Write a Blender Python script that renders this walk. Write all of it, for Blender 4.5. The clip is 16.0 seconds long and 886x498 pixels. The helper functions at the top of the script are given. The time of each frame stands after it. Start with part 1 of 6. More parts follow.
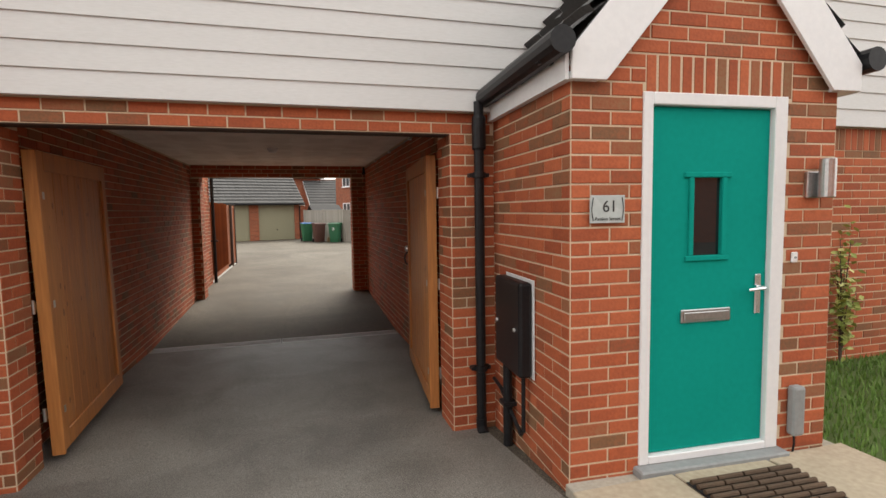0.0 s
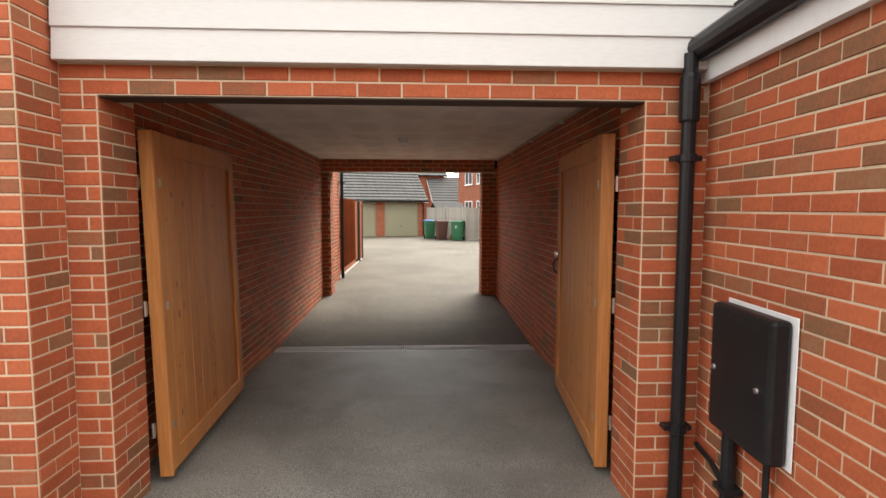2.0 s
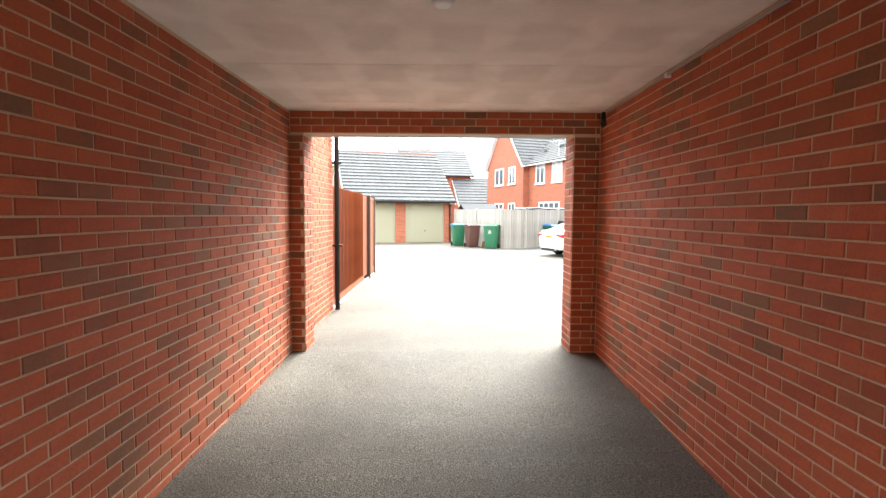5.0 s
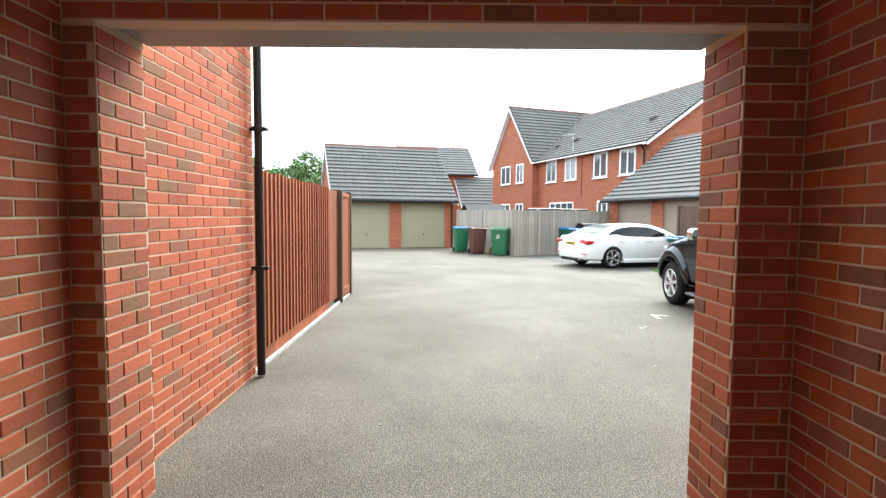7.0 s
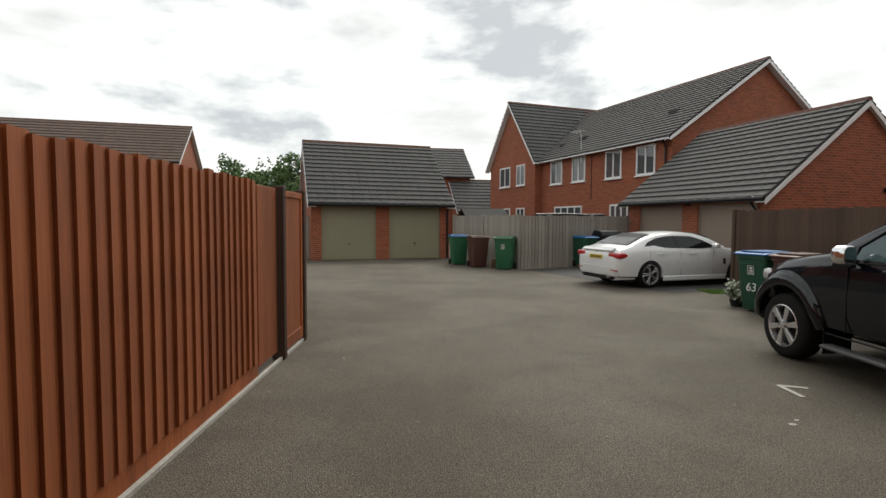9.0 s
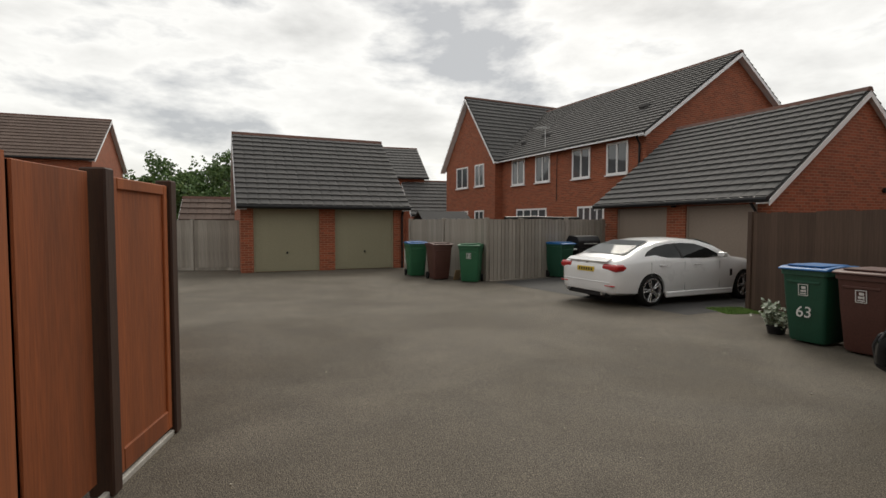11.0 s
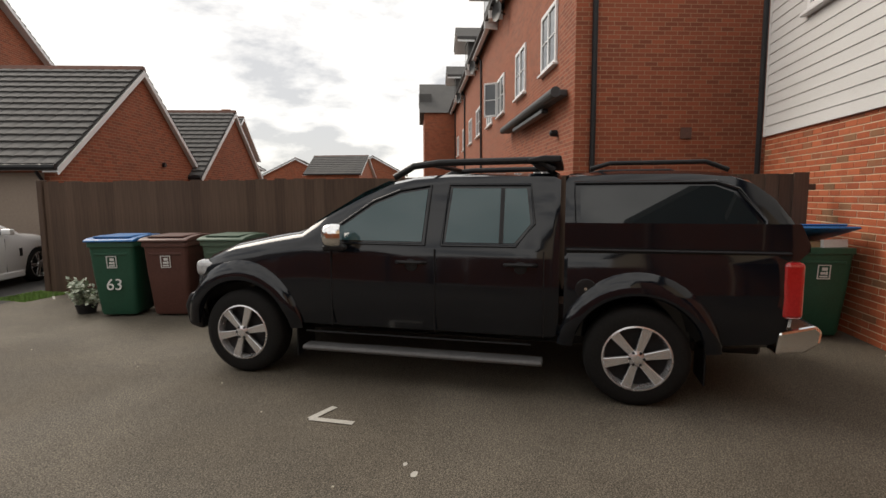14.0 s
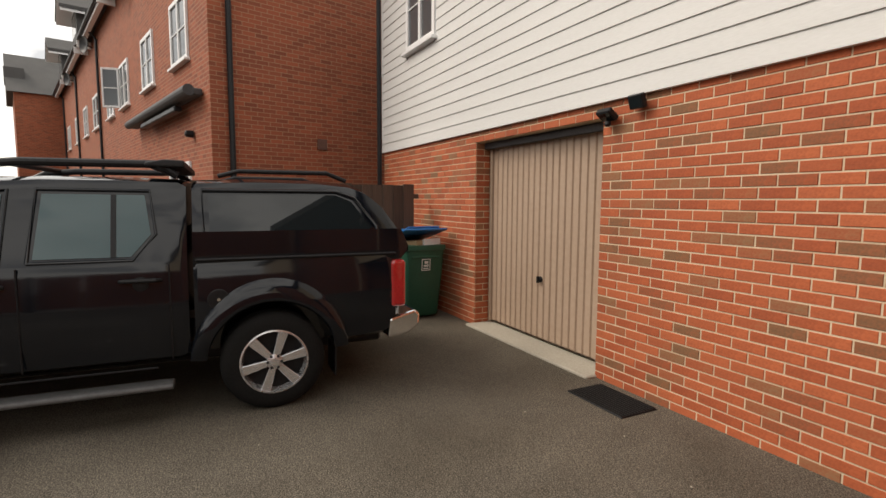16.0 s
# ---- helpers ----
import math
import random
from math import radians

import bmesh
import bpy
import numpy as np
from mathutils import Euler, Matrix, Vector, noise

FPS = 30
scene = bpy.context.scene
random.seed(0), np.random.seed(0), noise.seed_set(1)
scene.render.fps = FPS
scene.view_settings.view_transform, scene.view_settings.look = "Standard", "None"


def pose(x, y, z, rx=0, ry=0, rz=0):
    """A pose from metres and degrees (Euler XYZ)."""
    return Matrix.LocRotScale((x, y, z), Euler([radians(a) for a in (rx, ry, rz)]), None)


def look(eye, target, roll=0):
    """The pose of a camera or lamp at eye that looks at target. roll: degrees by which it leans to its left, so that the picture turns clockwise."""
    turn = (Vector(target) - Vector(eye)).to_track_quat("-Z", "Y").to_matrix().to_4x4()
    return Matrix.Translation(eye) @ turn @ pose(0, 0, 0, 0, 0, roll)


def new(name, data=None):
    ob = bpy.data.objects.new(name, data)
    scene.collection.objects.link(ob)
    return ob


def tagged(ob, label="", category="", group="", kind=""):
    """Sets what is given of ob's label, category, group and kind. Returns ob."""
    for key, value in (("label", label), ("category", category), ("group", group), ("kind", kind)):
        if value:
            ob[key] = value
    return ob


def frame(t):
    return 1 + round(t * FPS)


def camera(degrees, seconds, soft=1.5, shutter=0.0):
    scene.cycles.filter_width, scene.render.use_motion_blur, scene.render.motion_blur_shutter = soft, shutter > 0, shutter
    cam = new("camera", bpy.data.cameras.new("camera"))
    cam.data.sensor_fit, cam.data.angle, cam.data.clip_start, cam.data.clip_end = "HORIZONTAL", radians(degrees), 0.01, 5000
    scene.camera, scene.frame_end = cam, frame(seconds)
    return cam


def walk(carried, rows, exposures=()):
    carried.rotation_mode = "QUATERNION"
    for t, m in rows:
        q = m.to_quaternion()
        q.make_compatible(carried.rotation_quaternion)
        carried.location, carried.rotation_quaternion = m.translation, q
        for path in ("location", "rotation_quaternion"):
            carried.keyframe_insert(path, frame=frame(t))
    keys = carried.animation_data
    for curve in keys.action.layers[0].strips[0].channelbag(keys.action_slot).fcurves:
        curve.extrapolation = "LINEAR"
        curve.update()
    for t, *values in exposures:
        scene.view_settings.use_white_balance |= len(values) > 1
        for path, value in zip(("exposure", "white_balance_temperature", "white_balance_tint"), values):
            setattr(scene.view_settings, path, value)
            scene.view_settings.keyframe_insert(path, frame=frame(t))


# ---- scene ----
cam = camera(82.0, 16.0)
EXPOSURES = [(0.0, 1.4, 7000, 9), (0.5, 1.66, 7000, 9), (1.5, 1.85, 7000, 9), (2.5, 2.45, 6900, 7), (3.5, 3.33, 6500, 6), (5.0, 3.42, 6200, 5), (6.5, 2.8, 6000, 3), (7.5, 1.85, 6050, 3), (8.5, 0.55, 6600, 5), (10.8, 0.15, 7000, 9), (12.5, 0.05, 6900, 9), (14.0, 0.52, 7150, 11), (16.0, 0.72, 7300, 11)]
PATH = [
    (0, (0.276, -3.57, 1.756), (0.819, -1.652, 1.602), -0.9),
    (0.5, (0.218, -3.574, 1.755), (0.481, -1.598, 1.599), -0.7),
    (1, (0.212, -3.54, 1.745), (0.37, -1.552, 1.589), -0.6),
    (1.5, (0.21, -3.239, 1.685), (0.329, -1.249, 1.529), 0.0),
    (2, (0.177, -2.649, 1.737), (0.268, -0.657, 1.582), 0.1),
    (2.5, (0.15, -2.011, 1.7), (0.211, -0.018, 1.548), -0.1),
    (3, (0.09, -1.327, 1.644), (0.115, 0.667, 1.493), 0.4),
    (3.5, (0.073, -0.668, 1.602), (0.099, 1.326, 1.451), 0.3),
    (4, (-0.008, 0.074, 1.582), (-0.006, 2.068, 1.425), 0.7),
    (4.2, (-0.045, 0.353, 1.601), (-0.037, 2.347, 1.451), 0.6),
    (6.5, (0.035, 3.779, 1.578), (0.028, 5.775, 1.448), 0.0),
    (7, (0.045, 4.564, 1.597), (0.041, 6.56, 1.467), 0.5),
    (7.5, (0.006, 5.284, 1.66), (0.004, 7.28, 1.534), 0.7),
    (8, (0.01, 6.053, 1.694), (0.016, 8.05, 1.572), 0.1),
    (8.5, (0.008, 6.782, 1.649), (0.024, 8.779, 1.532), 0.2),
    (10.8, (-0.089, 9.755, 1.666), (0.053, 11.748, 1.57), -0.1),
    (11, (-0.083, 9.928, 1.7), (0.129, 11.914, 1.601), 0.1),
    (11.5, (0.054, 10.334, 1.629), (0.477, 12.286, 1.529), -0.6),
    (12, (0.014, 10.426, 1.637), (0.965, 12.179, 1.492), -1.1),
    (12.5, (0.071, 10.447, 1.646), (1.465, 11.87, 1.468), -0.6),
    (13, (0.131, 10.464, 1.644), (1.786, 11.571, 1.454), -0.7),
    (13.5, (0.121, 10.438, 1.651), (1.934, 11.259, 1.453), -0.7),
    (14, (0.133, 10.419, 1.659), (2.063, 10.901, 1.45), -0.3),
    (14.5, (0.126, 10.369, 1.656), (2.113, 10.494, 1.461), -0.0),
    (15, (0.087, 10.34, 1.66), (2.07, 10.159, 1.467), 0.1),
    (15.5, (0.056, 10.303, 1.671), (1.983, 9.801, 1.479), -0.1),
    (16, (0.045, 10.251, 1.685), (1.873, 9.464, 1.494), 0.3),
]
walk(cam, [(t, look(eye, target, roll)) for t, eye, target, roll in PATH], exposures=EXPOSURES)

# ---- world, sun ----
world = bpy.data.worlds.new("overcast")
scene.world = world
world.use_nodes = True
wn, wl = world.node_tree.nodes, world.node_tree.links
wn.clear()
w_out = wn.new("ShaderNodeOutputWorld")
w_bg = wn.new("ShaderNodeBackground")
w_sky = wn.new("ShaderNodeTexSky")
w_sky.sky_type, w_sky.sun_disc = "NISHITA", False
w_sky.sun_elevation, w_sky.sun_rotation = radians(44), radians(22)
w_co = wn.new("ShaderNodeTexCoord")
w_map = wn.new("ShaderNodeMapping")
w_map.inputs["Scale"].default_value = (1.0, 1.0, 2.6)
w_n1 = wn.new("ShaderNodeTexNoise")
w_n1.inputs["Scale"].default_value, w_n1.inputs["Detail"].default_value, w_n1.inputs["Roughness"].default_value = 3.1, 9.0, 0.55
w_n1.inputs["Distortion"].default_value = 0.1
w_ramp = wn.new("ShaderNodeValToRGB")
for e, (p, c) in zip((w_ramp.color_ramp.elements[0], w_ramp.color_ramp.elements[1], w_ramp.color_ramp.elements.new(0.5)),
                     ((0.39, (3.1, 3.25, 3.5, 1)), (0.61, (8.9, 8.9, 8.85, 1)), (0.5, (6.1, 6.2, 6.3, 1)))):
    e.position, e.color = p, c
w_mix = wn.new("ShaderNodeMixRGB")
w_mix.inputs["Fac"].default_value = 0.93
wl.new(w_co.outputs["Generated"], w_map.inputs["Vector"])
wl.new(w_map.outputs["Vector"], w_n1.inputs["Vector"])
wl.new(w_n1.outputs["Fac"], w_ramp.inputs["Fac"])
wl.new(w_sky.outputs["Color"], w_mix.inputs["Color1"])
wl.new(w_ramp.outputs["Color"], w_mix.inputs["Color2"])
wl.new(w_mix.outputs["Color"], w_bg.inputs["Color"])
w_bg.inputs["Strength"].default_value = 0.15
wl.new(w_bg.outputs["Background"], w_out.inputs["Surface"])

sun_data = bpy.data.lights.new("sun", "SUN")
sun_data.energy, sun_data.angle, sun_data.color = 1.45, radians(30), (1.0, 0.96, 0.9)
sun = new("sun", sun_data)
sun.matrix_world = look((0, 0, 30), (-5.5, -13.5, 15.9))

# ---- materials ----


def material(name, colours, rough=0.7, grain=40.0, blotch=1.2, bump=0.15, metal=0.0, pieces=0.0, coat=0.0, spec=0.5,
             stretch=(1, 1, 1), positions=None, bump_dist=0.004, mottle=None, patchy=0.45):
    """Base colours mixed by a coarse and a fine noise; pieces: how far single pieces differ."""
    m = bpy.data.materials.new(name)
    m.use_nodes = True
    n, l = m.node_tree.nodes, m.node_tree.links
    b = n["Principled BSDF"]
    co = n.new("ShaderNodeTexCoord")
    mp = n.new("ShaderNodeMapping")
    mp.inputs["Scale"].default_value = stretch
    l.new(co.outputs["Object"], mp.inputs["Vector"])
    big, fine = n.new("ShaderNodeTexNoise"), n.new("ShaderNodeTexNoise")
    big.inputs["Scale"].default_value, big.inputs["Detail"].default_value = blotch, 4
    fine.inputs["Scale"].default_value, fine.inputs["Detail"].default_value = grain, 5
    l.new(mp.outputs["Vector"], big.inputs["Vector"])
    l.new(mp.outputs["Vector"], fine.inputs["Vector"])
    mixf = n.new("ShaderNodeMath")
    mixf.operation = "MULTIPLY_ADD"
    mixf.inputs[1].default_value = 1 - patchy
    l.new(fine.outputs["Fac"], mixf.inputs[0])
    half = n.new("ShaderNodeMath")
    half.operation = "MULTIPLY"
    half.inputs[1].default_value = patchy
    l.new(big.outputs["Fac"], half.inputs[0])
    l.new(half.outputs[0], mixf.inputs[2])
    fac = mixf.outputs[0]
    if pieces:
        inf, geo = n.new("ShaderNodeObjectInfo"), n.new("ShaderNodeNewGeometry")
        add, fr = n.new("ShaderNodeMath"), n.new("ShaderNodeMath")
        add.operation, fr.operation = "ADD", "FRACT"
        l.new(inf.outputs["Random"], add.inputs[0])
        l.new(geo.outputs["Random Per Island"], add.inputs[1])
        l.new(add.outputs[0], fr.inputs[0])
        mx = n.new("ShaderNodeMix")
        mx.inputs[0].default_value = pieces
        l.new(fac, mx.inputs[2])
        l.new(fr.outputs[0], mx.inputs[3])
        fac = mx.outputs[0]
    ramp = n.new("ShaderNodeValToRGB")
    els = ramp.color_ramp.elements
    while len(els) < len(colours):
        els.new(0.5)
    k = len(colours)
    for i, c in enumerate(colours):
        lo, hi = (0.0, 1.0) if pieces else (0.3, 0.7)
        els[i].position = positions[i] if positions else lo + (hi - lo) * i / max(1, k - 1)
        els[i].color = (*c, 1)
    l.new(fac, ramp.inputs["Fac"])
    if pieces:
        var = n.new("ShaderNodeMixRGB")
        var.blend_type = "MULTIPLY"
        var.inputs["Fac"].default_value = 0.5
        shade = n.new("ShaderNodeValToRGB")
        shade.color_ramp.elements[0].position, shade.color_ramp.elements[1].position = 0.32, 0.62
        shade.color_ramp.elements[0].color, shade.color_ramp.elements[1].color = (0.55, 0.55, 0.55, 1), (1.1, 1.1, 1.1, 1)
        l.new(mixf.outputs[0], shade.inputs["Fac"])
        l.new(ramp.outputs["Color"], var.inputs["Color1"])
        l.new(shade.outputs["Color"], var.inputs["Color2"])
        l.new(var.outputs["Color"], b.inputs["Base Color"])
    else:
        l.new(ramp.outputs["Color"], b.inputs["Base Color"])
    if mottle:
        scale_, low, high = mottle
        mo_n, mo_r, mo_x = n.new("ShaderNodeTexNoise"), n.new("ShaderNodeValToRGB"), n.new("ShaderNodeMixRGB")
        mo_n.inputs["Scale"].default_value, mo_n.inputs["Detail"].default_value, mo_n.inputs["Distortion"].default_value = scale_, 9, 0.8
        mo_r.color_ramp.elements[0].position, mo_r.color_ramp.elements[1].position = 0.36, 0.64
        mo_r.color_ramp.elements[0].color, mo_r.color_ramp.elements[1].color = (*low, 1), (*high, 1)
        mo_x.blend_type = "MULTIPLY"
        mo_x.inputs["Fac"].default_value = 1.0
        src = b.inputs["Base Color"].links[0].from_socket
        l.new(mp.outputs["Vector"], mo_n.inputs["Vector"])
        l.new(mo_n.outputs["Fac"], mo_r.inputs["Fac"])
        l.new(src, mo_x.inputs["Color1"])
        l.new(mo_r.outputs["Color"], mo_x.inputs["Color2"])
        l.new(mo_x.outputs["Color"], b.inputs["Base Color"])
    rr = n.new("ShaderNodeMapRange")
    rr.inputs["To Min"].default_value, rr.inputs["To Max"].default_value = max(0.02, rough - 0.08), min(1, rough + 0.08)
    l.new(big.outputs["Fac"], rr.inputs["Value"])
    l.new(rr.outputs["Result"], b.inputs["Roughness"])
    b.inputs["Metallic"].default_value = metal
    b.inputs["Coat Weight"].default_value = coat
    b.inputs["Coat Roughness"].default_value = 0.04
    b.inputs["Specular IOR Level"].default_value = spec
    if bump:
        bp = n.new("ShaderNodeBump")
        bp.inputs["Strength"].default_value, bp.inputs["Distance"].default_value = bump, bump_dist
        l.new(fine.outputs["Fac"], bp.inputs["Height"])
        l.new(bp.outputs["Normal"], b.inputs["Normal"])
    return m


def brick_pattern(name, tones, mortar):
    """Brickwork of far walls, laid by the wall's own run and height."""
    m = material(name, tones, 0.85, 60, 0.7, 0.2)
    n, l = m.node_tree.nodes, m.node_tree.links
    b = n["Principled BSDF"]
    co = n.new("ShaderNodeTexCoord")
    pos, nor = n.new("ShaderNodeSeparateXYZ"), n.new("ShaderNodeSeparateXYZ")
    l.new(co.outputs["Object"], pos.inputs[0])
    l.new(co.outputs["Normal"], nor.inputs[0])
    terms = []
    for a, c in (("X", "Y"), ("Y", "X")):
        ab, mu = n.new("ShaderNodeMath"), n.new("ShaderNodeMath")
        ab.operation, mu.operation = "ABSOLUTE", "MULTIPLY"
        l.new(nor.outputs[c], ab.inputs[0])
        l.new(pos.outputs[a], mu.inputs[0])
        l.new(ab.outputs[0], mu.inputs[1])
        terms.append(mu.outputs[0])
    ad, cb = n.new("ShaderNodeMath"), n.new("ShaderNodeCombineXYZ")
    l.new(terms[0], ad.inputs[0])
    l.new(terms[1], ad.inputs[1])
    l.new(ad.outputs[0], cb.inputs[0])
    l.new(pos.outputs["Z"], cb.inputs[1])
    br = n.new("ShaderNodeTexBrick")
    br.inputs["Scale"].default_value, br.inputs["Mortar Size"].default_value = 1.0, 0.007
    br.inputs["Brick Width"].default_value, br.inputs["Row Height"].default_value = 0.225, 0.075
    br.inputs["Mortar"].default_value = (*mortar, 1)
    br.inputs["Color1"].default_value, br.inputs["Color2"].default_value = (*tones[0], 1), (*tones[-1], 1)
    l.new(cb.outputs[0], br.inputs["Vector"])
    mul = n.new("ShaderNodeMixRGB")
    mul.blend_type, mul.inputs["Fac"].default_value = "MIX", 0.22
    old = b.inputs["Base Color"].links[0].from_socket
    l.new(br.outputs["Color"], mul.inputs["Color1"])
    l.new(old, mul.inputs["Color2"])
    l.new(mul.outputs["Color"], b.inputs["Base Color"])
    return m


def glass(name, tint, rough=0.02, alpha=1.0, spec=0.6):
    m = bpy.data.materials.new(name)
    m.use_nodes = True
    b = m.node_tree.nodes["Principled BSDF"]
    b.inputs["Base Color"].default_value = (*tint, 1)
    b.inputs["Roughness"].default_value = rough
    b.inputs["Specular IOR Level"].default_value = spec
    b.inputs["Transmission Weight"].default_value = 1 - alpha
    return m


BRICK = material("brick_face", [(0.215, 0.105, 0.05), (0.3448, 0.07752, 0.02916), (0.4116, 0.09576, 0.03541), (0.4783, 0.1231, 0.04791), (0.4005, 0.0969, 0.0375), (0.25, 0.125, 0.061)],
                 0.82, 55, 9, 0.5, pieces=0.8, positions=[0.1, 0.24, 0.42, 0.66, 0.8, 0.91])
MORTAR = material("mortar", [(0.53, 0.412, 0.28), (0.7, 0.572, 0.415)], 0.95, 90, 2, 0.5)
BRICKFAR = brick_pattern("brickwork_far", [(0.175, 0.045, 0.021), (0.335, 0.083, 0.036)], (0.33, 0.19, 0.115))
BOARD = material("painted_board", [(0.58, 0.576, 0.563), (0.67, 0.665, 0.655)], 0.55, 18, 0.8, 0.12, stretch=(1, 1, 6))
TARMAC = material("tarmac", [(0.028, 0.0256, 0.023), (0.099, 0.0915, 0.0805), (0.227, 0.21, 0.186)], 0.78, 130, 2.2, 0.8, bump_dist=0.01, positions=[0.36, 0.5, 0.64], spec=0.35, patchy=0.1, mottle=(0.5, (0.8, 0.725, 0.62), (1.13, 1.055, 0.95)))
DRIVE = material("smooth_drive_tarmac", [(0.08, 0.077, 0.072), (0.185, 0.177, 0.164), (0.33, 0.318, 0.295)], 0.5, 150, 0.8, 0.6, bump_dist=0.008, positions=[0.36, 0.5, 0.64], patchy=0.15, mottle=(1.3, (0.74, 0.71, 0.68), (1.12, 1.09, 1.05)))
CONCRETE = material("concrete", [(0.3, 0.27, 0.22), (0.45, 0.41, 0.34)], 0.9, 50, 1.5, 0.4)
PAVING = material("paving_slab", [(0.34, 0.27, 0.19), (0.5, 0.42, 0.31)], 0.85, 30, 2.2, 0.3)
PINE = material("varnished_pine", [(0.31, 0.108, 0.028), (0.49, 0.195, 0.055), (0.60, 0.272, 0.088)], 0.5, 9, 1.6, 0.15, pieces=0.25, stretch=(6, 6, 0.45))
KNOT = material("pine_knot", [(0.2, 0.065, 0.018), (0.3, 0.11, 0.03)], 0.5, 60, 8, 0.1)
STAIN = material("stained_fence_timber", [(0.1759, 0.04239, 0.0113), (0.3167, 0.08366, 0.0218), (0.4223, 0.1227, 0.03392)], 0.75, 10, 1.2, 0.4, pieces=0.35, stretch=(7, 7, 0.5), mottle=(0.3, (0.66, 0.66, 0.64), (1.1, 1.1, 1.1)))
STAINDARK = material("dark_stained_post", [(0.028, 0.012, 0.007), (0.06, 0.026, 0.013)], 0.75, 12, 1.5, 0.4, stretch=(7, 7, 0.6))
GREYWOOD = material("weathered_grey_timber", [(0.2, 0.178, 0.155), (0.34, 0.31, 0.272), (0.46, 0.425, 0.375)], 0.9, 9, 1.4, 0.4, pieces=0.38, stretch=(6, 6, 0.5), mottle=(0.35, (0.66, 0.64, 0.61), (1.15, 1.15, 1.15)))
DARKWOOD = material("dark_fence_timber", [(0.0455, 0.0264, 0.0176), (0.0975, 0.06, 0.0418), (0.143, 0.0936, 0.066)], 0.88, 9, 1.4, 0.4, pieces=0.4, stretch=(6, 6, 0.5), mottle=(0.35, (0.65, 0.63, 0.6), (1.2, 1.2, 1.2)))
PLASTER = material("soffit_board", [(0.86, 0.81, 0.76), (0.92, 0.88, 0.84)], 0.85, 25, 0.9, 0.1, mottle=(2.2, (0.94, 0.925, 0.91), (1.05, 1.05, 1.05)))


def joist_staining(m, along=0.75, across=0.52):
    """Soft dirt marks between the joists and noggins behind painted boards."""
    n, l = m.node_tree.nodes, m.node_tree.links
    b = n["Principled BSDF"]
    co, sp, wob = n.new("ShaderNodeTexCoord"), n.new("ShaderNodeSeparateXYZ"), n.new("ShaderNodeTexNoise")
    wob.inputs["Scale"].default_value = 2.5
    l.new(co.outputs["Object"], sp.inputs[0])
    l.new(co.outputs["Object"], wob.inputs["Vector"])
    waves = []
    for axis, span in (("Y", along), ("X", across)):
        ad, sc, si, rg = (n.new("ShaderNodeMath"), n.new("ShaderNodeMath"), n.new("ShaderNodeMath"), n.new("ShaderNodeMapRange"))
        ad.operation, sc.operation, si.operation = "MULTIPLY_ADD", "MULTIPLY", "SINE"
        ad.inputs[1].default_value = 0.14
        l.new(wob.outputs["Fac"], ad.inputs[0])
        l.new(sp.outputs[axis], ad.inputs[2])
        l.new(ad.outputs[0], sc.inputs[0])
        sc.inputs[1].default_value = 2 * math.pi / span
        l.new(sc.outputs[0], si.inputs[0])
        l.new(si.outputs[0], rg.inputs["Value"])
        rg.interpolation_type = "SMOOTHSTEP"
        rg.inputs["From Min"].default_value, rg.inputs["From Max"].default_value = -0.85, 0.0
        waves.append(rg.outputs["Result"])
    mul, ramp, mix = n.new("ShaderNodeMath"), n.new("ShaderNodeValToRGB"), n.new("ShaderNodeMixRGB")
    mul.operation, mix.blend_type = "MULTIPLY", "MULTIPLY"
    mix.inputs["Fac"].default_value = 1.0
    l.new(waves[0], mul.inputs[0])
    l.new(waves[1], mul.inputs[1])
    l.new(mul.outputs[0], ramp.inputs["Fac"])
    ramp.color_ramp.elements[0].color, ramp.color_ramp.elements[1].color = (1, 1, 1, 1), (0.91, 0.9, 0.89, 1)
    src = b.inputs["Base Color"].links[0].from_socket
    l.new(src, mix.inputs["Color1"])
    l.new(ramp.outputs["Color"], mix.inputs["Color2"])
    l.new(mix.outputs["Color"], b.inputs["Base Color"])


joist_staining(PLASTER)
BLACKPL = material("black_plastic", [(0.008, 0.008, 0.009), (0.02, 0.02, 0.022)], 0.38, 40, 3, 0.08, spec=0.25)
TEAL = material("teal_door_paint", [(0, 0.2587, 0.207), (0, 0.299, 0.2415)], 0.6, 30, 1.2, 0.06, spec=0.03)
UPVC = material("white_upvc", [(0.72, 0.72, 0.73), (0.8, 0.8, 0.8)], 0.35, 30, 2, 0.02)
STEEL = material("brushed_steel", [(0.42, 0.42, 0.42), (0.6, 0.6, 0.6)], 0.32, 60, 5, 0.05, metal=1.0)
CHROME = material("chrome", [(0.75, 0.75, 0.76), (0.85, 0.85, 0.85)], 0.08, 20, 3, 0.0, metal=1.0)
TILE = material("roof_tile", [(0.056, 0.055, 0.055), (0.085, 0.083, 0.082), (0.112, 0.109, 0.106)], 0.85, 40, 1.2, 0.35, pieces=0.25)
TILEBROWN = material("brown_roof_tile", [(0.09, 0.06, 0.048), (0.15, 0.105, 0.085)], 0.85, 40, 1.2, 0.35, pieces=0.3)
RIDGE = material("ridge_tile", [(0.09, 0.045, 0.035), (0.16, 0.075, 0.055)], 0.85, 40, 2, 0.3)
GREENPL = material("green_bin_plastic", [(0.008, 0.0578, 0.0336), (0.0144, 0.085, 0.0496)], 0.5, 45, 2, 0.1)
LIMEPL = material("mid_green_bin_plastic", [(0.0144, 0.0936, 0.04), (0.024, 0.1368, 0.065)], 0.5, 45, 2, 0.1)
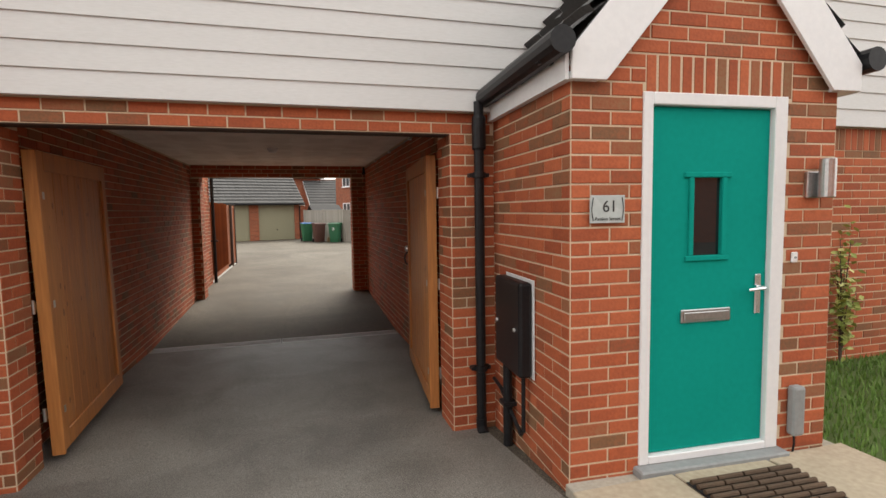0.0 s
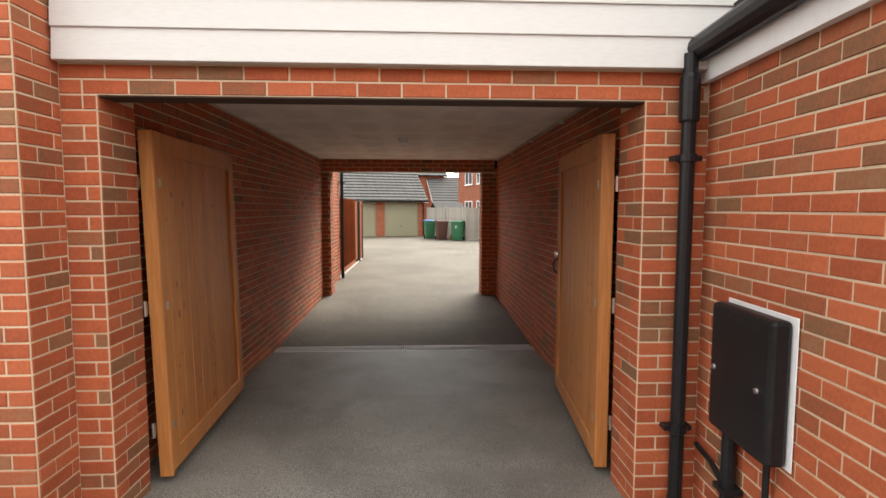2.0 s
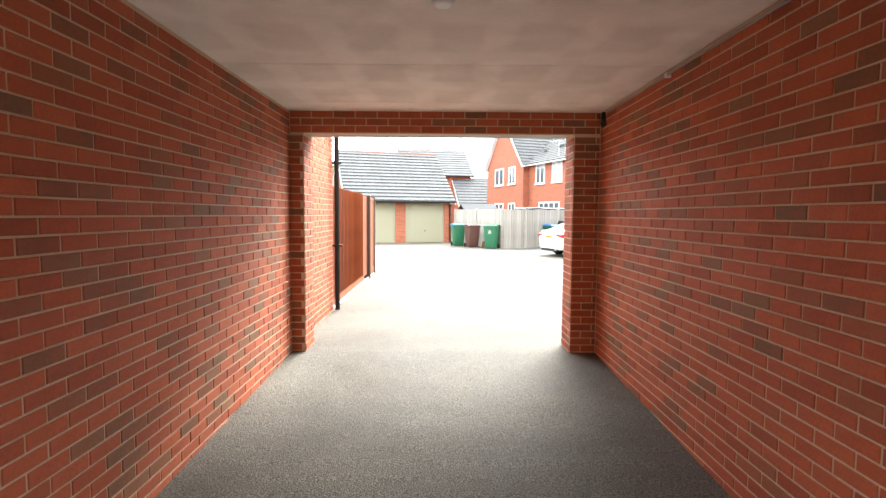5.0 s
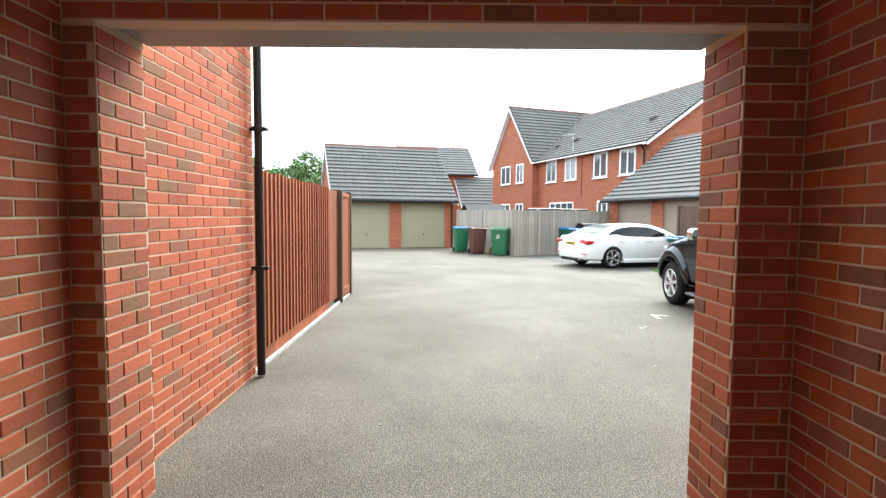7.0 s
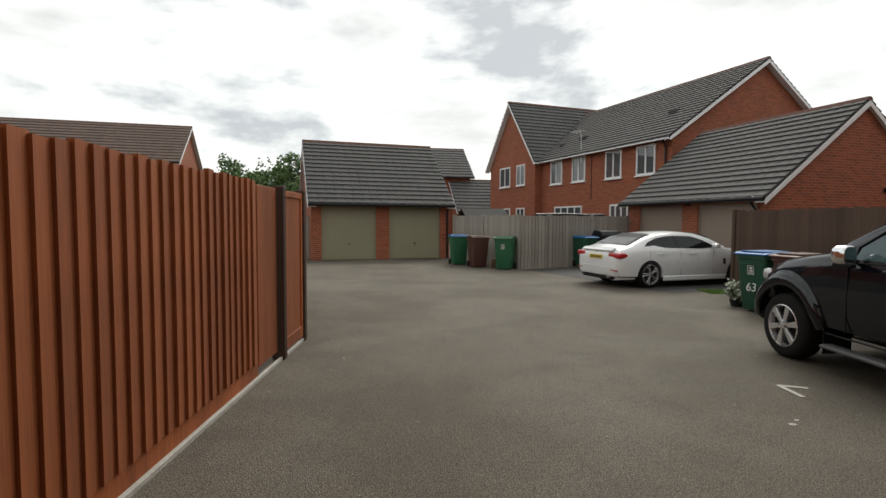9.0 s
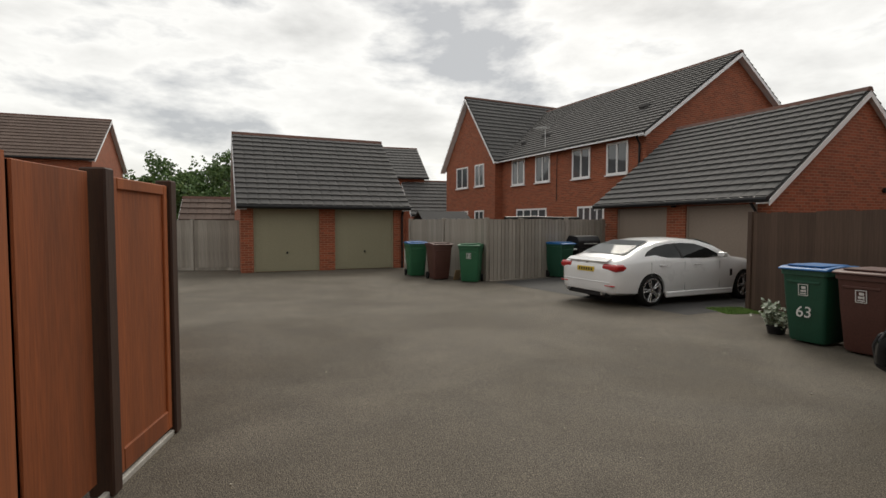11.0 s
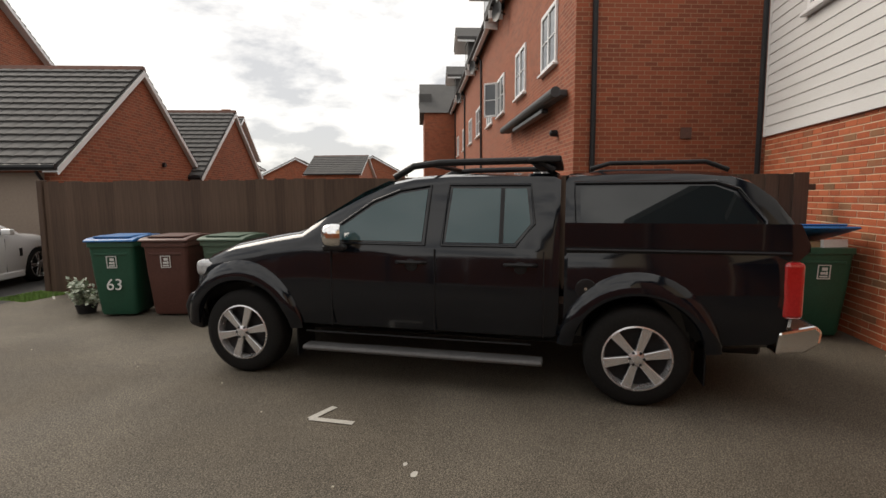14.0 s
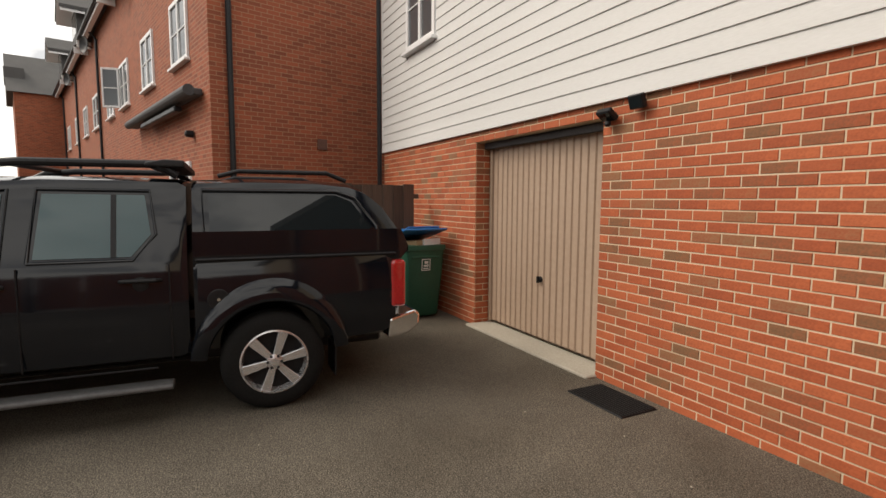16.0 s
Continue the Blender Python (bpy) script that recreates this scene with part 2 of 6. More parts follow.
BLUEPL = material("blue_lid_plastic", [(0.0056, 0.09, 0.2856), (0.0105, 0.1425, 0.374)], 0.42, 45, 2, 0.1)
BROWNPL = material("brown_bin_plastic", [(0.065, 0.024, 0.018), (0.105, 0.042, 0.032)], 0.5, 45, 2, 0.1)
OLIVE = material("olive_garage_steel", [(0.235, 0.215, 0.14), (0.28, 0.26, 0.175)], 0.5, 20, 0.8, 0.05)
BEIGE = material("beige_garage_steel", [(0.36, 0.255, 0.185), (0.43, 0.315, 0.235)], 0.5, 20, 0.8, 0.06)
TAUPE = material("taupe_garage_steel", [(0.235, 0.18, 0.142), (0.285, 0.225, 0.18)], 0.5, 20, 0.8, 0.05)
BLACKCAR = material("black_car_paint", [(0.0048, 0.0064, 0.0098), (0.006, 0.0078, 0.0116)], 0.06, 50, 1.5, 0.0, spec=0.5)
WHITECAR = material("white_car_paint", [(0.72, 0.73, 0.74), (0.8, 0.8, 0.8)], 0.3, 50, 1.5, 0.0, coat=0.8)
RUBBER = material("tyre_rubber", [(0.0054, 0.0054, 0.0054), (0.0126, 0.0122, 0.0117)], 0.85, 60, 5, 0.3, spec=0.25)
ALLOY = material("alloy_wheel", [(0.6, 0.6, 0.612), (0.744, 0.744, 0.756)], 0.26, 60, 5, 0.02, metal=0.75)
REDLENS = material("red_tail_lens", [(0.36, 0.008, 0.01), (0.52, 0.018, 0.02)], 0.15, 60, 5, 0.0, coat=1.0)
CLEARLENS = material("headlamp_lens", [(0.3, 0.31, 0.32), (0.5, 0.51, 0.53)], 0.1, 40, 9, 0.0, coat=1.0)
PLATE = material("yellow_number_plate", [(0.62, 0.43, 0.03), (0.7, 0.5, 0.05)], 0.4, 30, 5, 0.0)
WHITEPAINT = material("white_line_paint", [(0.3, 0.285, 0.255), (0.5, 0.48, 0.44)], 0.8, 45, 6, 0.3)
INK = material("dark_lettering", [(0.02, 0.025, 0.025), (0.03, 0.035, 0.035)], 0.5, 40, 3, 0.0)
WHITEINK = material("white_lettering", [(0.6, 0.6, 0.58), (0.72, 0.72, 0.7)], 0.5, 40, 3, 0.0)
SIGNMAT = material("etched_sign", [(0.42, 0.47, 0.46), (0.52, 0.57, 0.56)], 0.28, 30, 2, 0.02)
GRASS = material("grass_blade", [(0.0675, 0.15, 0.0225), (0.135, 0.2475, 0.045), (0.195, 0.3, 0.075)], 0.7, 20, 2, 0.0, pieces=0.6)
TURF = material("turf_soil", [(0.056, 0.084, 0.021), (0.098, 0.14, 0.035)], 0.95, 30, 2, 0.4)
LEAF = material("dark_foliage", [(0.0378, 0.084, 0.0252), (0.084, 0.1575, 0.042), (0.1575, 0.231, 0.063)], 0.6, 10, 1, 0.0, pieces=0.7)
LEAFLIGHT = material("variegated_leaf", [(0.13, 0.208, 0.039), (0.39, 0.442, 0.117), (0.65, 0.65, 0.286)], 0.55, 10, 1, 0.0, pieces=0.8)
LEAFPALE = material("pale_leaf", [(0.16, 0.22, 0.12), (0.5, 0.53, 0.45)], 0.55, 10, 1, 0.0, pieces=0.8)
BARK = material("bark", [(0.05, 0.035, 0.025), (0.1, 0.075, 0.055)], 0.9, 30, 4, 0.5)
GREYPL = material("grey_plastic", [(0.22, 0.23, 0.23), (0.3, 0.31, 0.31)], 0.5, 30, 3, 0.05)
CARD = material("cardboard", [(0.3, 0.2, 0.11), (0.42, 0.29, 0.17)], 0.85, 30, 4, 0.1)
MATRUBBER = material("brown_door_mat", [(0.06, 0.035, 0.02), (0.12, 0.075, 0.045)], 0.85, 60, 5, 0.4, pieces=0.4)
DARKGLASS = glass("dark_window_glass", (0.012, 0.016, 0.018))
HOUSEGLASS = glass("house_window_glass", (0.075, 0.083, 0.09), spec=0.8)
PALEBIN = material("pale_green_bin_plastic", [(0.05, 0.09, 0.06), (0.08, 0.125, 0.09)], 0.55, 45, 2, 0.1)
FELT = material("roof_felt", [(0.03, 0.03, 0.031), (0.055, 0.054, 0.053)], 0.95, 80, 1.5, 0.4)
COUPEGLASS = glass("tinted_coupe_glass", (0.008, 0.01, 0.011), spec=0.25)
CHARCOAL = material("charcoal_awning", [(0.03, 0.03, 0.032), (0.055, 0.055, 0.058)], 0.6, 40, 2, 0.1)
STEPGREY = material("side_step_metal", [(0.07, 0.07, 0.072), (0.12, 0.12, 0.122)], 0.45, 60, 4, 0.1)
GALV = material("galvanised_steel", [(0.42, 0.42, 0.415), (0.68, 0.68, 0.67)], 0.6, 60, 5, 0.1, metal=0.2)
# pale base colour stands in for sky reflected in the rear window
REARGLASS = glass("coupe_rear_glass_sky_pale", (0.30, 0.315, 0.32), spec=0.3)
CARGLASS = glass("car_window_glass", (0.02, 0.062, 0.072), spec=0.7)

# ---- mesh helpers ----


def part(name, bm, mat, parent=None, label="", m=None):
    me = bpy.data.meshes.new(name)
    bmesh.ops.recalc_face_normals(bm, faces=bm.faces[:])
    bm.to_mesh(me)
    bm.free()
    me.materials.append(mat)
    ob = new(name, me)
    if parent is not None:
        ob.parent = parent
    if m is not None:
        ob.matrix_basis = m
    if label:
        tagged(ob, label)
    return ob


def thing(name, m, label, category, group="", kind=""):
    ob = new(name)
    ob.empty_display_size = 0.1
    ob.matrix_basis = m
    return tagged(ob, label, category, group, kind)


def struct(name, bm, mat, label, category, m=None):
    return tagged(part(name, bm, mat, None, m=m), label, category, kind="structure")


def smooth(ob, angle=0.6):
    for p in ob.data.polygons:
        p.use_smooth = True
    ob.data.set_sharp_from_angle(angle=angle)
    return ob


def box(x0, x1, y0, y1, z0, z1, bevel=0.0, bm=None, seg=1):
    own = bmesh.new()
    v = [own.verts.new((x, y, z)) for x in (x0, x1) for y in (y0, y1) for z in (z0, z1)]
    for f in ((0, 1, 3, 2), (4, 6, 7, 5), (0, 4, 5, 1), (2, 3, 7, 6), (0, 2, 6, 4), (1, 5, 7, 3)):
        own.faces.new([v[i] for i in f])
    if bevel:
        bmesh.ops.bevel(own, geom=own.edges[:], offset=bevel, segments=seg, affect="EDGES", profile=0.5)
    return merge(bm, own)


def merge(bm, own):
    if bm is None:
        return own
    tmp = bpy.data.meshes.new("tmp")
    own.to_mesh(tmp)
    own.free()
    bm.from_mesh(tmp)
    bpy.data.meshes.remove(tmp)
    return bm


def prism(pts, axis, a, b, bevel=0.0, bm=None, seg=2):
    """Polygon pts (two coordinates, in the order of the remaining axes) pushed along axis from a to b."""
    own = bmesh.new()

    def put(p, k):
        c = list(p)
        c.insert("xyz".index(axis), k)
        return own.verts.new(c)
    lo, hi = [put(p, a) for p in pts], [put(p, b) for p in pts]
    own.faces.new(lo)
    own.faces.new(hi[::-1])
    for i in range(len(pts)):
        j = (i + 1) % len(pts)
        own.faces.new((lo[i], hi[i], hi[j], lo[j]))
    if bevel:
        bmesh.ops.bevel(own, geom=own.edges[:], offset=bevel, segments=seg, affect="EDGES", profile=0.5)
    return merge(bm, own)


def sweep(pts, r, seg=10, bm=None, cap=True):
    """A round bar along a line of points."""
    own = bmesh.new()
    pts = [Vector(p) for p in pts]
    rings = []
    for i, p in enumerate(pts):
        d = (pts[min(i + 1, len(pts) - 1)] - pts[max(i - 1, 0)]).normalized()
        q = d.to_track_quat("Z", "Y").to_matrix()
        rr = r[i] if isinstance(r, (list, tuple)) else r
        rings.append([own.verts.new(p + q @ Vector((math.cos(2 * math.pi * k / seg) * rr, math.sin(2 * math.pi * k / seg) * rr, 0))) for k in range(seg)])
    for a, b in zip(rings, rings[1:]):
        best = min(range(seg), key=lambda s: sum((a[k].co - b[(k + s) % seg].co).length for k in range(0, seg, 3)))
        for k in range(seg):
            own.faces.new((a[k], a[(k + 1) % seg], b[(k + 1 + best) % seg], b[(k + best) % seg]))
    if cap:
        own.faces.new(rings[0][::-1])
        own.faces.new(rings[-1])
    return merge(bm, own)


def lathe(profile, axis="x", seg=32, bm=None, cap=True):
    """Profile of (along, radius) turned round an axis."""
    own = bmesh.new()
    rings = []
    for a, r in profile:
        ring = []
        for k in range(seg):
            c, s = math.cos(2 * math.pi * k / seg) * r, math.sin(2 * math.pi * k / seg) * r
            ring.append(own.verts.new({"x": (a, c, s), "y": (c, a, s), "z": (c, s, a)}[axis]))
        rings.append(ring)
    for a, b in zip(rings, rings[1:]):
        for k in range(seg):
            own.faces.new((a[k], a[(k + 1) % seg], b[(k + 1) % seg], b[k]))
    if cap:
        own.faces.new(rings[0][::-1])
        own.faces.new(rings[-1])
    return merge(bm, own)


def raw(name, verts, faces, mat, parent=None, label="", m=None):
    me = bpy.data.meshes.new(name)
    me.from_pydata(verts, [], faces)
    me.materials.append(mat)
    ob = new(name, me)
    ob.parent = parent
    if m is not None:
        ob.matrix_basis = m
    if label:
        tagged(ob, label)
    return ob


def cut(ob, cutters):
    """Cuts bodies out of a mesh, for good."""
    made = []
    for i, c in enumerate(cutters):
        me = bpy.data.meshes.new("cutter")
        bmesh.ops.recalc_face_normals(c, faces=c.faces[:])
        c.to_mesh(me)
        c.free()
        o = new("cutter", me)
        o.matrix_world = ob.matrix_world.copy() if ob.parent is None else ob.parent.matrix_basis @ ob.matrix_basis
        made.append(o)
        md = ob.modifiers.new("cut", "BOOLEAN")
        md.operation, md.object, md.solver = "DIFFERENCE", o, "EXACT"
    bpy.context.view_layer.update()
    ev = ob.evaluated_get(bpy.context.evaluated_depsgraph_get())
    me = bpy.data.meshes.new_from_object(ev)
    ob.modifiers.clear()
    ob.data = me
    for o in made:
        bpy.data.objects.remove(o)
    return ob


def lettering(text, size, mat, parent, m, name="lettering", depth=0.001):
    cu = bpy.data.curves.new("text", "FONT")
    cu.body, cu.size, cu.extrude, cu.align_x, cu.align_y = text, size, depth, "CENTER", "CENTER"
    o = new("text", cu)
    bpy.context.view_layer.update()
    me = bpy.data.meshes.new_from_object(o.evaluated_get(bpy.context.evaluated_depsgraph_get()))
    bpy.data.objects.remove(o)
    me.materials.clear()
    me.materials.append(mat)
    ob = new(name, me)
    ob.parent = parent
    ob.matrix_basis = m
    return ob


# ---- brickwork ----
COURSE, RUN = 0.075, 0.225
WALL_JOBS = []


def brickwork(wall, p, ang, length, z0, z1, holes=(), pick=None, count=300, first=0, name="brick"):
    """Books stretcher brickwork on a wall: from p along the heading ang (degrees, outward side on its right), between heights."""
    WALL_JOBS.append((wall, p, ang, length, z0, z1, list(holes), pick, count, first, name))


def brick_faces(l, h, d0=-0.01, d1=0.005, ch=0.0):
    v = [(0, -d0, 0), (l, -d0, 0), (l, -d0, h), (0, -d0, h)]
    e = 0.003
    v += [(0, -d1 + e, 0), (l, -d1 + e, 0), (l, -d1 + e, h), (0, -d1 + e, h)]
    v += [(e, -d1, e), (l - e, -d1, e), (l - e, -d1, h - e), (e, -d1, h - e)]
    f = [(8, 9, 10, 11)]
    for a, b in ((0, 4), (4, 8)):
        for i in range(4):
            j = (i + 1) % 4
            f.append((a + i, a + j, b + j, b + i))
    return v, f


def lay_bricks():
    full_v, full_f = brick_faces(RUN - 0.010, COURSE - 0.010)
    full = bpy.data.meshes.new("brick")
    full.from_pydata(full_v, [], full_f)
    full.materials.append(BRICK)
    rng = random.Random(7)
    for wall, p, ang, length, z0, z1, holes, pick, count, first, name in WALL_JOBS:
        base = Matrix.Translation((p[0], p[1], 0)) @ Matrix.Rotation(radians(ang), 4, "Z")
        verts, faces, made = [], [], 0
        rows = int(round((z1 - z0) / COURSE))
        for r in range(rows):
            z = z0 + r * COURSE
            off = (0.5 if (r + first) % 2 else 0.0) * RUN
            u = -off
            while u < length - 0.02:
                a, b = max(u, 0) + 0.005, min(u + RUN, length) - 0.005
                u += RUN
                if b - a < 0.03:
                    continue
                spans = [(a, b)]
                for h0, h1, hz0, hz1 in holes:
                    if hz0 - 0.02 < z + COURSE / 2 < hz1 + 0.02:
                        nxt = []
                        for s, e in spans:
                            if h0 > s:
                                nxt.append((s, min(e, h0)))
                            if h1 < e:
                                nxt.append((max(s, h1), e))
                        spans = [(s, e) for s, e in nxt if e - s > 0.025]
                for s, e in spans:
                    jig = rng.uniform(-0.0018, 0.0018)
                    if abs((e - s) - (RUN - 0.01)) < 1e-4 and made < count and (pick is None or pick[0] <= s <= pick[1]):
                        ob = new(name, full)
                        ob.parent = wall
                        ob.matrix_basis = base @ Matrix.Translation((s, jig, z + 0.005))
                        made += 1
                        continue
                    bv, bf = brick_faces(e - s, COURSE - 0.010)
                    k = len(verts)
                    verts += [tuple(base @ Vector((x + s, y + jig, q + z + 0.005))) for x, y, q in bv]
                    faces += [tuple(i + k for i in f) for f in bf]
        if verts:
            ob = raw("brickwork", verts, faces, BRICK, wall)
            tagged(ob, kind="stuff")

# ---- ground ----


def ground_z(y):
    pts = ((-400, 0.28), (-1.75, 0.28), (0.0, 0.085), (3.615, 0.0), (6.8, 0.14), (9, 0.14), (400, 0.14))
    for (a, za), (b, zb) in zip(pts, pts[1:]):
        if a <= y <= b:
            return za + (zb - za) * (y - a) / (b - a)
    return 0.14


def make_ground():
    xs = [-400, -120, -40, -15, -6, -3, -1.6, 0, 1.6, 3, 6, 15, 40, 120, 400]
    ys = [-400, -100, -30, -10, -4, -1.75, -1.2, -0.6, 0, 1.2, 2.4, 3.493, 3.497, 3.733, 3.737, 4.5, 5.5, 6.8, 8, 11, 15, 20, 28, 45, 100, 400]
    verts = [(x, y, ground_z(y) - (0.045 if 3.497 <= y <= 3.733 and -1.6 <= x <= 1.6 else 0)) for y in ys for x in xs]
    n = len(xs)
    faces = [(j * n + i, j * n + i + 1, (j + 1) * n + i + 1, (j + 1) * n + i) for j in range(len(ys) - 1) for i in range(n - 1)]
    return tagged(raw("ground", verts, faces, TARMAC), "dark grey worn tarmac drive and parking yard", "ground", kind="structure")


ground = make_ground()


def make_drive():
    ys = [-9.0, -4.0, -1.75, -1.2, -0.6, 0.0, 1.2, 2.4, 3.493]
    verts, faces = [], []
    for row in (ys,):
        for a, b in zip(row, row[1:]):
            x0, x1 = (-1.6, 1.6) if a >= 0 else (-1.5, 1.58)
            k = len(verts)
            verts += [(x0, a, ground_z(a) + 0.004), (x1, a, ground_z(a) + 0.004), (x1, b, ground_z(b) + 0.004), (x0, b, ground_z(b) + 0.004)]
            faces.append((k, k + 1, k + 2, k + 3))
    return tagged(raw("ground_drive", verts, faces, DRIVE), "smooth grey tarmac drive through the passage", "ground", kind="structure")


make_drive()

# ---- the house over the passage ----
FZ = 2.30          # underside of the front lintel
CEIL = 2.65
PD = 0.33          # depth of the front piers
wall_l = struct("wall_passage_left", box(-1.9, -1.605, PD, 6.8, -0.3, CEIL), MORTAR, "red brick side wall of the covered passage", "wall")
brickwork(wall_l, (-1.605, PD), 90, 6.8 - PD, 0.0, CEIL - 0.02, pick=(1.2, 4.2))
wall_r = struct("wall_passage_right", box(1.605, 1.9, PD, 6.8, -0.3, CEIL), MORTAR, "red brick side wall of the covered passage", "wall")
brickwork(wall_r, (1.605, 6.8), -90, 6.8 - PD, 0.0, CEIL - 0.02, pick=(2.2, 5.2))
# front piers and lintel
pier_fl = struct("wall_front_pier_left", box(-1.9, -1.42, 0.0, PD, -0.3, CEIL), MORTAR, "brick pier beside the passage mouth", "wall")
brickwork(pier_fl, (-1.6, 0.0), 0, 0.18, 0.05, FZ, first=0)
brickwork(pier_fl, (-1.42, 0.0), 90, PD, 0.05, FZ, first=1)
pier_fr = struct("wall_front_pier_right", box(1.352, 1.9, 0.0, PD, -0.3, CEIL), MORTAR, "brick pier beside the passage mouth", "wall")
brickwork(pier_fr, (1.352, 0.0), 0, 0.34, 0.05, FZ)
brickwork(pier_fr, (1.352, PD), -90, PD, 0.05, FZ, first=1)
lint_f = struct("wall_front_lintel", box(-1.42, 1.352, 0.0, 0.15, FZ, CEIL), MORTAR, "brick course over the passage mouth", "wall")
brickwork(lint_f, (-1.6, 0.0), 0, 3.28, FZ, FZ + 0.15, first=1)
struct("trim_front_lintel", box(-1.41, 1.345, 0.004, 0.145, FZ - 0.008, FZ - 0.001), STAINDARK, "steel lintel edge under the brick course", "trim")
# far piers and beam
pier_bl = struct("wall_back_pier_left", box(-1.9, -1.46, 6.8, 7.15, -0.3, CEIL), MORTAR, "brick pier at the yard end of the passage", "wall")
brickwork(pier_bl, (-1.605, 6.8), 0, 0.145, 0.075, 2.40)
brickwork(pier_bl, (-1.46, 6.8), 90, 0.35, 0.075, 2.40, first=1)
pier_br = struct("wall_back_pier_right", box(1.33, 1.9, 6.8, 7.15, -0.3, CEIL), MORTAR, "brick pier at the yard end of the passage", "wall")
brickwork(pier_br, (1.33, 6.8), 0, 0.27, 0.075, 2.40)
brickwork(pier_br, (1.33, 7.15), -90, 0.35, 0.075, 2.40, first=1)
beam = struct("wall_back_beam", box(-1.46, 1.33, 6.9, 7.15, 2.45, CEIL, bm=box(-1.46, 1.33, 6.8, 6.9, 2.42, CEIL)), MORTAR, "brick beam over the yard end of the passage", "wall")
brickwork(beam, (-1.6, 6.8), 0, 3.2, 2.425, CEIL)
struct("trim_back_lintel", box(-1.46, 1.33, 6.903, 7.19, 2.437, 2.448), GREYPL, "pale steel lintel under the beam", "trim")


def ceiling_mesh():
    bm = box(-1.605, 1.605, PD, 6.8, CEIL, CEIL + 0.1)
    box(-1.42, 1.352, 0.15, PD, CEIL, CEIL + 0.1, bm=bm)
    box(-1.415, 1.347, 0.155, PD - 0.005, CEIL - 0.008, CEIL - 0.001, 0.002, bm)
    y = PD + 0.02
    while y < 6.7:
        box(-1.6, 1.6, y, min(y + 1.19, 6.79), CEIL - 0.008, CEIL - 0.001, 0.002, bm)
        y += 1.2
    return bm


struct("ceiling", ceiling_mesh(), PLASTER, "pale painted soffit boards over the passage", "ceiling")
struct("wall_upper_floor", box(-1.6, 8.75, 0.12, 7.0, CEIL + 0.1, 5.65), MORTAR, "plain upper storey behind the weatherboards", "wall")


def boards(name, p, ang, length, z0, z1, label, holes=(), pitch=0.155):
    wall = struct(name, bmesh.new(), BOARD, label, "wall")
    base = Matrix.Translation((p[0], p[1], 0)) @ Matrix.Rotation(radians(ang), 4, "Z")
    bm = bmesh.new()
    xs = [0.0] + [q for h in holes for q in h[:2]] + [length]
    for i in range(0, len(xs), 2):
        box(xs[i], xs[i + 1], 0.02, 0.12, z0 + 0.02, z1, bm=bm)
    for h0, h1, hz0, hz1 in holes:
        box(h0, h1, 0.02, 0.12, z0 + 0.02, hz0, bm=bm)
        box(h0, h1, 0.02, 0.12, hz1, z1, bm=bm)
    bm.transform(base)
    bm.to_mesh(wall.data)
    bm.free()
    z = z0
    while z < z1 - 0.01:
        spans = [(0, length)]
        for h0, h1, hz0, hz1 in holes:
            if z < hz1 and z + pitch > hz0:
                spans = [q for s, e in spans for q in ((s, min(e, h0)), (max(s, h1), e)) if q[1] - q[0] > 0.02]
        for s, e in spans:
            pts = [(0.03, z + pitch + 0.02), (0.0, z + pitch + 0.02), (-0.012, z + 0.003), (-0.011, z), (0.03, z)]
            b = prism(pts, "x", s, e)
            part("board", b, BOARD, wall, m=base)
        z += pitch
    return wall


boards("wall_boards_front", (-1.58, -0.06), 0, 10.28, 2.45, 5.55, "white painted horizontal weatherboards over the passage mouth")
wall_fr = struct("wall_front_right", box(3.2, 8.7, 0.0, 0.3, -0.2, 2.45), MORTAR, "red brick front wall beside the porch", "wall")
brickwork(wall_fr, (3.25, 0.0), 0, 4.4, 0.15, 2.25, pick=(1.0, 3.2), count=200)
soldier_course = struct("trim_soldier_course", box(3.26, 7.65, -0.006, 0.0, 2.24, 2.45), MORTAR, "upright brick course under the boards", "trim")
sb_proto = part("soldier_brick", box(0.005, 0.07, -0.011, -0.002, 2.245, 2.44, 0.002), BRICK, soldier_course)
for i in range(58):
    sb = new("soldier_brick", sb_proto.data)
    sb.parent = soldier_course
    sb.matrix_basis = Matrix.Translation((3.27 + i * 0.0753, 0, 0))
bpy.data.objects.remove(sb_proto)

# ---- the neighbouring house ----
wall_nf = struct("wall_neighbour_front", box(-9, -1.8, -0.28, 0.02, -0.2, 5.5), MORTAR, "red brick front wall of the neighbouring house", "wall")
brickwork(wall_nf, (-4.3, -0.28), 0, 2.70, 0.15, 4.2, pick=(1.0, 2.7))
wall_nr = struct("wall_neighbour_return", box(-1.8, -1.6, -0.28, 0.0, -0.2, 5.5), MORTAR, "red brick return of the neighbouring house", "wall")
brickwork(wall_nr, (-1.6, -0.28), 90, 0.28, 0.0, 4.2, first=1)
struct("wall_neighbour_body", box(-9, -1.92, 0.02, 9.12, -0.2, 5.5), MORTAR, "plain body of the neighbouring house", "wall")
wall_nb = struct("wall_neighbour_yard", box(-1.92, -1.66, 7.15, 9.12, -0.2, 5.5), MORTAR, "tall red brick flank wall beside the yard", "wall")
brickwork(wall_nb, (-1.66, 7.15), 90, 1.97, 0.075, 5.475, pick=(0.0, 1.97))
struct("roof_neighbour", prism([(-0.7, 5.4), (4.3, 8.9), (9.4, 5.4), (9.4, 5.55), (4.3, 9.05), (-0.7, 5.55)], "x", -9.3, -1.3), TILE, "grey tiled roof of the neighbouring house", "roof")
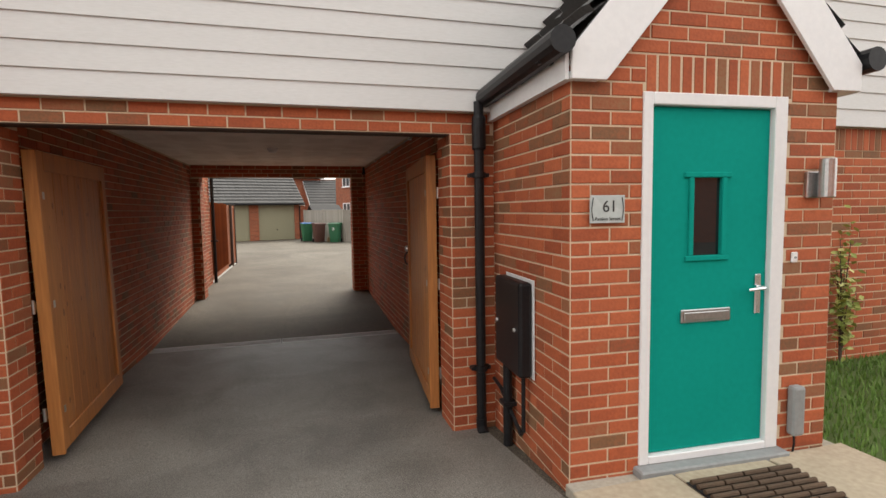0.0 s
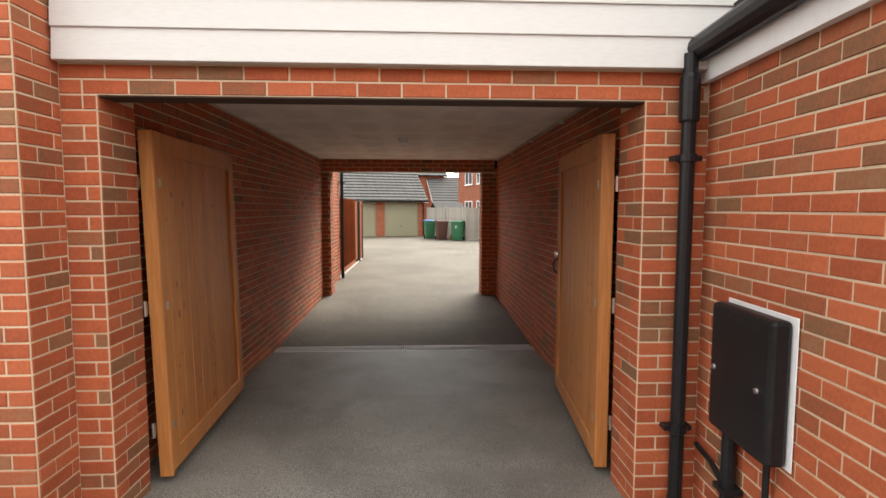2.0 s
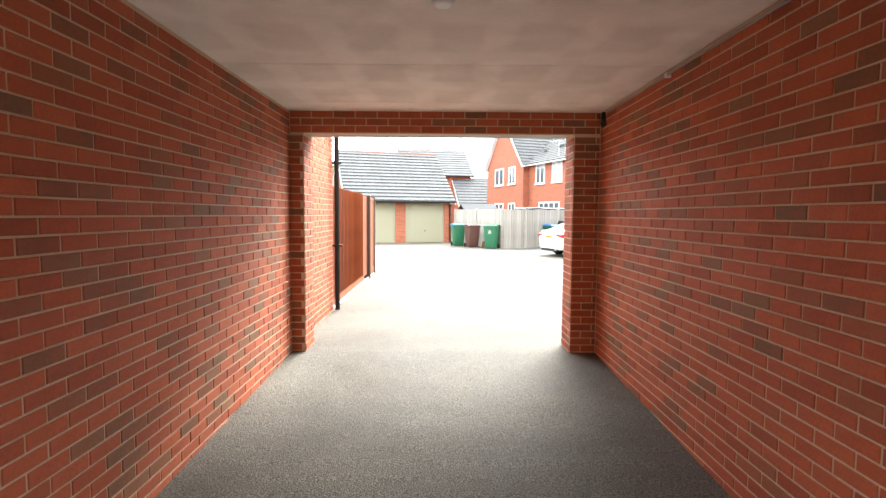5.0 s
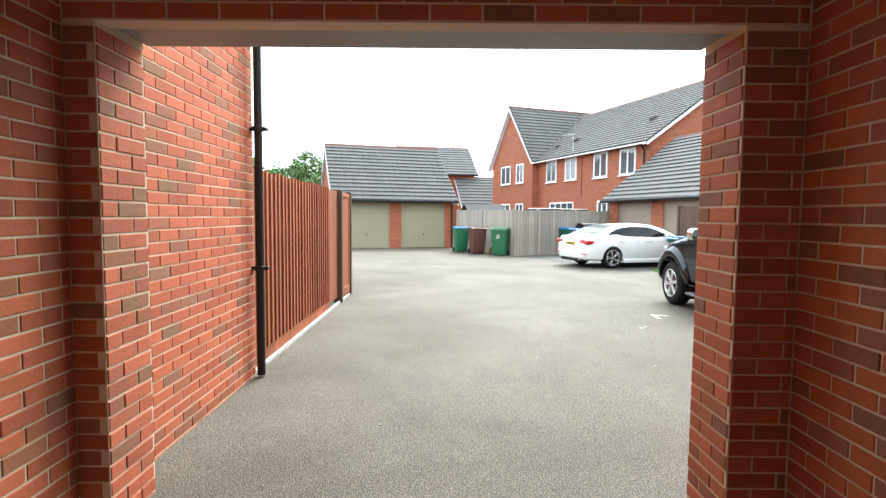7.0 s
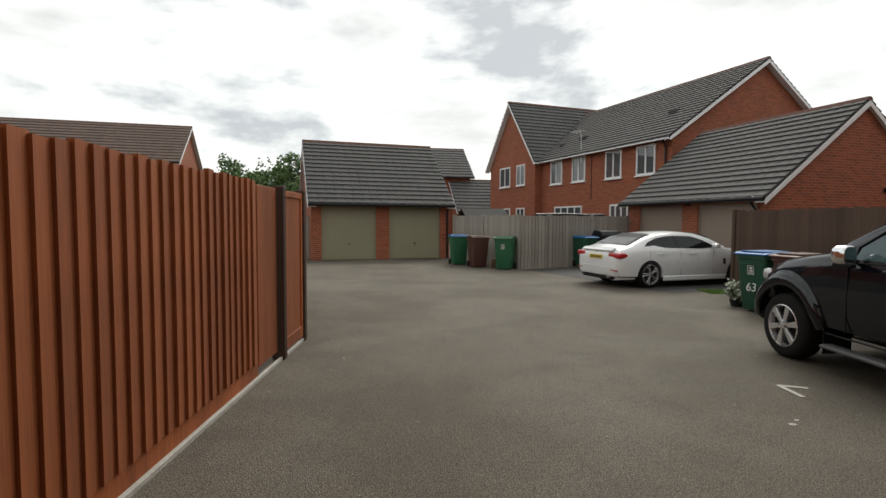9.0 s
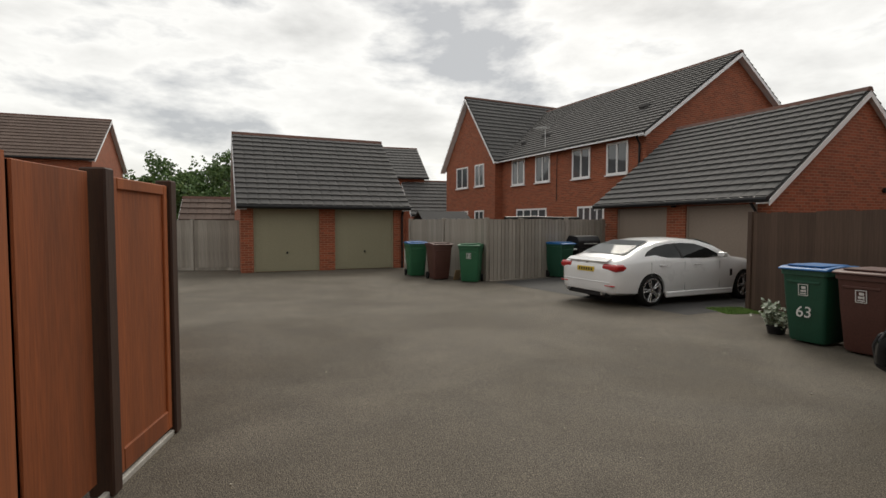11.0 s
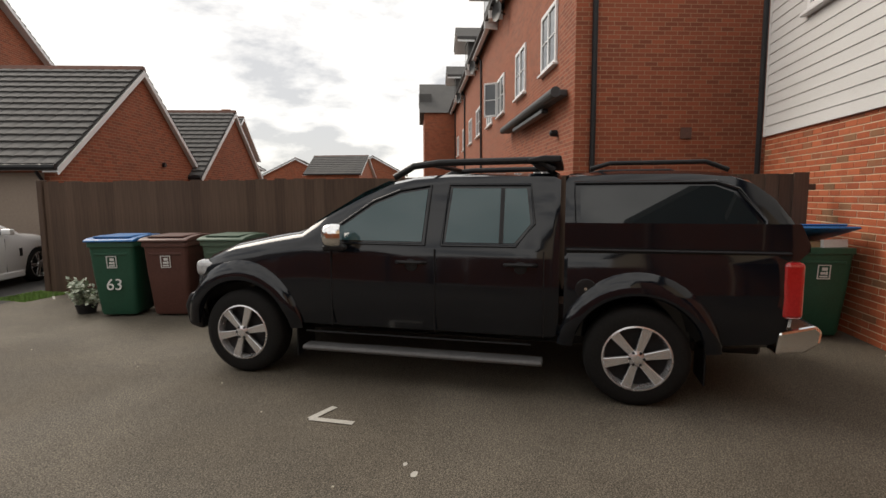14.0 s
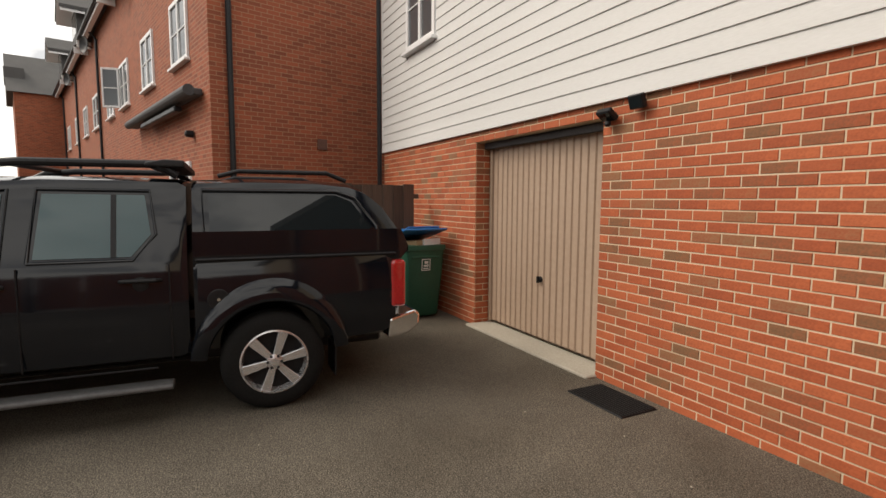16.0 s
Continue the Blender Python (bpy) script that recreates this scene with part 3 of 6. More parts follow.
struct("roof_passage_house", prism([(-0.4, 5.5), (3.5, 8.2), (7.6, 5.5), (7.6, 5.65), (3.5, 8.35), (-0.4, 5.65)], "x", -1.28, 8.8), TILE, "grey tiled roof of the boarded house", "roof")

# added wall out of view: holds low sky light off the porch front
struct("wall_street_opposite", box(-32, 34, -17.4, -17.0, 0.0, 6.6), BRICKFAR, "plain unseen brick wall added to block the low street sky", "wall")

# ---- rear wall with the garage ----
RA = 3.5
RP = (1.33, 7.15)
RU = Vector((math.cos(radians(RA)), math.sin(radians(RA)), 0))
RLEN = 7.5
RM = Matrix.Translation((RP[0], RP[1], 0)) @ Matrix.Rotation(radians(RA), 4, "Z")
GD0, GD1 = 2.2, 4.31      # garage opening along the wall


def rear_wall_mesh():
    bm = bmesh.new()
    for a, b, z0, z1 in ((0.0, GD0, -0.2, 2.5), (GD1, RLEN, -0.2, 2.5), (GD0, GD1, 2.38, 2.5)):
        box(a, b, -0.3, -0.0, z0, z1, bm=bm)
    box(GD0 - 0.1, GD1 + 0.1, -0.5, -0.31, -0.2, 2.5, bm=bm)
    bm.transform(RM)
    return bm


wall_rear = struct("wall_rear", rear_wall_mesh(), MORTAR, "orange-red brick rear wall beside the yard", "wall")
_e = RM @ Vector((RLEN, 0, 0))
brickwork(wall_rear, (_e.x, _e.y), RA + 180, RLEN, 0.125, 2.5, holes=[(RLEN - GD1, RLEN - GD0, 0, 2.37)], pick=(RLEN - 2.6, RLEN))
_a = RM @ Vector((GD1, 0, 0))
brickwork(wall_rear, (_a.x, _a.y), RA - 90, 0.2, 0.125, 2.41, first=1)
_f = RM @ Vector((RLEN, 0.03, 0))
boards("wall_boards_rear", (_f.x, _f.y), RA + 180, RLEN, 2.5, 5.5, "white weatherboards above the rear brick wall", holes=[(1.12, 2.12, 3.9, 5.15)], pitch=0.147)


def rib_door(parent_m, w, h, mat, label, ribs, name="garage_door"):
    """An up-and-over steel door: frame, ribbed leaf, lock. Faces -y, its foot at the origin."""
    t = thing(name, parent_m, label, "garage door")
    fr = bmesh.new()
    for a, b, c, d in ((0, 0.05, 0, h), (w - 0.05, w, 0, h), (0.05, w - 0.05, h - 0.05, h)):
        box(a, b, -0.02, 0.05, c, d, 0.004, fr)
    part("frame", fr, UPVC if ribs > 40 else mat, t)
    leaf = bmesh.new()
    x0, x1 = 0.052, w - 0.052
    step = (x1 - x0) / ribs
    pts = []
    for i in range(ribs):
        a = x0 + i * step
        pts += [(a, 0.012), (a + step * 0.10, 0.012), (a + step * 0.20, -0.004), (a + step * 0.90, -0.004)]
    pts += [(x1, 0.012), (x1, 0.035), (x0, 0.035)]
    prism(pts, "z", 0.02, h - 0.055, bm=leaf)
    lf = part("leaf", leaf, mat, t)
    lk = lathe([(-0.035, 0.012), (-0.03, 0.03), (-0.006, 0.034), (-0.004, 0.02)], "y", 14)
    box(-0.008, 0.008, -0.06, -0.03, -0.035, 0.035, 0.003, lk)
    part("lock_handle", lk, BLACKPL, lf, "small black lock handle", m=Matrix.Translation((w / 2, 0, h * 0.30)))
    return t


gm = RM @ Matrix.Translation((GD1 - 0.03, -0.20, 0.19)) @ Matrix.Rotation(math.pi, 4, "Z")
rib_door(gm, GD1 - GD0 - 0.06, 2.185, BEIGE, "beige ribbed steel up-and-over garage door, closed", 19)
struct("trim_garage_header", (lambda b: (b.transform(RM), b)[1])(box(GD0 + 0.01, GD1 - 0.01, -0.17, -0.11, 2.30, 2.374, 0.004)), CHARCOAL, "dark steel lintel over the garage door", "trim")
struct("sill_garage", (lambda b: (b.transform(RM), b)[1])(box(GD0 - 0.02, GD1 + 0.02, -0.25, 0.12, 0.0, 0.165, 0.012)), CONCRETE, "pale concrete threshold under the garage door", "sill")

# ---- windows for houses ----


def window(parent, x, y, z, w, h, turn=0.0, mull=2, mat=UPVC, sill=True, name="window", bars=0):
    """White casement on a wall whose face looks to -y at x, z of its lower left corner."""
    m = Matrix.Translation((x, y, z)) @ Matrix.Rotation(radians(turn), 4, "Z")
    f = 0.08
    frm = bmesh.new()
    prism([(0, 0), (w, 0), (w, h), (0, h)], "y", -0.03, 0.03, bm=frm)
    ob = part(name, frm, mat, parent, m=m)
    cut(ob, [box(f + w * 0.0 if i == 0 else w * i / mull + 0.035, w - f if i == mull - 1 else w * (i + 1) / mull - 0.035, -0.2, 0.2, f, h - f) for i in range(mull)])
    for i in range(bars):
        zc = h * (i + 1) / (bars + 1)
        part("glazing_bar", box(f, w - f, -0.022, 0.02, zc - 0.012, zc + 0.012, 0.003), mat, ob)
    for i in range(mull):
        a, b = w * i / mull + 0.04, w * (i + 1) / mull - 0.04
        part("pane", box(a, b, -0.004, 0.004, f, h - f), HOUSEGLASS, ob)
    if sill:
        part("sill", box(-0.05, w + 0.05, -0.09, 0.02, -0.05, 0.0, 0.008), mat, ob)
    return ob


win_r = window(None, 0, 0, 0, 1.0, 1.22, mull=2, bars=1, name="window_1")
win_r.matrix_basis = RM @ Matrix.Translation((RLEN - 1.12, 0.03, 3.92)) @ Matrix.Rotation(math.pi, 4, "Z")
tagged(win_r, "white casement window in the rear weatherboards", "window", kind="structure")

# ---- roofs ----


def tile_course(length, pitch, name="tile_course", mat=TILE):
    verts, faces = [], []
    n = max(1, int(round(length / 0.33)))
    w = length / n
    for i in range(n):
        a, b = i * w + 0.002, (i + 1) * w - 0.002
        k = len(verts)
        prof = ((a, 0.0), (a + w * 0.2, 0.012), (a + w * 0.8, 0.012), (b, 0.0))
        for y, t in ((-0.02, 0.028), (pitch + 0.05, -0.03)):
            for x, h in prof:
                verts.append((x, y, h + t + 0.02))
        for x, h in prof:
            verts.append((x, -0.02, h - 0.014))
        for q in range(3):
            faces.append((k + q, k + q + 1, k + 4 + q + 1, k + 4 + q))
            faces.append((k + 8 + q, k + 8 + q + 1, k + q + 1, k + q))
    me = bpy.data.meshes.new(name)
    me.from_pydata(verts, [], faces)
    me.materials.append(mat)
    return me


def slope(parent, x0, x1, ye, ze, yr, zr, pitch=0.29, mat=TILE, side=1):
    """A tiled slope from the eaves line (ye, ze) up to the ridge (yr, zr), x from x0 to x1; a deck under it."""
    run, rise = yr - ye, zr - ze
    ln = math.hypot(run, rise)
    tilt = math.atan2(rise, abs(run))
    n = max(1, int(round(ln / pitch)))
    p = ln / n
    me = tile_course(x1 - x0, p, mat=mat)
    flip = run < 0
    base = Matrix.Translation((x1 if flip else x0, ye, ze)) @ Matrix.Rotation(math.pi if flip else 0, 4, "Z") @ Matrix.Rotation(tilt, 4, "X")
    deck = part("roof_deck", box(0.01, x1 - x0 - 0.01, 0, ln, -0.07, -0.02), mat, parent, m=base)
    for i in range(n):
        ob = new("tile_course", me)
        ob.parent = parent
        ob.matrix_basis = base @ Matrix.Translation((0, i * p, 0.0))
    return deck


def gable_roof(parent, x0, x1, y0, z0, yr, zr, y1, z1, mat=TILE, barge=UPVC, ridge=RIDGE, pitch=0.29, ends=(True, True), gutter=True):
    """Ridge along x."""
    slope(parent, x0, x1, y0, z0, yr, zr, pitch, mat)
    slope(parent, x0, x1, y1, z1, yr, zr, pitch, mat)
    bm = prism([(yr - 0.13, zr - 0.06), (yr - 0.06, zr + 0.05), (yr + 0.06, zr + 0.05), (yr + 0.13, zr - 0.06)], "x", x0 - 0.01, x1 + 0.01)
    part("ridge", bm, ridge, parent)
    for x, on in ((x0, ends[0]), (x1, ends[1])):
        if not on:
            continue
        s = -1 if x == x0 else 1
        for ya, za in ((y0, z0), (y1, z1)):
            b = prism([(ya, za - 0.06), (yr, zr - 0.06), (yr, zr - 0.21), (ya, za - 0.2)], "x", min(x + s * 0.002, x + s * 0.027), max(x + s * 0.002, x + s * 0.027))
            part("bargeboard", b, barge, parent)
            u = prism([(ya, za - 0.125), (yr, zr - 0.125), (yr, zr - 0.15), (ya, za - 0.15)], "x", min(x, x - s * 0.3), max(x, x - s * 0.3))
            part("soffit", u, barge, parent)
    if gutter:
        for ya, za, s in ((y0, z0, -1), (y1, z1, 1)):
            part("gutter", sweep([(x0, ya + s * 0.035, za - 0.055), (x1, ya + s * 0.035, za - 0.045)], 0.068, 8), BLACKPL, parent)
            part("fascia", box(x0 + 0.02, x1 - 0.02, min(ya - s * 0.03, ya - s * 0.01), max(ya - s * 0.03, ya - s * 0.01), za - 0.115, za - 0.04), barge, parent)


def garage_block(m, label, doors, wall_w, depth, eave, ridge_z, over=0.12, door_mat=OLIVE, eave_over=0.3):
    """Double garage: doors in the -y face."""
    t = thing("garage_building", m, label, "garage")
    bm = prism([(0.12, -0.2), (0.12, eave), (depth / 2, ridge_z - 0.12), (depth, eave), (depth, -0.2)], "x", 0, wall_w)
    part("wall", bm, BRICKFAR, t)
    xs = [0.0] + [q for d in doors for q in d] + [wall_w]
    for i in range(0, len(xs), 2):
        part("pier", box(xs[i], xs[i + 1], -0.0, 0.115, -0.2, eave, 0.006), BRICKFAR, t)
    part("lintel", box(0.01, wall_w - 0.01, 0.004, 0.115, 2.06, eave), BRICKFAR, t)
    for a, b in doors:
        d = rib_door(Matrix.Identity(4), b - a, 2.04, door_mat, "", 1)
        leaf_parts = [c for c in d.children]
        for c in leaf_parts:
            c.parent = t
            c.matrix_basis = Matrix.Translation((a, 0.06, 0.0))
            if c.name.startswith("leaf"):
                c.name = "door"
            for g in c.children:
                g.parent = c
        bpy.data.objects.remove(d)
    gable_roof(t, -over, wall_w + over, -eave_over, eave - 0.02, depth / 2, ridge_z, depth + eave_over, eave - 0.02)
    return t


A1 = 17.6
g1 = garage_block(pose(-4.68, 26.42, 0.14, 0, 0, A1), "brick double garage with olive doors and a dark tiled roof",
                  [(0.38, 2.43), (2.95, 5.0)], 5.4, 6.4, 2.16, 4.86)
part("downpipe", sweep([(5.3, -0.2, 2.05), (5.3, -0.05, 1.85), (5.3, -0.05, 0.0)], 0.035, 8), BLACKPL, g1)
A2 = 17
g2 = garage_block(pose(7.0, 26.15, 0.14, 0, 0, A2 - 90), "brick double garage with taupe doors and a dark tiled roof",
                  [(0.6, 2.6), (3.25, 5.28)], 5.65, 6.7, 2.2, 4.95, over=0.11, door_mat=TAUPE)
part("downpipe", sweep([(5.3, -0.25, 2.05), (5.32, -0.05, 1.8), (5.32, -0.05, 0.0)], 0.035, 8), BLACKPL, g2)
lm = box(-0.05, 0.05, -0.16, -0.02, 2.02, 2.14, 0.02)
part("lamp", lm, BLACKPL, g2, "small black wall lamp", m=Matrix.Translation((2.92, 0, 0)))
al = lathe([(-0.08, 0.03), (-0.07, 0.07), (0.0, 0.07)], "x", 12)
part("alarm_box", al, BLACKPL, g2, m=Matrix.Translation((5.74, 4.3, 2.45)))
g3 = garage_block(pose(7.0 + 6.4 * math.cos(radians(A2)), 26.15 + 6.4 * math.sin(radians(A2)) - 0.3, 0.14, 0, 0, A2 - 90),
                  "brick garage with a dark tiled roof behind the fence", [(0.6, 2.6), (3.25, 5.28)], 5.65, 6.4, 2.2, 4.8, over=0.11, door_mat=TAUPE)

# ---- the long brick house ----
AH = 20
hs = thing("house", pose(9.3, 27.3, 0.14, 0, 0, AH + 90), "two-storey red brick house with a dark tiled roof and white windows", "house")
# local x runs along the wall, local +y points to the yard
hb = prism([(0.0, -0.2), (0.0, 5.0), (-4.85, 8.2), (-9.7, 5.0), (-9.7, -0.2)], "x", 0.35, 12.75)
part("wall", hb, BRICKFAR, hs)
gable_roof(hs, 0.1, 12.75, 0.35, 4.86, -4.85, 8.4, -10.05, 4.86, ends=(True, False))
WX0, WX1, WP = 9.9, 15.6, 0.45
wing = prism([(WX0, -0.2), (WX0, 5.0), ((WX0 + WX1) / 2, 8.45), (WX1, 5.0), (WX1, -0.2)], "y", -9.7, WP)
part("wing_wall", wing, BRICKFAR, hs)
wg = thing("roof_tmp", Matrix.Identity(4), "", "")
gable_roof(wg, -WP - 0.25, 9.95, WX0 - 0.3, 4.86, (WX0 + WX1) / 2, 8.75, WX1 + 0.3, 4.86, ends=(True, False), gutter=False)
for c in list(wg.children):
    c.parent = hs
    c.matrix_basis = Matrix.Rotation(radians(-90), 4, "Z") @ c.matrix_basis
bpy.data.objects.remove(wg)
for s0, s1, zb, zt in ((1.17, 2.28, 3.47, 4.72), (3.21, 4.32, 3.47, 4.75), (5.85, 6.95, 3.5, 4.78), (7.85, 8.95, 3.5, 4.78),
                       (2.37, 3.94, 1.2, 2.3), (6.07, 8.51, 1.2, 2.3)):
    window(hs, s1, 0.012, zb, s1 - s0, zt - zb, turn=180, mull=2 if s1 - s0 < 1.5 else 4)
for s0, s1, zb, zt in ((11.0, 12.0, 3.62, 4.85), (12.8, 14.2, 3.62, 4.85), (11.0, 12.0, 1.2, 2.3), (12.8, 14.2, 1.2, 2.3)):
    window(hs, s1, WP + 0.012, zb, s1 - s0, zt - zb, turn=180, mull=2)
part("downpipe", sweep([(0.55, 0.3, 4.78), (0.6, 0.06, 4.5), (0.6, 0.06, 0.0)], 0.04, 8), BLACKPL, hs)
part("downpipe", sweep([(10.05, 0.3, 4.78), (10.05, 0.06, 4.5), (10.05, 0.06, 0.0)], 0.04, 8), BLACKPL, hs)
for x, y, k in ((2.0, -1.7, 1.0), (7.7, -1.2, 1.3), (9.2, -0.9, 0.7)):
    zz = 4.86 + (0.35 - y) * (8.45 - 4.86) / 5.5
    part("roof_vent", box(x - 0.22 * k, x + 0.22 * k, y - 0.16, y + 0.16, zz + 0.02, zz + 0.22, 0.05), TILE, hs)

aer = part("aerial", sweep([(6.1, 0.1, 4.4), (6.1, 0.12, 6.0)], 0.018, 8), STEEL, hs, "television aerial on a thin pole")
for i in range(6):
    part("aerial_rod", sweep([(5.75, 0.12 + 0.09 * i, 5.95), (6.45, 0.12 + 0.09 * i, 5.95)], 0.008, 6), STEEL, aer)
part("aerial_boom", sweep([(6.1, 0.05, 5.95), (6.1, 0.62, 5.95)], 0.012, 6), STEEL, aer)
part("wall_cable", sweep([(5.35, 0.02, 4.7), (5.37, 0.02, 3.0), (5.35, 0.02, 2.6)], 0.014, 6), BLACKPL, hs)

# ---- the tall terrace behind the parked truck ----
AB = 17
K = (9.56, 10.39)
tb = thing("terrace_building", pose(K[0], K[1], 0.14, 0, 0, AB), "three-storey red brick terrace with white windows and dormers", "house")
part("wall", box(0, 34, -6.2, 0, -0.2, 7.45), BRICKFAR, tb)
part("roof", prism([(0.35, 7.35), (-4.0, 11.0), (-4.3, 10.8), (0.3, 7.2)], "x", -0.2, 34.2), TILE, tb)
part("fascia", box(0.0, 34, 0.2, 0.34, 7.2, 7.4), UPVC, tb)
part("gutter", sweep([(-0.2, 0.4, 7.36), (34, 0.4, 7.36)], 0.06, 8), BLACKPL, tb)
for s0, s1 in ((1.15, 2.35), (4.0, 5.25), (9.7, 11.0), (12.95, 14.5), (16.4, 17.7), (19.9, 21.2), (24.0, 25.3)):
    w_ = window(tb, s1, 0.012, 4.1, s1 - s0, 1.2, turn=180, mull=2, bars=1)
w_open = window(tb, 8.4, 0.012, 4.1, 1.3, 1.2, turn=180, mull=2, bars=1)
oc = bmesh.new()
for a, b, c, d in ((0, 0.06, 0, 1.12), (0.54, 0.6, 0, 1.12), (0.06, 0.54, 0, 0.06), (0.06, 0.54, 1.06, 1.12), (0.06, 0.54, 0.54, 0.57)):
    box(a, b, -0.025, 0.025, c, d, 0.006, oc)
oco = part("open_casement", oc, UPVC, tb, "white casement standing open", m=Matrix.Translation((8.36, 0.05, 4.14)) @ Matrix.Rotation(radians(62), 4, "Z") @ Matrix.Diagonal((0.75, 1, 1, 1)))
part("pane", box(0.06, 0.54, -0.004, 0.004, 0.06, 1.06), HOUSEGLASS, oco)
window(tb, 2.9, 0.012, 1.0, 1.6, 1.25, turn=180, mull=2)
for s in (12.5, 19.7, 26.5):
    part("downpipe", sweep([(s, 0.3, 7.3), (s, 0.06, 7.0), (s, 0.06, 0)], 0.045, 8), BLACKPL, tb)
part("downpipe", sweep([(-0.06, -0.32, 7.3), (-0.06, -0.32, 0)], 0.05, 8), BLACKPL, tb)
aw = sweep([(0.35, 0.24, 3.38), (6.0, 0.24, 3.38)], 0.095, 14)
box(0.33, 6.02, 0.02, 0.18, 3.30, 3.42, 0.02, aw)
awn = part("awning", aw, CHARCOAL, tb, "folded charcoal awning cassette")
part("awning_arm", box(1.3, 4.4, 0.12, 0.26, 3.14, 3.24, 0.02), BLACKPL, awn)
part("wall_lamp", lathe([(0, 0.07), (0.12, 0.06), (0.14, 0.02)], "y", 12), BLACKPL, tb, m=Matrix.Translation((1.05, 0.02, 2.72)))
part("vent", box(-0.03, -0.01, -2.12, -1.92, 2.5, 2.7, 0.004), RIDGE, tb)
for s in (8.0, 14.6, 21.5):
    dm = prism([(0.45, 7.25), (0.45, 8.35), (-0.6, 8.35), (-0.6, 7.25)], "x", s - 0.75, s + 0.75)
    d_ = part("dormer", dm, TILE, tb, "dark-cheeked dormer window")
    for sg_ in (-1, 1):
        part("dormer_roof", prism([(s + sg_ * 1.05, 8.30), (s, 8.98), (s, 8.88), (s + sg_ * 1.05, 8.18)], "y", -1.2, 0.95), TILE, d_)
        part("dormer_soffit", prism([(s + sg_ * 1.03, 8.16), (s, 8.86), (s, 8.80), (s + sg_ * 1.03, 8.08)], "y", 0.2, 0.92), UPVC, d_)
    part("dormer_gable", prism([(s - 0.74, 8.36), (s + 0.74, 8.36), (s, 8.79)], "y", 0.30, 0.44), UPVC, d_)
    for sg_ in (-0.5, 0.5):
        part("dormer_bracket", prism([(0.46, 7.25), (0.46, 7.02), (0.02, 7.0), (0.02, 7.25)], "x", s + sg_ - 0.04, s + sg_ + 0.04), UPVC, d_)
    part("pane", box(s - 0.55, s + 0.55, 0.452, 0.46, 7.5, 8.2), HOUSEGLASS, d_)
    dish = lathe([(0.0, 0.02), (0.05, 0.2), (0.09, 0.29), (0.1, 0.29), (0.06, 0.19), (0.012, 0.02)], "y", 18)
    ds = part("satellite_dish", dish, BLACKPL, tb, "dark satellite dish", m=Matrix.Translation((s - 1.3, 0.25, 6.95)) @ Matrix.Rotation(radians(20), 4, "Z"))
    part("dish_arm", sweep([(0, 0.0, 0), (0, -0.2, -0.05)], 0.02, 6), BLACKPL, ds)
part("end_wing", box(27.7, 33.8, 0.01, 2.15, -0.2, 7.4), BRICKFAR, tb)
part("end_wing_roof", prism([(27.5, 7.3), (30.7, 9.9), (33.9, 7.3)], "y", -2.0, 2.45), TILE, tb)
part("dormer_cheek", box(28.6, 29.6, 1.6, 2.5, 7.9, 8.8, 0.02), TILE, tb)

# ---- houses further off ----


def far_house(m, length, depth, eave, ridge, label, roof=TILE, wall=BRICKFAR, ends=(True, True), wins=()):
    t = thing("house", m, label, "house")
    part("wall", prism([(0, -0.5), (0, eave), (depth / 2, ridge - 0.15), (depth, eave), (depth, -0.5)], "x", 0, length), wall, t)
    gable_roof(t, -0.25, length + 0.25, -0.3, eave - 0.1, depth / 2, ridge, depth + 0.3, eave - 0.1, mat=roof, pitch=0.42, ends=ends)
    for x, z, w, h in wins:
        window(t, x, -0.012, z, w, h, mull=2)
    return t


far_house(pose(-32.4, 40.9, 0.1, 0, 0, 14), 14.2, 8.0, 5.7, 8.8, "brick house with a brown tiled roof beyond the fence", roof=TILEBROWN)
far_house(pose(-19.6, 24.5, 0.1, 0, 0, 104), 15.0, 8.6, 4.9, 8.0, "brick house wing with a brown tiled roof", roof=TILEBROWN, wins=((3.0, 3.5, 1.0, 1.0), (6.0, 3.5, 1.0, 1.0)))
far_house(pose(-3.4, 46.0, 0.1, 0, 0, 10), 6.0, 7.0, 5.0, 7.5, "brick house showing behind the double garage", wins=((5.2, 3.6, 0.9, 1.0),))
far_house(pose(1.6, 44.0, 0.1, 0, 0, 10), 5.6, 6.0, 2.3, 4.7, "low outbuilding with a grey tiled roof")
for az, d, ln, ev, rd, rz in ((56.5, 46, 5.0, 3.9, 5.8, 60), (63.5, 58, 6.5, 3.9, 5.7, 20), (68.3, 60, 5.5, 3.9, 5.9, 100), (71.5, 62, 6.0, 4.3, 6.3, 15)):
    far_house(pose(0.1 + d * math.sin(radians(az)), 10.4 + d * math.cos(radians(az)), 0.1, 0, 0, rz), ln, 7.0, ev, rd, "distant brick house with a grey roof")
part("chimney", box(0.6, 1.2, 3.2, 3.8, 6.0, 7.4, 0.03), BRICKFAR, far_house(pose(34.5, 33.5, 0.1, 0, 0, 110), 6.5, 7.5, 4.4, 6.9, "brick house with a chimney beyond the garages"))

# ---- fences ----


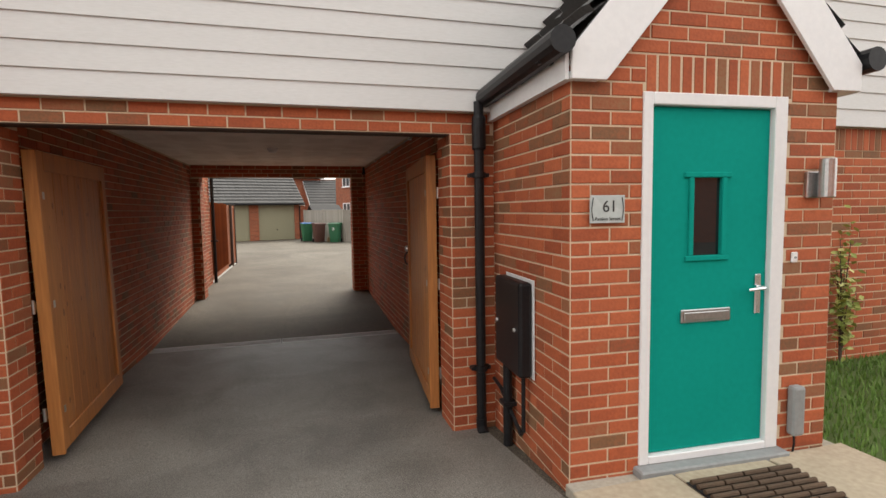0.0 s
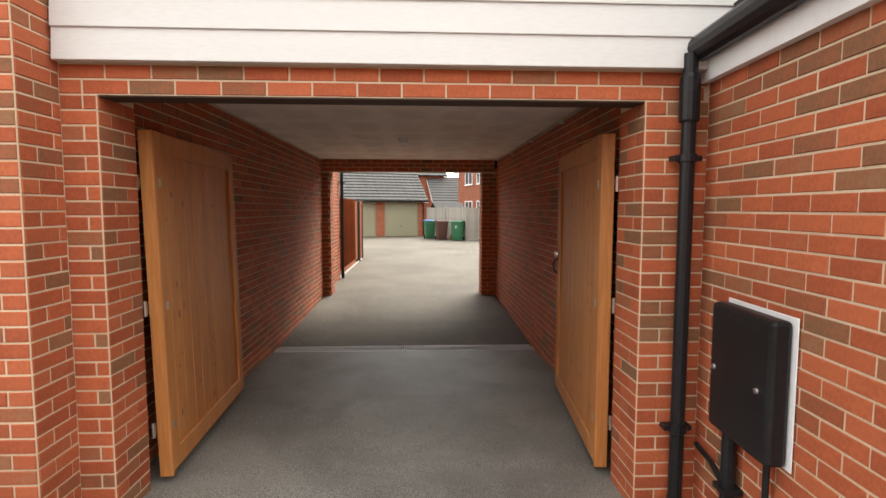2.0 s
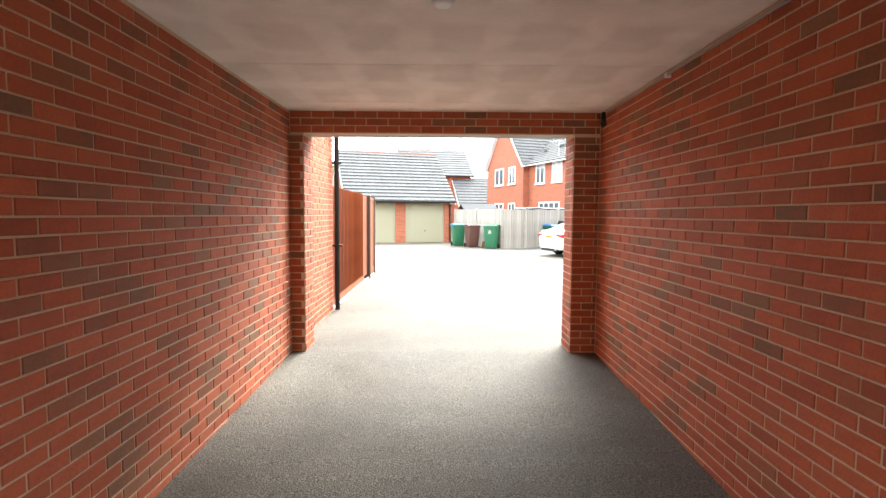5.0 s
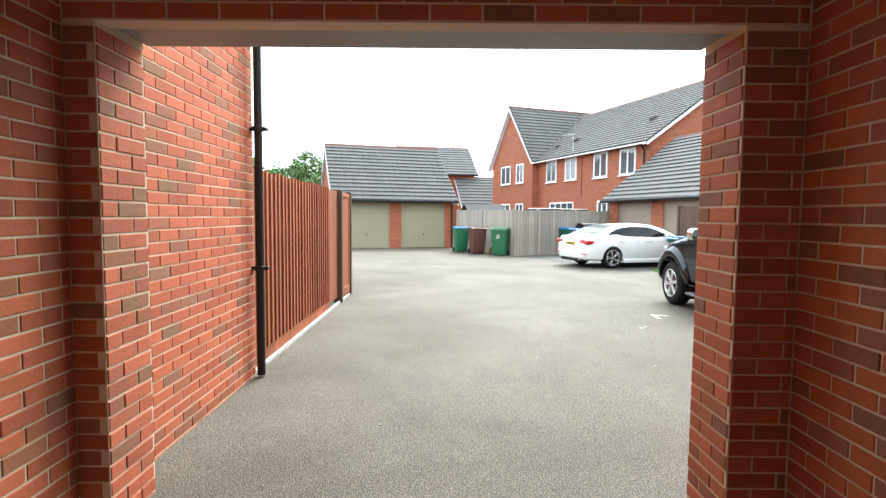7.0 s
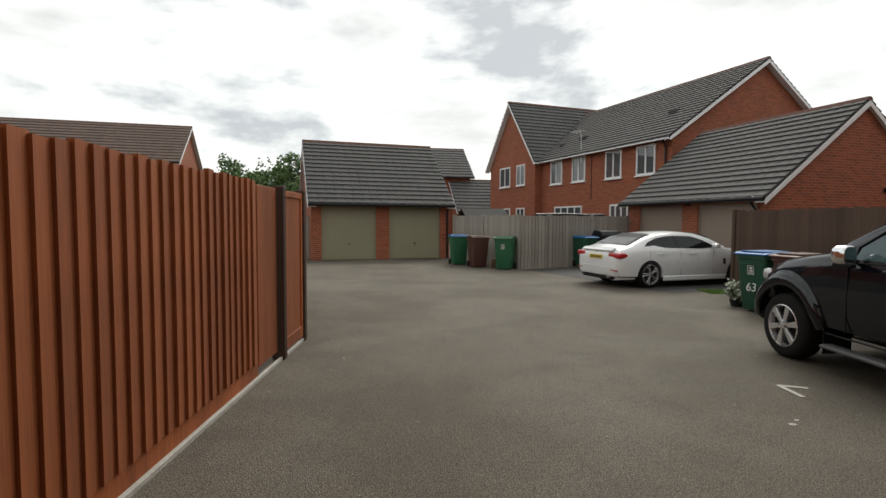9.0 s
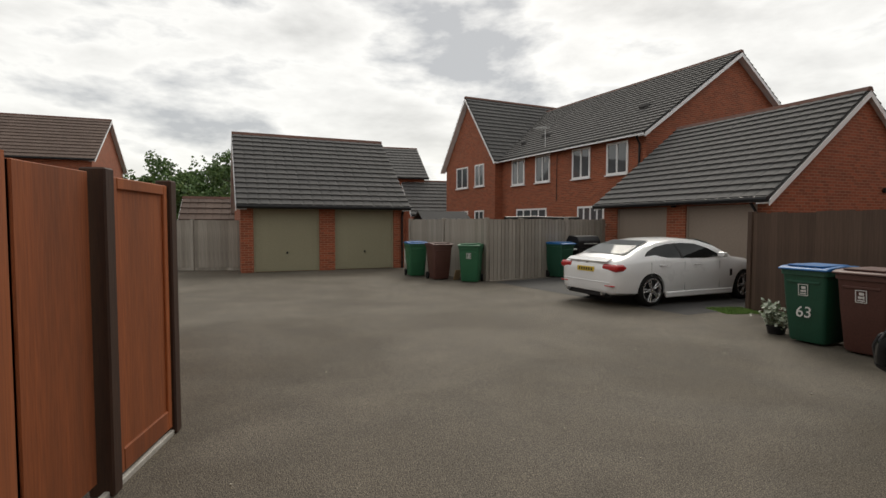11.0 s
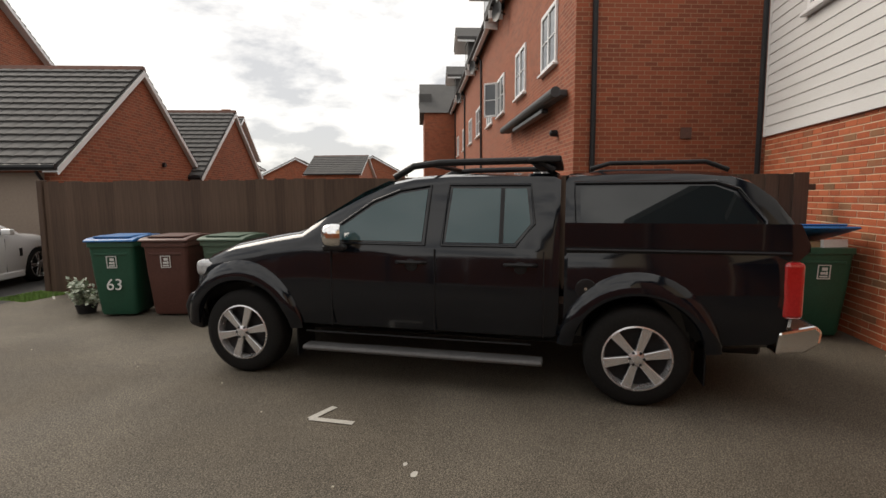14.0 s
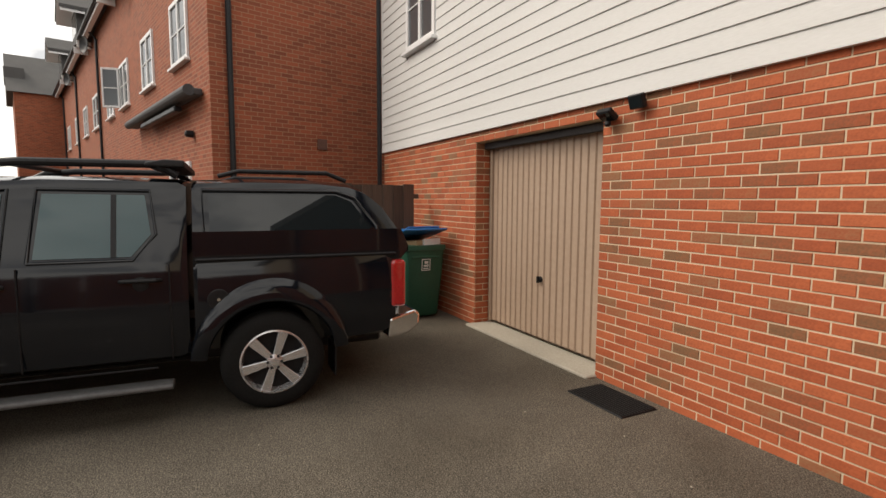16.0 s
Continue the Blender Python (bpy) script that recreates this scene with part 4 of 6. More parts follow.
def featheredge(name, m, length, top, label, mat, pitch=0.13, base=0.15, post_mat=None, posts=(), board_label="", skew=0.012, rail=True, lo=0.0):
    """Close-boarded fence along local x, face to -y."""
    t = thing(name, m, label, "fence")
    n = int(length / pitch)
    pm = prism([(0, 0.0), (0, -0.016), (pitch + 0.015, -0.006), (pitch + 0.015, 0.0)], "z", 0, 1.0)
    proto = part("board", pm, mat, t)
    me = proto.data
    bpy.data.objects.remove(proto)
    rng = random.Random(int(length * 100))
    for i in range(n):
        ob = new("board", me)
        ob.parent = t
        ob.matrix_basis = Matrix.Translation((i * pitch, rng.uniform(-0.003, 0.003), base + lo)) @ Matrix.Diagonal((1, 2.4, top - base - lo + rng.uniform(-skew, skew), 1))
    if base > 0.05:
        part("gravel_board", box(0, length, -0.02, 0.02, lo, base + lo, 0.006), mat, t)
    if rail:
        for z in (0.35, top * 0.55, top - 0.2):
            part("rail", box(0, length, 0.005, 0.075, z, z + 0.07, 0.006), mat, t)
    for x in posts:
        part("post", box(x - 0.05, x + 0.05, -0.07, 0.04, lo, top + 0.03, 0.008), post_mat or mat, t)
    return t


G = 0.14
# stained fence beside the passage end: face towards +x, so local x runs along -y
bf = featheredge("fence", pose(-1.72, 9.15, G, 0, 0, 90), 3.15, 1.87, "red-brown stained close-boarded timber fence with a base board", STAIN, 0.125, 0.16)
pnl = thing("timber_fence", pose(-1.72, 12.32, G, 0, 0, 90), "plain red-brown stained timber panel beside a dark post", "fence")
part("panel_board", box(0, 0.58, -0.012, 0.012, 0.1, 1.84, 0.004), STAIN, pnl)
part("panel_frame", box(0.0, 0.07, -0.02, 0.02, 0.1, 1.84, 0.005), STAIN, pnl)
part("post", box(0.62, 0.72, -0.08, 0.06, 0, 1.87, 0.01), STAINDARK, pnl, "dark brown square post")
pn2 = thing("timber_fence", pose(-1.70, 13.07, G, 0, 0, 90), "plain red-brown stained end panel with frame rails", "fence")
part("panel_board", box(0, 0.74, -0.012, 0.012, 0.06, 1.83, 0.004), STAIN, pn2)
for a, b, c, d in ((0, 0.06, 0.06, 1.83), (0.68, 0.74, 0.06, 1.83), (0.06, 0.68, 0.06, 0.2), (0.06, 0.68, 1.76, 1.83)):
    part("frame_rail", box(a, b, -0.028, 0.0, c, d, 0.006), STAIN, pn2)
part("post", box(0.75, 0.85, -0.05, 0.06, 0, 1.87, 0.01), STAINDARK, pn2)
featheredge("fence", pose(-1.80, 13.93, G, 0, 0, 110.5), 3.9, 1.85, "red-brown stained close-boarded fence running behind the corner", STAIN, 0.125, 0.16)
kerb = bmesh.new()
box(-1.70, -1.665, 9.1, 13.95, G - 0.05, G + 0.035, 0.006, kerb)
struct("trim_fence_edge", kerb, WHITEPAINT, "thin white concrete edging under the fence", "trim")
e2 = box(0, 3.9, -0.06, -0.025, -0.05, 0.035, 0.006)
e2.transform(pose(-1.80, 13.93, G, 0, 0, 110.5))
struct("trim_fence_edge_far", e2, WHITEPAINT, "thin white concrete edging under the fence", "trim")

gx = (Vector((2.6, 23.5, 0)) - Vector((0.62, 27.2, 0)))
featheredge("fence", pose(0.62, 27.2, G, 0, 0, math.degrees(math.atan2(gx.y, gx.x))), gx.length, 1.70, "weathered grey close-boarded timber fence", GREYWOOD, 0.14, 0.0, posts=(0.1, 2.1, gx.length - 0.05))
gx2 = (Vector((7.0, 25.95, 0)) - Vector((2.62, 23.5, 0)))
aa = math.degrees(math.atan2(gx2.y, gx2.x))
featheredge("gate", pose(2.62, 23.5, G, 0, 0, aa), 1.1, 1.69, "weathered grey boarded timber gate", GREYWOOD, 0.137, 0.0, lo=0.015)
featheredge("fence", pose(2.62 + gx2.normalized().x * 1.15, 23.5 + gx2.normalized().y * 1.15, G, 0, 0, aa), gx2.length - 1.15, 1.70, "weathered grey close-boarded timber fence", GREYWOOD, 0.14, 0.0, posts=(0.0, 1.9, 3.6))
featheredge("fence", pose(-10.5, 27.75, G, 0, 0, -3.5), 5.85, 1.66, "weathered grey close-boarded timber fence beside the garage", GREYWOOD, 0.14, 0.1, posts=(0.2, 2.1, 4.0, 5.7))
dx = (Vector((6.95, 7.66, 0)) - Vector((6.5, 18.55, 0)))
featheredge("fence", pose(6.5, 18.55, G, 0, 0, math.degrees(math.atan2(dx.y, dx.x))), dx.length, 1.76, "dark brown weathered close-boarded timber fence", DARKWOOD, 0.15, 0.0, posts=(0.0,))
featheredge("fence", pose(8.7, 20.6, G, 0, 0, 223), 3.0, 1.74, "dark brown weathered timber fence beside the garage", DARKWOOD, 0.15, 0.0)

# ---- porch with the front door ----
PF, PX0, PX1 = -1.22, 1.62, 3.30
DX0, DX1, DZ0, DZ1 = 2.034, 2.949, 0.33, 2.355
PC, PH, PSL = 2.495, 0.895, 1.17
EV = 2.57          # eaves height of the porch roof
before_porch = set(scene.objects)
porch_side = struct("wall_porch_side", box(PX0 + 0.005, PX0 + 0.25, PF + 0.3, 0.0, -0.1, 2.47), MORTAR, "red brick side wall of the porch", "wall")
brickwork(porch_side, (PX0 + 0.005, 0.0), -90, -PF - 0.0, 0.0, 2.475, pick=(0, 1.4))


def porch_front_mesh():
    bm = bmesh.new()
    y0, y1 = PF, PF + 0.3
    box(PX0 + 0.005, DX0, y0, y1, -0.1, 2.40, bm=bm)
    box(DX1, PX1, y0, y1, -0.1, 2.40, bm=bm)
    box(DX0, DX1, y0, y1, DZ1, 2.40, bm=bm)
    prism([(PX0 + 0.01, 2.40), (PX1, 2.40), (PC, 2.40 + PSL * (PC - PX0) - 0.02)], "y", y0, y1, bm=bm)
    return bm


porch_front = struct("wall_porch_front", porch_front_mesh(), MORTAR, "red brick porch front with a gable", "wall")
gh = []
for r in range(14):
    z = 2.40 + r * COURSE
    d = max(0.0, (z + 0.05 - 2.42) / PSL)
    gh += [(-1, d, z, z + COURSE), (PX1 - PX0 - d, 9, z, z + COURSE)]
brickwork(porch_front, (PX0 + 0.005, PF), 0, PX1 - PX0 - 0.005, 0.225, 3.3, pick=(0, 2),
          holes=[(DX0 - PX0 - 0.005, DX1 - PX0 + 0.005, 0, DZ1), (DX0 - PX0 + 0.01, DX1 - PX0 + 0.03, DZ1, 2.55)] + gh)
struct("wall_porch_right", box(PX1 - 0.25, PX1 - 0.005, PF + 0.3, 0.0, -0.1, 2.47), MORTAR, "red brick side wall of the porch", "wall")
n_sold = 13
for i in range(n_sold):
    w = (DX1 - DX0 + 0.02) / n_sold
    a = DX0 + 0.015 + i * w
    part("soldier_brick", box(a + 0.007, a + w - 0.008, PF - 0.004, PF + 0.02, 2.348, 2.545, 0.003), BRICK, porch_front)
pr = thing("porch_roof", pose(0, 0, 0, 0, 0, 90), "small pitched tiled porch roof with white bargeboards", "roof", kind="structure")
gable_roof(pr, PF - 0.04, 0.0, -(PC + PH), EV, -PC, EV + PSL * PH, -(PC - PH), EV, pitch=0.25, ends=(False, False), gutter=False)
for sx in (PC - PH, PC + PH):
    s = -1 if sx < PC else 1
    g = sweep([(PF - 0.10, -(sx + s * 0.065), EV - 0.005), (-0.03, -(sx + s * 0.065), EV - 0.02)], 0.068, 14)
    gt = part("gutter", g, BLACKPL, pr, "black half-round gutter")
    for q in (0.25, 0.65, 1.05):
        part("bracket", box(PF - 0.16 + q, PF - 0.11 + q, -(sx + s * 0.11), -(sx - s * 0.03), EV - 0.07, EV + 0.01, 0.008), BLACKPL, gt)
    part("soffit", box(PF - 0.04, 0.0, min(-(sx), -(sx - s * 0.16)), max(-(sx), -(sx - s * 0.16)), 2.392, 2.43), UPVC, pr)
    part("fascia", box(PF - 0.04, 0.0, min(-(sx + s * 0.005), -(sx + s * 0.025)), max(-(sx + s * 0.005), -(sx + s * 0.025)), 2.39, EV), UPVC, pr)
    pk = EV + PSL * PH - 0.03
    part("bargeboard", prism([(-sx, EV - 0.03), (-PC, pk), (-PC, pk - 0.35), (-(sx - s * 0.19), 2.39), (-sx, 2.39)], "x", PF - 0.065, PF - 0.042, 0.003), UPVC, pr)

fd = thing("front_door", pose(DX0, PF + 0.02, DZ0), "teal painted front door in a white frame, closed", "door")
W, Hh = DX1 - DX0, DZ1 - DZ0
fr = bmesh.new()
for a, b, c, d in ((0, 0.06, 0, Hh), (W - 0.085, W, 0, Hh), (0.06, W - 0.085, Hh - 0.065, Hh), (0.06, W - 0.085, 0, 0.045)):
    box(a, b, -0.035, 0.07, c, d, 0.005, fr)
part("frame", fr, UPVC, fd)
x0, x1, z0, z1 = 0.066, W - 0.09, 0.05, Hh - 0.07
leaf = bmesh.new()
gx0, gx1, gz0, gz1 = 0.335, 0.515, 1.15, 1.58
for a, b, c, d in ((x0, gx0, z0, z1), (gx1, x1, z0, z1), (gx0, gx1, z0, gz0), (gx0, gx1, gz1, z1)):
    box(a, b, 0.0, 0.045, c, d, 0.0, leaf)
lf = part("leaf", leaf, TEAL, fd)
tr = bmesh.new()
for a, b, c, d in ((gx0 - 0.03, gx0, gz0, gz1), (gx1, gx1 + 0.03, gz0, gz1), (gx0 - 0.06, gx1 + 0.06, gz1, gz1 + 0.03), (gx0 - 0.05, gx1 + 0.05, gz0 - 0.03, gz0)):
    box(a, b, -0.014, 0.0, c, d, 0.004, tr)
part("glazing_trim", tr, TEAL, lf)
part("pane", box(gx0, gx1, 0.012, 0.02, gz0, gz1), DARKGLASS, lf)
lp = box(0.265, 0.585, -0.016, -0.001, 0.775, 0.85, 0.005)
box(0.28, 0.57, -0.022, -0.014, 0.79, 0.835, 0.004, lp)
part("letter_plate", lp, STEEL, lf, "brushed steel letter plate")
hd = box(x1 - 0.075, x1 - 0.035, -0.014, -0.001, 0.80, 1.03, 0.006)
sweep([(x1 - 0.055, -0.01, 0.955), (x1 - 0.055, -0.055, 0.955), (x1 - 0.17, -0.06, 0.95)], 0.011, 8, hd)
lathe([(-0.022, 0.012), (-0.01, 0.014)], "y", 12, hd)
part("handle", hd, CHROME, lf, "chrome lever handle")
struct("sill_front_door", box(DX0 - 0.03, DX1 + 0.02, PF - 0.09, PF + 0.1, 0.27, DZ0, 0.008), GREYPL, "grey door sill", "sill")

sg = thing("house_sign", pose(1.822, PF - 0.02, 1.745, 90, 0, 0), "etched glass house number plate on the porch wall", "sign")
part("plate", box(-0.10, 0.10, -0.072, 0.072, 0.0, 0.006, 0.002), SIGNMAT, sg)
lettering("61", 0.085, INK, sg, Matrix.Translation((0.012, 0.012, 0.0075)), "number")
lettering("Avalon Street", 0.027, INK, sg, Matrix.Translation((0.0, -0.05, 0.0075)), "street_name")
for sx in (-0.088, 0.088):
    part("edge_curve", sweep([(sx * 0.93, 0.06, 0.008), (sx, 0.03, 0.008), (sx * 1.04, 0, 0.008), (sx, -0.03, 0.008), (sx * 0.93, -0.06, 0.008)], 0.0025, 6), INK, sg)

wl_ = thing("wall_lantern", pose(3.13, PF, 1.9), "brushed steel up-and-down wall light", "lamp")
part("backplate", box(-0.05, 0.05, -0.03, -0.005, -0.11, 0.04, 0.005), STEEL, wl_)
part("tube", lathe([(-0.11, 0.035), (-0.105, 0.042), (0.105, 0.042), (0.11, 0.035)], "z", 16), STEEL, wl_, m=Matrix.Translation((0.03, -0.08, 0.0)))
bl = thing("door_bell", pose(3.025, PF, 1.45), "small white bell push", "door bell")
part("plate", box(-0.02, 0.02, -0.02, -0.005, -0.03, 0.03, 0.004), UPVC, bl)
part("button", lathe([(-0.026, 0.006), (-0.02, 0.008)], "y", 10), GREYPL, bl)
kb = thing("hose_reel_box", pose(3.05, PF, 0.40), "grey plastic wall box with a short cable", "box")
part("body", box(-0.04, 0.04, -0.07, -0.006, 0.0, 0.30, 0.02, seg=2), GREYPL, kb)
part("cable", sweep([(0, -0.03, 0.0), (0.005, -0.03, -0.06), (-0.005, -0.03, -0.11)], 0.006, 6), BLACKPL, kb)

mtr = thing("meter_box", pose(PX0, -0.485, 0.70, 0, 0, -90), "black plastic meter box on a white backing", "meter box")
part("backing", box(-0.19, 0.30, -0.012, -0.006, 0.0, 0.62, 0.003), UPVC, mtr)
part("cover", box(-0.175, 0.28, -0.10, -0.013, 0.01, 0.605, 0.02, seg=2), BLACKPL, mtr)
part("catch", lathe([(-0.11, 0.012), (-0.10, 0.014)], "y", 10), STEEL, mtr, m=Matrix.Translation((0.2, 0, 0.3)))
part("catch", lathe([(-0.11, 0.012), (-0.10, 0.014)], "y", 10), STEEL, mtr, m=Matrix.Translation((-0.13, 0, 0.3)))
sp = thing("service_pipe", pose(PX0 - 0.05, 0, 0), "black service pipes running up to the meter box", "pipe")
part("wide_pipe", sweep([(0, -0.42, 0.06), (0, -0.42, 0.72)], 0.032, 12), BLACKPL, sp)
part("thin_pipe", sweep([(0.01, -0.68, 0.70), (0.01, -0.68, 0.34), (0.01, -0.64, 0.30), (0.01, -0.25, 0.48), (0.01, -0.1, 0.5)], 0.014, 8), BLACKPL, sp)
part("clip", box(-0.045, 0.05, -0.47, -0.37, 0.42, 0.45, 0.004), BLACKPL, sp)


def downpipe(m, top, label, brackets, swan=None):
    t = thing("downpipe", m, label, "pipe")
    pts = (list(swan) if swan else []) + [(0, 0, top), (0, 0, 0.02)]
    part("pipe", sweep(pts, 0.036, 14), BLACKPL, t)
    for z in brackets:
        b = lathe([(z - 0.02, 0.045), (z - 0.018, 0.048), (z + 0.018, 0.048), (z + 0.02, 0.045)], "z", 14)
        box(-0.075, 0.075, -0.012, 0.05, z - 0.014, z + 0.014, 0.004, b)
        part("bracket", b, BLACKPL, t)
    return t


porch_turn = Matrix.Translation((PX0, PF, 0)) @ Matrix.Rotation(radians(-3), 4, "Z") @ Matrix.Translation((-PX0, -PF, 0))
for o in [q for q in scene.objects if q not in before_porch and q.parent is None]:
    o.matrix_basis = porch_turn @ o.matrix_basis
pp = downpipe(pose(1.545, -0.075, 0.08), 2.44, "black plastic downpipe under the porch gutter", (0.5, 1.92))
part("socket", lathe([(2.10, 0.044), (2.11, 0.05), (2.32, 0.05), (2.34, 0.044)], "z", 14), BLACKPL, pp)
part("shoe", sweep([(0, 0, 0.12), (0, 0, 0.05), (0, -0.05, 0.015)], 0.04, 12), BLACKPL, pp)
downpipe(pose(-1.585, 9.06, G), 5.3, "tall black downpipe on the brick flank wall", (0.98, 2.2, 3.5, 4.8))
cp = thing("corner_downpipe", RM @ Matrix.Translation((RLEN + 0.06, 0.07, 0.14)), "black downpipe beside a white corner board", "pipe")
part("pipe", sweep([(0, 0, 0), (0, 0, 5.35)], 0.04, 10), BLACKPL, cp)
part("corner_board", box(-0.13, -0.05, -0.1, -0.03, 2.36, 5.35, 0.004), BOARD, cp)

pv = struct("pavement", box(PX0 - 0.02, 3.4, -2.6, PF, 0.0, 0.285, 0.006), CONCRETE, "paved doorstep area in front of the porch", "pavement")
for i, xa in enumerate((1.57, 2.19, 2.81)):
    for j, ya in enumerate((-2.55, -1.94)):
        part("slab", box(xa + 0.005, min(xa + 0.61, 3.4), ya + 0.005, ya + 0.60, 0.287, 0.305 + 0.003 * ((i + j) % 2), 0.006), PAVING, pv)
dmt = thing("door_mat", pose(2.5, -1.63, 0.31, 0, 0, -2), "brown ribbed door mat on the step", "door mat")
part("base", box(-0.33, 0.33, -0.17, 0.17, 0, 0.008, 0.003), BLACKPL, dmt)
for i in range(7):
    for j in range(4):
        part("rib", sweep([(-0.32 + j * 0.162, -0.145 + i * 0.048, 0.018), (-0.17 + j * 0.162, -0.145 + i * 0.048, 0.018)], 0.014, 8), MATRUBBER, dmt)

# lawn with blades
struct("lawn", box(3.4, 9, -3.2, -0.02, 0.0, 0.265), TURF, "grass plot beside the porch", "ground")


def blades(name, n, region, label, mat, h, lean=0.5, seed=3, z=0.26):
    rng = random.Random(seed)
    verts, faces = [], []
    for _ in range(n):
        x, y = rng.uniform(region[0], region[1]), rng.uniform(region[2], region[3])
        a, hh, w = rng.uniform(0, 6.28), h * rng.uniform(0.5, 1.3), 0.006
        dx, dy = math.cos(a), math.sin(a)
        k = len(verts)
        q = lean * hh * rng.uniform(0.2, 1)
        verts += [(x - dy * w, y + dx * w, z), (x + dy * w, y - dx * w, z), (x + dx * q * 0.4 + dy * w * 0.7, y + dy * q * 0.4 - dx * w * 0.7, z + hh * 0.6),
                  (x + dx * q * 0.4 - dy * w * 0.7, y + dy * q * 0.4 + dx * w * 0.7, z + hh * 0.6), (x + dx * q, y + dy * q, z + hh)]
        faces += [(k, k + 1, k + 2, k + 3), (k + 3, k + 2, k + 4)]
    return tagged(raw(name, verts, faces, mat), label, "grass", kind="stuff")


blades("grass", 7000, (3.42, 6.0, -2.2, -0.05), "short green grass", GRASS, 0.06)


def leafy(name, centre, size, n, leaf, mat, label, category, seed, stem=None, kind=""):
    """A plant of many single leaves round a few stems."""
    t = thing(name, pose(*centre), label, category, kind=kind)
    rng = random.Random(seed)
    st = bmesh.new()
    tips = []
    for i in range(7):
        a = rng.uniform(0, 6.28)
        e = (math.cos(a) * size[0] * rng.uniform(0.2, 0.9), math.sin(a) * size[1] * rng.uniform(0.2, 0.9), size[2] * rng.uniform(0.5, 1))
        sweep([(0, 0, 0), (e[0] * 0.4, e[1] * 0.4, e[2] * 0.6), e], [0.008, 0.006, 0.003], 6, st)
        tips.append(e)
    part("stem", st, BARK, t)
    verts, faces = [], []
    for _ in range(n):
        e = rng.choice(tips)
        f = rng.uniform(0.25, 1.05)
        p = Vector((e[0] * f + rng.gauss(0, size[0] * 0.13), e[1] * f + rng.gauss(0, size[1] * 0.13), max(0.02, e[2] * f + rng.gauss(0, size[2] * 0.08))))
        q = Euler((rng.uniform(-0.9, 0.9), rng.uniform(-0.9, 0.9), rng.uniform(0, 6.28))).to_matrix()
        k = len(verts)
        for c in ((0, 0, 0), (leaf * 0.3, leaf * 0.5, leaf * 0.06), (0, leaf, 0), (-leaf * 0.3, leaf * 0.5, leaf * 0.06)):
            verts.append(tuple(p + q @ Vector(c)))
        faces += [(k, k + 1, k + 2), (k, k + 2, k + 3)]
    raw("leaves", verts, faces, mat, t)
    return t


leafy("climbing_plant", (5.05, -0.12, 0.27), (0.22, 0.08, 1.2), 300, 0.075, LEAFLIGHT, "thin variegated climbing plant against the brick wall", "plant", 5)
leafy("shrub", (-1.72, -1.3, 0.27), (0.24, 0.22, 0.4), 520, 0.06, LEAFLIGHT, "yellow-green shrub beside a black box", "plant", 6)
bx = thing("storage_box", pose(-1.87, -0.92, 0.27), "black plastic storage box with a metal catch against the wall", "box")
part("body", box(-0.33, 0.3, -0.22, 0.22, 0.0, 0.17, 0.015), BLACKPL, bx)
part("lid", box(-0.34, 0.31, -0.23, 0.23, 0.172, 0.2, 0.01), BLACKPL, bx)
part("catch", sweep([(0.31, -0.1, 0.13), (0.35, -0.1, 0.11), (0.35, -0.02, 0.11), (0.31, -0.02, 0.13)], 0.012, 8), STEEL, bx)
wsh = thing("wall_fitting", pose(-2.65, -0.285, 2.52), "round dark wall fitting with a pale centre", "lamp")
part("ring", lathe([(-0.09, 0.09), (-0.08, 0.13), (0.0, 0.13)], "y", 20), BLACKPL, wsh)
part("face", lathe([(-0.095, 0.06), (-0.09, 0.085)], "y", 20), CLEARLENS, wsh)

# ---- timber doors of the passage ----


